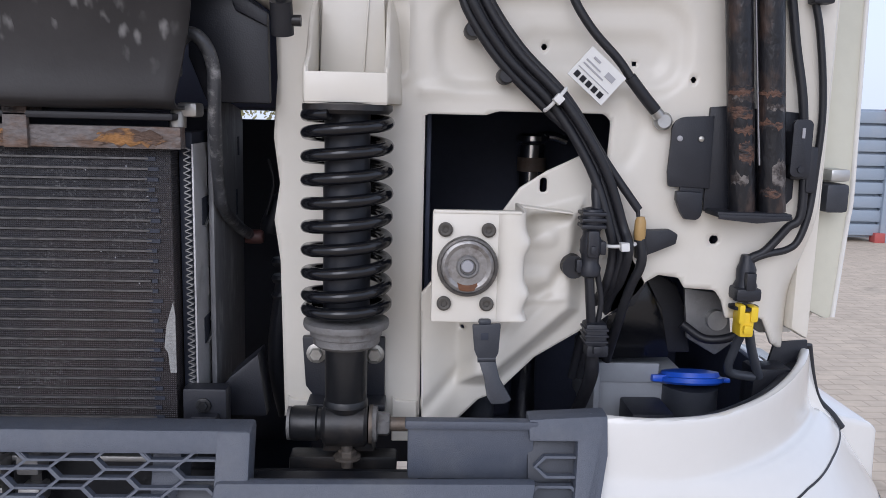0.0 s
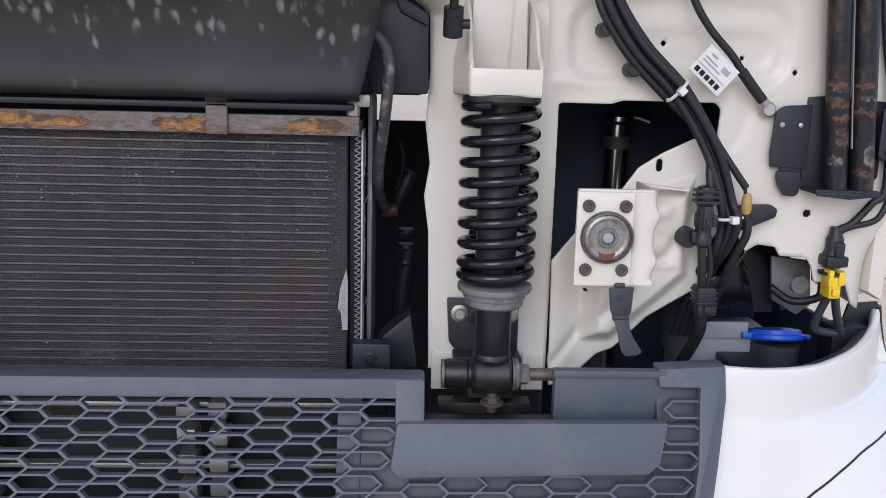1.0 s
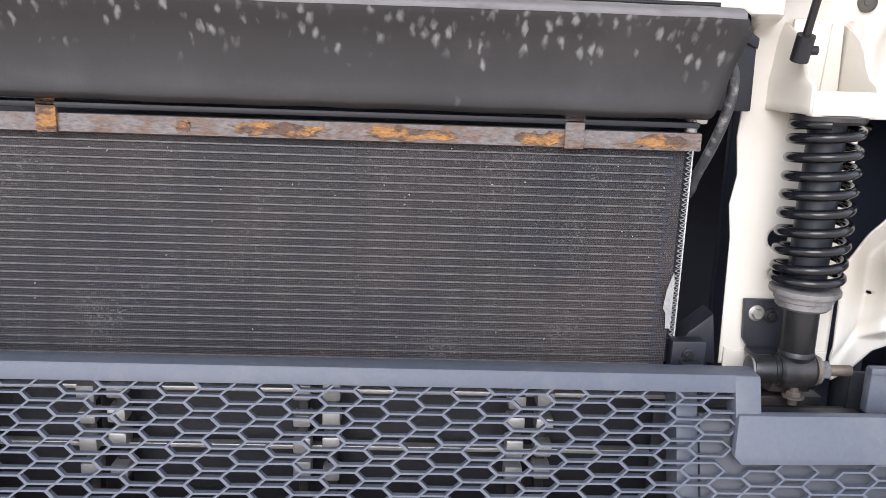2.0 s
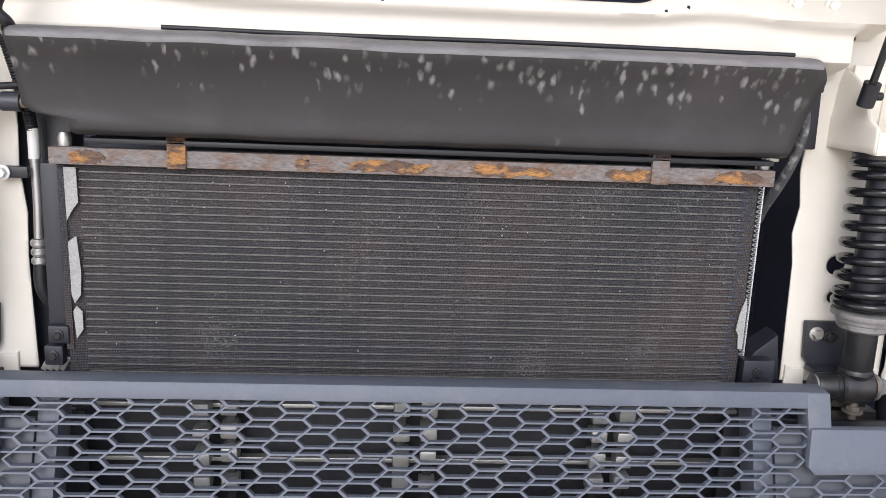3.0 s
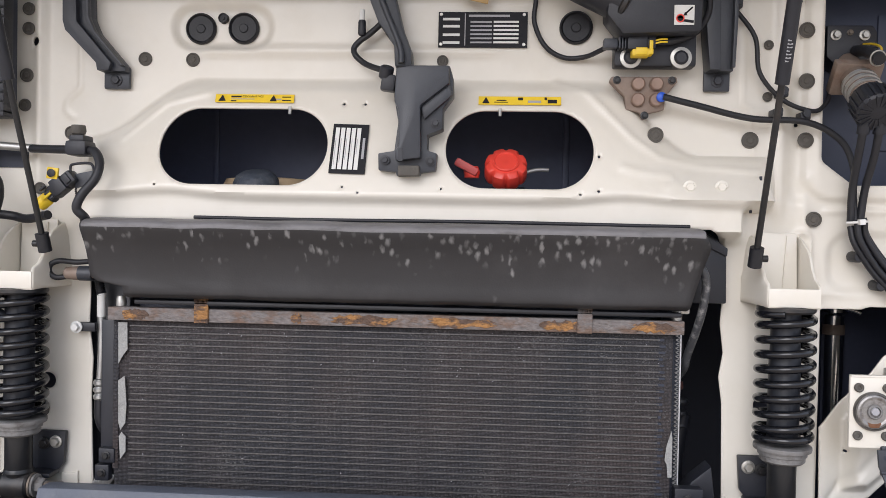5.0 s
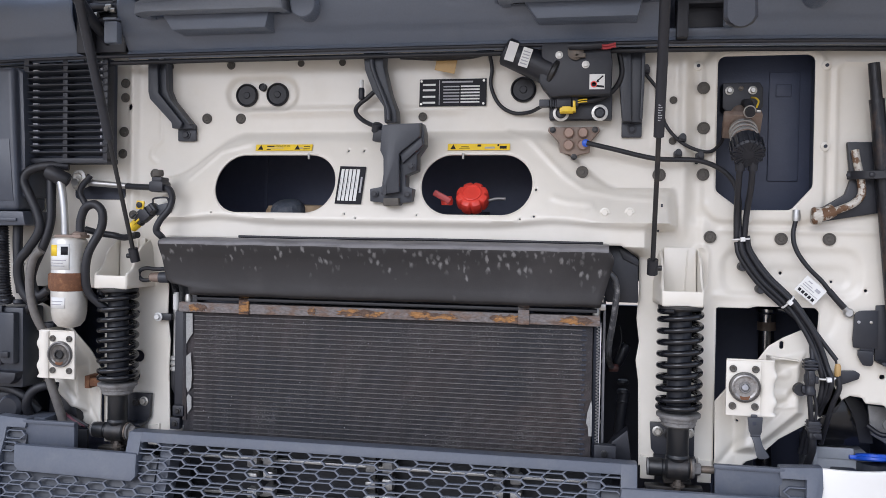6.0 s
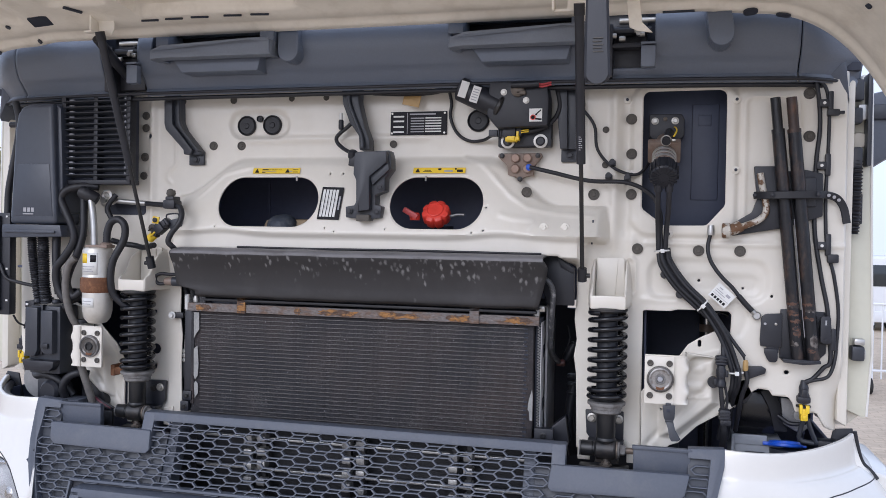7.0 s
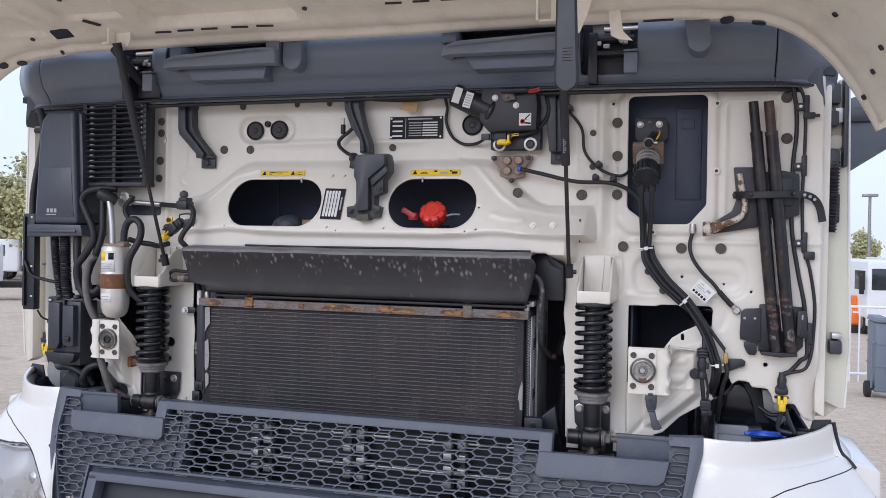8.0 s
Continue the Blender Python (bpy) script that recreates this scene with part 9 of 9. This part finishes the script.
def lower_left():
    ob = thing("fuse_box", (-1.02, -0.06, 1.32), "dark grey fuse box with twin covers and hoses above", "fuse box")
    part("body", box(-1.100, -0.945, -0.090, -0.005, 1.300, 1.512, 0.008), GREY_DARK, ob)
    part("cover", slab([(-1.098, 1.508), (-1.035, 1.508), (-1.035, 1.375), (-1.050, 1.355), (-1.098, 1.355)], -0.112, -0.086, 0.006), GREY_DARK, ob)
    part("cover", slab([(-1.020, 1.500), (-0.960, 1.500), (-0.960, 1.365), (-1.005, 1.365), (-1.020, 1.38)], -0.112, -0.086, 0.006), GREY_DARK, ob)
    part("centre_rib", box(-1.034, -1.022, -0.100, -0.08, 1.36, 1.515, 0.003), BLACK_PLASTIC, ob)
    part("clip", box(-1.005, -0.975, -0.120, -0.108, 1.382, 1.398, 0.003), BLACK_PLASTIC, ob)
    part("base", slab([(-1.108, 1.345), (-0.945, 1.345), (-0.95, 1.325), (-0.97, 1.312), (-1.09, 1.312)], -0.118, -0.02, 0.006), BLACK_PLASTIC, ob)
    part("side_pack", box(-0.945, -0.905, -0.05, 0.0, 1.33, 1.47, 0.008), BLACK_PLASTIC, ob)
    for x, z in ((-1.085, 1.52), (-1.04, 1.525), (-0.99, 1.52)):
        part("hose_collar", lathe([(0.019, 0), (0.021, 0.004), (0.019, 0.012)], (x + 0.02, -0.078, z), "z", 18), BLACK_PLASTIC, ob)
    for child in ob.children:
        if child.name.split(".")[0] != "side_pack":
            child.scale.x = 0.72
    c = thing("lamp_housing", (-1.08, 0.02, 1.22), "dark lamp housing with grey loom behind the bumper", "lamp housing")
    part("bowl", lathe([(0.03, -0.06), (0.062, -0.03), (0.072, 0.02), (0.060, 0.05)], (-1.115, 0.05, 1.262), "y", 28), ALU_DARK, c)
    part("black_block", box(-1.075, -0.99, -0.06, 0.05, 1.20, 1.282, 0.012), BLACK_PLASTIC, c)
    part("round_motor", lathe([(0.030, -0.04), (0.034, -0.03), (0.034, 0.03), (0.026, 0.04)], (-1.01, -0.05, 1.245), "y", 24), BLACK_PLASTIC, c)
    part("loom", tube([(-1.13, 0.0, 1.30), (-1.09, -0.04, 1.285), (-1.04, -0.06, 1.292), (-0.99, -0.06, 1.275), (-0.955, -0.04, 1.23)], 0.013, 12, 6), RUBBER, c)
    part("corrugated_loop", tube([(-0.965, -0.06, 1.215), (-0.962, -0.08, 1.255), (-0.945, -0.08, 1.290), (-0.915, -0.07, 1.305), (-0.89, -0.05, 1.30)], 0.012, 12, 6), RUBBER, c)
    part("black_bag", slab([(-0.945, 1.20), (-0.94, 1.27), (-0.90, 1.285), (-0.86, 1.25), (-0.85, 1.20)], -0.02, 0.03, 0.012), RUBBER, c)
    part("grey_tray", box(-0.99, -0.90, -0.09, -0.02, 1.205, 1.225, 0.004), GREY_PLASTIC, c)
    for k in range(4):
        part("lead", tube([(-0.90 + k * 0.012, -0.04, 1.235 - k * 0.004), (-0.87 + k * 0.012, -0.05, 1.215), (-0.83 + k * 0.01, -0.05, 1.20)], 0.004, 6, 4), MAROON if k == 2 else RUBBER, c)
    solo("rusty_clip", join(box(-0.800, -0.755, -0.06, -0.04, 1.308, 1.330, 0.003), box(-0.805, -0.79, -0.062, -0.02, 1.302, 1.336, 0.003)), RUST_BROWN, "small rusty steel clip beside the strut", "clip")
    solo("wall_plug", lathe([(0.012, -0.01), (0.014, 0.0), (0.010, 0.02)], (-0.905, -0.06, 1.362), "x", 16), PAINT, "cream round fitting beside the fuse box", "fitting")


lower_left()


# ---- hinges behind the cowl ----
for s in (-1, 1):
    x = s * 0.735
    ob = thing("hatch_hinge", (x, -0.08, 2.2), "black hatch hinge mechanism behind the cowl", "hinge", "hatch hinges")
    part("bracket", box(x - 0.055, x + 0.050, -0.075, -0.04, 2.175, 2.335, 0.004), BLACK_PLASTIC, ob)
    part("bar", lathe([(0.010, -0.06), (0.010, 0.06)], (x, -0.10, 2.285), "x", 14), BLACK_PLASTIC, ob)
    part("bar", lathe([(0.007, -0.03), (0.007, 0.06)], (x + 0.01, -0.10, 2.31), "x", 14), ZINC, ob)
    part("claw", slab([(x - 0.03, 2.30), (x + 0.0, 2.312), (x + 0.03, 2.30), (x + 0.02, 2.275), (x - 0.02, 2.27)], -0.098, -0.085, 0.004), BLACK_PLASTIC, ob)
    part("tab", box(x + 0.036, x + 0.072, -0.150, -0.126, 2.182, 2.236, 0.004), COWL_PLASTIC, ob, "grey plastic tab")
    part("tab_rib", box(x + 0.036, x + 0.072, -0.154, -0.126, 2.238, 2.244, 0.002), COWL_PLASTIC, ob)
    for dx, dz in ((-0.034, 2.270), (-0.012, 2.262), (0.026, 2.282), (0.036, 2.272)):
        part("roller", lathe([(0.006, -0.008), (0.007, -0.005), (0.007, 0.005), (0.006, 0.008)], (x + dx, -0.112, dz), "x", 14), ZINC, ob, "bright steel roller")
    part("ledge", box(x - 0.055, x + 0.048, -0.118, -0.08, 2.238, 2.250, 0.003), BLACK_PLASTIC, ob)
    part("pin", lathe([(0.006, 0), (0.006, 0.014)], (x + 0.028, -0.115, 2.272), "y", 12), ZINC, ob)
    part("lower_link", box(x - 0.06, x - 0.035, -0.12, -0.05, 2.165, 2.30, 0.004), BLACK_PLASTIC, ob)


# ---- cab corner, door edge, mirror ----
DOOR_PAINT = material("greenish cream paint", (0.62, 0.61, 0.51), 0.4, spots=(0.52, 0.51, 0.42), spot_scale=6, spot_amount=0.5, grain=0.04, bump=0.005)


def door_edge():
    for sgn in (1, -1):
        d = thing("door_pillar", (sgn * 1.33, 0.12, 1.3), "cream painted door edge beside the front wall", "door pillar", "door pillars")
        edge = [(1.27, 1.33), (1.352, 1.292), (1.363, 1.296), (1.370, 1.42), (1.373, 1.46), (1.371, 1.54), (1.366, 1.73), (1.362, 1.90), (1.358, 2.17), (1.27, 2.19)]
        part("panel", slab([(sgn * x, z) for x, z in edge], 0.100, 0.130, 0.005), DOOR_PAINT, d)
        part("outer_sheet", tube([(sgn * (x - 0.002), 0.100, z) for x, z in edge[2:9]], 0.0035, 8, 4), PAINT_GLOSS, d)
        part("lower_fold", slab([(sgn * x, z) for x, z in ((1.235, 1.36), (1.240, 1.285), (1.275, 1.262), (1.320, 1.264), (1.352, 1.292), (1.30, 1.36))], 0.132, 0.150, 0.005), PAINT, d)
        part("return_fold", slab([(sgn * 1.278, 1.29), (sgn * 1.304, 1.275), (sgn * 1.306, 2.17), (sgn * 1.278, 2.17)], 0.045, 0.104, 0.008), PAINT, d)
    ob = thing("door_hardware", (1.33, 0.09, 2.05), "grey hinge blocks on the cream door pillar", "hinge")
    part("upper_block", box(1.298, 1.325, 0.05, 0.10, 2.06, 2.10, 0.005), GREY_DARK, ob)
    part("upper_frame", box(1.305, 1.330, 0.06, 0.10, 2.12, 2.175, 0.006), GREY_DARK, ob)
    part("upper_plate", box(1.318, 1.338, 0.07, 0.098, 2.07, 2.11, 0.003), ALUMINIUM, ob)
    part("pressed_lug", lathe([(0.022, 0), (0.020, 0.006), (0.012, 0.008)], (1.325, 0.098, 2.02), "y", 20), PAINT, ob)
    lo = thing("door_striker", (1.335, 0.08, 1.46), "grey and steel door striker on the pillar", "striker")
    part("block", box(1.314, 1.345, 0.055, 0.098, 1.446, 1.484, 0.006), GREY_DARK, lo)
    part("steel_part", box(1.320, 1.346, 0.06, 0.098, 1.487, 1.503, 0.004), ALUMINIUM, lo)
    part("plate", box(1.336, 1.350, 0.07, 0.098, 1.450, 1.474, 0.003), ALUMINIUM, lo)
    g = thing("gaiter", (1.315, 0.07, 1.77), "black ribbed cable gaiter at the door pillar", "gaiter")
    part("gaiter", tube([(1.318, 0.075, 1.965), (1.316, 0.070, 1.90), (1.314, 0.068, 1.83), (1.311, 0.070, 1.775)], 0.014, 14, 5, ridges=0.0025, pitch=0.009), RUBBER, g)
    part("upper_boot", box(1.304, 1.330, 0.06, 0.095, 1.945, 2.0, 0.008), GREY_DARK, g)
    part("backing", box(1.318, 1.336, 0.08, 0.1, 1.80, 1.88, 0.005), GREY_DARK, g)
    solo("door_seal", box(1.338, 1.350, 0.06, 0.12, 1.95, 2.19, 0.005), GREY_DARK, "dark door seal at the upper pillar", "seal")
    m = thing("mirror_arm", (1.5, 0.36, 2.1), "dark grey mirror arm beside the cab", "mirror arm")
    part("arm", slab([(1.360, 2.165), (1.43, 2.185), (1.75, 2.17), (1.75, 2.10), (1.55, 2.06), (1.40, 1.96), (1.36, 1.93)], 0.30, 0.40, 0.02), GREY_PLASTIC, m)
    part("cover", slab([(1.36, 2.14), (1.52, 2.15), (1.52, 2.10), (1.36, 2.10)], 0.285, 0.31, 0.01), GREY_DARK, m)
    for sgn in (-1, 1):
        solo("cowl_corner", slab([(sgn * 1.20, 2.36), (sgn * 1.27, 2.27), (sgn * 1.285, 2.10), (sgn * 1.255, 2.16), (sgn * 1.18, 2.18)], 0.0, 0.16, 0.012), GREY_PLASTIC, "dark grey end piece of the cowl at the cab corner", "cowl end", "cowl ends")


door_edge()


# ---- what carries the cab ----
chassis = thing("truck_chassis", (0, 0.5, 0), "dark truck chassis with a grey lower bumper on two front tyres", "chassis")
part("lower_bumper", slab([(-1.20, 0.30), (1.20, 0.30), (1.30, 0.55), (1.30, 0.84), (-1.30, 0.84), (-1.30, 0.55)], -0.22, -0.10, 0.03), GREY_PLASTIC, chassis, "dark grey lower bumper")
for x in (-0.475, 0.475):
    part("frame_rail", box(x - 0.075, x + 0.075, -0.10, 1.6, 0.50, 0.80, 0.02), CORE_DARK, chassis)
part("axle", box(-0.95, 0.95, 0.98, 1.12, 0.42, 0.56, 0.03), CORE_DARK, chassis)
for x in (-1.02, 1.02):
    tyre = part("tyre", lathe([(0.30, -0.15), (0.46, -0.15), (0.50, -0.12), (0.50, 0.12), (0.46, 0.15), (0.30, 0.15)], (x, 1.05, 0.478), "x", 40), RUBBER, chassis, "black lorry tyre")
    part("rim", lathe([(0.10, -0.06), (0.12, -0.10), (0.29, -0.12), (0.295, 0.12), (0.12, 0.10), (0.10, 0.06)], (x, 1.05, 0.478), "x", 32), ALU_DARK, tyre)


# ---- the yard behind, on ground that falls away slightly ----
built_before = set(bpy.data.objects)
WHITE_FAR = material("white vehicle paint", (0.76, 0.77, 0.78), 0.35, spots=(0.6, 0.6, 0.6), spot_scale=1.5, grain=0.03, bump=0.0)
GLASS_FAR = material("dark vehicle glass", (0.02, 0.025, 0.03), 0.08, grain=0.02, bump=0.0, spec=0.8)
TYRE = material("tyre rubber", (0.02, 0.02, 0.02), 0.8, bump=0.02)


def far_truck(x, y, turn, long, tall, label, box_body=True, size=1.0):
    ob = thing("truck", (x, y, 0), label, "truck", "yard trucks")
    m = Matrix.Translation((x, y, 0)) @ pose(0, 0, 0, 0, 0, turn) @ Matrix.Scale(size, 4)
    part("cab", turned(box(-1.2, 1.2, -1.0, 1.0, 0.6, 2.75, 0.18, 3), m), WHITE_FAR, ob)
    part("windscreen", turned(box(-1.08, 1.08, -1.03, -0.9, 1.65, 2.45, 0.06), m), GLASS_FAR, ob)
    for s in (-1, 1):
        part("side_window", turned(box(s * 1.18, s * 1.215, -0.75, 0.15, 1.65, 2.35, 0.01), m), GLASS_FAR, ob)
        part("mirror", turned(box(s * 1.3, s * 1.45, -0.95, -0.8, 1.5, 2.2, 0.04), m), TYRE, ob)
        for yy in (-0.2, long - 1.0):
            wh = part("tyre", turned(lathe([(0.36, -0.14), (0.48, -0.12), (0.48, 0.12), (0.36, 0.14)], (s * 1.0, yy, 0.48), "x", 28), m), TYRE, ob)
            part("rim", turned(lathe([(0.30, -0.145), (0.30, 0.145)], (s * 1.0, yy, 0.48), "x", 20), m), ALU_DARK, wh)
    part("bumper", turned(box(-1.2, 1.2, -1.08, -0.8, 0.35, 0.75, 0.06), m), WHITE_FAR, ob)
    part("chassis", turned(box(-0.45, 0.45, 0.5, long, 0.6, 0.9, 0.03), m), TYRE, ob)
    if box_body:
        part("load_box", turned(box(-1.25, 1.25, 1.2, long, 1.0, tall, 0.03), m), WHITE_FAR, ob)


far_truck(-19.9, 18.2, -55, 5.0, 2.6, "white delivery van parked across the yard", False, 0.62)
far_truck(-30.5, 30.5, -62, 9.0, 3.0, "white box lorry parked across the yard", True, 0.72)
far_truck(-37.0, 33.5, -62, 9.0, 3.0, "white box lorry parked across the yard", True, 0.72)
far_truck(5.75, 20.4, 12, 6.0, 2.7, "white lorry parked behind the fence", True, 0.66)
far_truck(7.7, 21.0, 12, 6.0, 2.7, "white lorry parked behind the fence", True, 0.68)
far_truck(4.9, 27.0, 20, 7.0, 2.7, "white lorry parked far behind the fence", True, 0.75)


def wheelie_bin():
    x, y = 3.33, 9.55
    ob = thing("waste_bin", (x, y, 0), "narrow grey blue wheeled waste bin with side tubes", "waste bin")
    c = material("grey blue plastic", (0.15, 0.175, 0.215), 0.5, spots=(0.2, 0.22, 0.25), spot_scale=3, grain=0.06, bump=0.02)
    part("body", slab([(x - 0.070, 0.08), (x + 0.074, 0.08), (x + 0.080, 0.96), (x - 0.074, 0.96)], y - 0.25, y + 0.25, 0.02), c, ob)
    for z in (0.10, 0.40, 0.68):
        part("band", box(x - 0.082, x + 0.086, y - 0.26, y + 0.26, z, z + 0.02, 0.006), c, ob)
    for s in (-1, 1):
        part("side_tube", tube([(x + s * 0.115, y - 0.27, 0.14), (x + s * 0.115, y - 0.27, 0.66), (x + s * 0.105, y - 0.27, 0.70), (x + s * 0.080, y - 0.26, 0.72)], 0.011, 10, 4), c, ob)
        part("wheel", lathe([(0.09, -0.035), (0.105, -0.025), (0.105, 0.025), (0.09, 0.035)], (x + s * 0.135, y - 0.15, 0.105), "x", 20), TYRE, ob)
    part("axle", lathe([(0.012, -0.12), (0.012, 0.12)], (x, y - 0.15, 0.105), "x", 10), TYRE, ob)
    part("lid", slab([(x - 0.088, 0.965), (x + 0.092, 0.965), (x + 0.075, 1.03), (x - 0.07, 1.03)], y - 0.29, y + 0.26, 0.02), c, ob)
    part("handle", tube([(x + 0.09, y - 0.29, 0.80), (x + 0.13, y - 0.31, 0.84), (x + 0.15, y - 0.29, 0.90)], 0.010, 8, 3), TYRE, ob)


wheelie_bin()


def yard_fence():
    ob = thing("barrier_fence", (3.2, 10.8, 0), "white tubular barrier fence in the yard", "fence")
    for k in range(26):
        part("post", lathe([(0.012, 0.0), (0.012, 1.08)], (2.86 + k * 0.122, 10.78 + k * 0.012, 0), "z", 8), WHITE_FAR, ob)
    for z in (0.12, 1.08):
        part("rail", tube([(2.84, 10.78, z), (6.0, 11.09, z)], 0.019, 10, 1, raw=True), WHITE_FAR, ob)
    o = thing("orange_machine", (4.95, 20.3, 0), "small orange machine behind the fence", "machine")
    orange = material("orange paint", (0.75, 0.16, 0.02), 0.4, grain=0.05, bump=0.0)
    part("body", join(box(4.82, 5.08, 20.1, 20.6, 0.20, 0.60, 0.10, 3), box(4.84, 5.06, 20.15, 20.5, 0.52, 0.92, 0.10, 3)), orange, o)
    part("base", box(4.80, 5.10, 20.15, 20.55, 0.0, 0.22, 0.04), TYRE, o)
    part("bar", box(4.88, 5.02, 20.09, 20.11, 0.50, 0.54, 0.004), WHITE_FAR, o)
    p = thing("lamp_post", (8.6, 38.0, 0), "slim grey yard lamp post", "lamp post")
    part("mast", lathe([(0.09, 0), (0.06, 4.7)], (8.6, 38.0, 0), "z", 12), ALU_DARK, p)
    part("head", box(8.3, 8.9, 37.8, 38.2, 4.65, 4.78, 0.03), ALU_DARK, p)


yard_fence()


def ribbed_wall():
    ob = thing("container", (7.0, 11.3, 0), "blue grey ribbed steel container with red corner fittings", "container")
    c = material("blue grey steel", (0.28, 0.33, 0.39), 0.45, spots=(0.35, 0.37, 0.40), spot_scale=2, spot_amount=0.6, grain=0.05, bump=0.02)
    red = material("faded red paint", (0.42, 0.09, 0.08), 0.5, grain=0.1, bump=0.02)
    for k in range(9):
        z = 0.10 + k * 0.209
        part("rib", slab([(4.9, z), (7.84, z), (7.84, z + 0.178), (4.9, z + 0.178)], 11.25, 11.36, 0.03), c, ob)
    part("back", box(4.9, 7.84, 11.34, 13.5, 0.06, 1.98, 0.01), c, ob)
    part("corner_post", box(7.78, 7.90, 11.20, 11.34, 0.0, 1.98, 0.012), c, ob)
    part("red_fitting", box(7.74, 7.92, 11.18, 11.35, 1.84, 2.0, 0.012), red, ob)
    part("red_fitting", box(7.70, 7.86, 11.18, 11.35, 0.0, 0.15, 0.012), red, ob)
    w = thing("sheet_panel", (8.2, 11.5, 0), "pale pink and white sheet panel beside the container", "panel")
    part("panel", box(7.94, 9.6, 11.4, 11.46, 0.45, 1.95, 0.01), material("pale pink sheet", (0.62, 0.52, 0.52), 0.5, spots=(0.75, 0.74, 0.74), spot_scale=4, spot_amount=1.0, grain=0.05, bump=0.0), w)
    part("post", box(7.95, 8.0, 11.36, 11.40, 0.0, 1.95, 0.006), c, w)
    part("post", box(9.5, 9.55, 11.36, 11.40, 0.0, 1.95, 0.006), c, w)


ribbed_wall()


def tree(x, y, tall, seed):
    rnd = random.Random(seed)
    ob = thing("tree", (x, y, 0), "yellow green autumn tree at the edge of the yard", "tree", "yard trees")
    bark = BARK
    part("trunk", tube([(x, y, 0), (x + 0.1, y, tall * 0.3), (x, y + 0.1, tall * 0.75)], 0.16, 8, 4), bark, ob)
    limbs, centres = [], []
    for k in range(14):
        a, h = rnd.uniform(0, 6.28), rnd.uniform(0.25, 0.7) * tall
        r = rnd.uniform(0.18, 0.36) * tall * (1.1 - h / tall)
        tip = (x + r * math.cos(a), y + r * math.sin(a), h + rnd.uniform(0.12, 0.28) * tall)
        limbs.append(tube([(x, y, h), ((x + tip[0]) / 2, (y + tip[1]) / 2, h + 0.08 * tall), tip], 0.05, 6, 3))
        centres.append(tip)
        centres.append(((x + tip[0]) / 2, (y + tip[1]) / 2, tip[2] - 0.05 * tall))
    part("limb", join(*limbs), bark, ob)
    verts, faces = [], []
    for c in centres:
        for _ in range(240):
            d = Vector((rnd.gauss(0, 1), rnd.gauss(0, 1), rnd.gauss(0, 0.8))) * tall * 0.075
            p, s = Vector(c) + d, rnd.uniform(0.08, 0.17)
            u = Vector((rnd.gauss(0, 1), rnd.gauss(0, 1), rnd.gauss(0, 1))).normalized()
            v = u.orthogonal().normalized()
            b = len(verts)
            verts += [p - u * s, p + v * s * 0.6, p + u * s, p - v * s * 0.6]
            faces.append((b, b + 1, b + 2, b + 3))
    me = bpy.data.meshes.new("crown")
    me.from_pydata([tuple(Vector(q) - Vector((x, y, 0))) for q in verts], [], faces)
    me.materials.append(LEAF)
    cr = new("crown", me)
    cr.parent = ob


BARK = material("grey bark", (0.12, 0.095, 0.075), 0.9, grain=0.3, grain_scale=20, bump=0.3, bump_scale=20)
LEAF = material("autumn leaves", (0.44, 0.42, 0.22), 0.7, spots=(0.50, 0.43, 0.20), spot_scale=0.8, spot_amount=0.9, grain=0.3, grain_scale=3, bump=0.0)
rnd = random.Random(11)
for k in range(13):
    tree(-48 + k * 3.4 + rnd.uniform(-1, 1), 33 + k * 1.1 + rnd.uniform(-2, 2), rnd.uniform(5.6, 7.6), 20 + k)
for k in range(6):
    tree(-36 + k * 2.0 + rnd.uniform(-0.5, 0.5), 30.5 + rnd.uniform(-1.5, 1.5), rnd.uniform(4.8, 6.0), 40 + k)
for k in range(5):
    tree(9 + k * 6.0 + rnd.uniform(-1, 1), 70 + rnd.uniform(-3, 3), rnd.uniform(3.0, 4.0), 60 + k)

for ob in list(bpy.data.objects):
    if ob not in built_before and ob.parent is None:
        ob.location.z -= SLOPE * ob.location.y
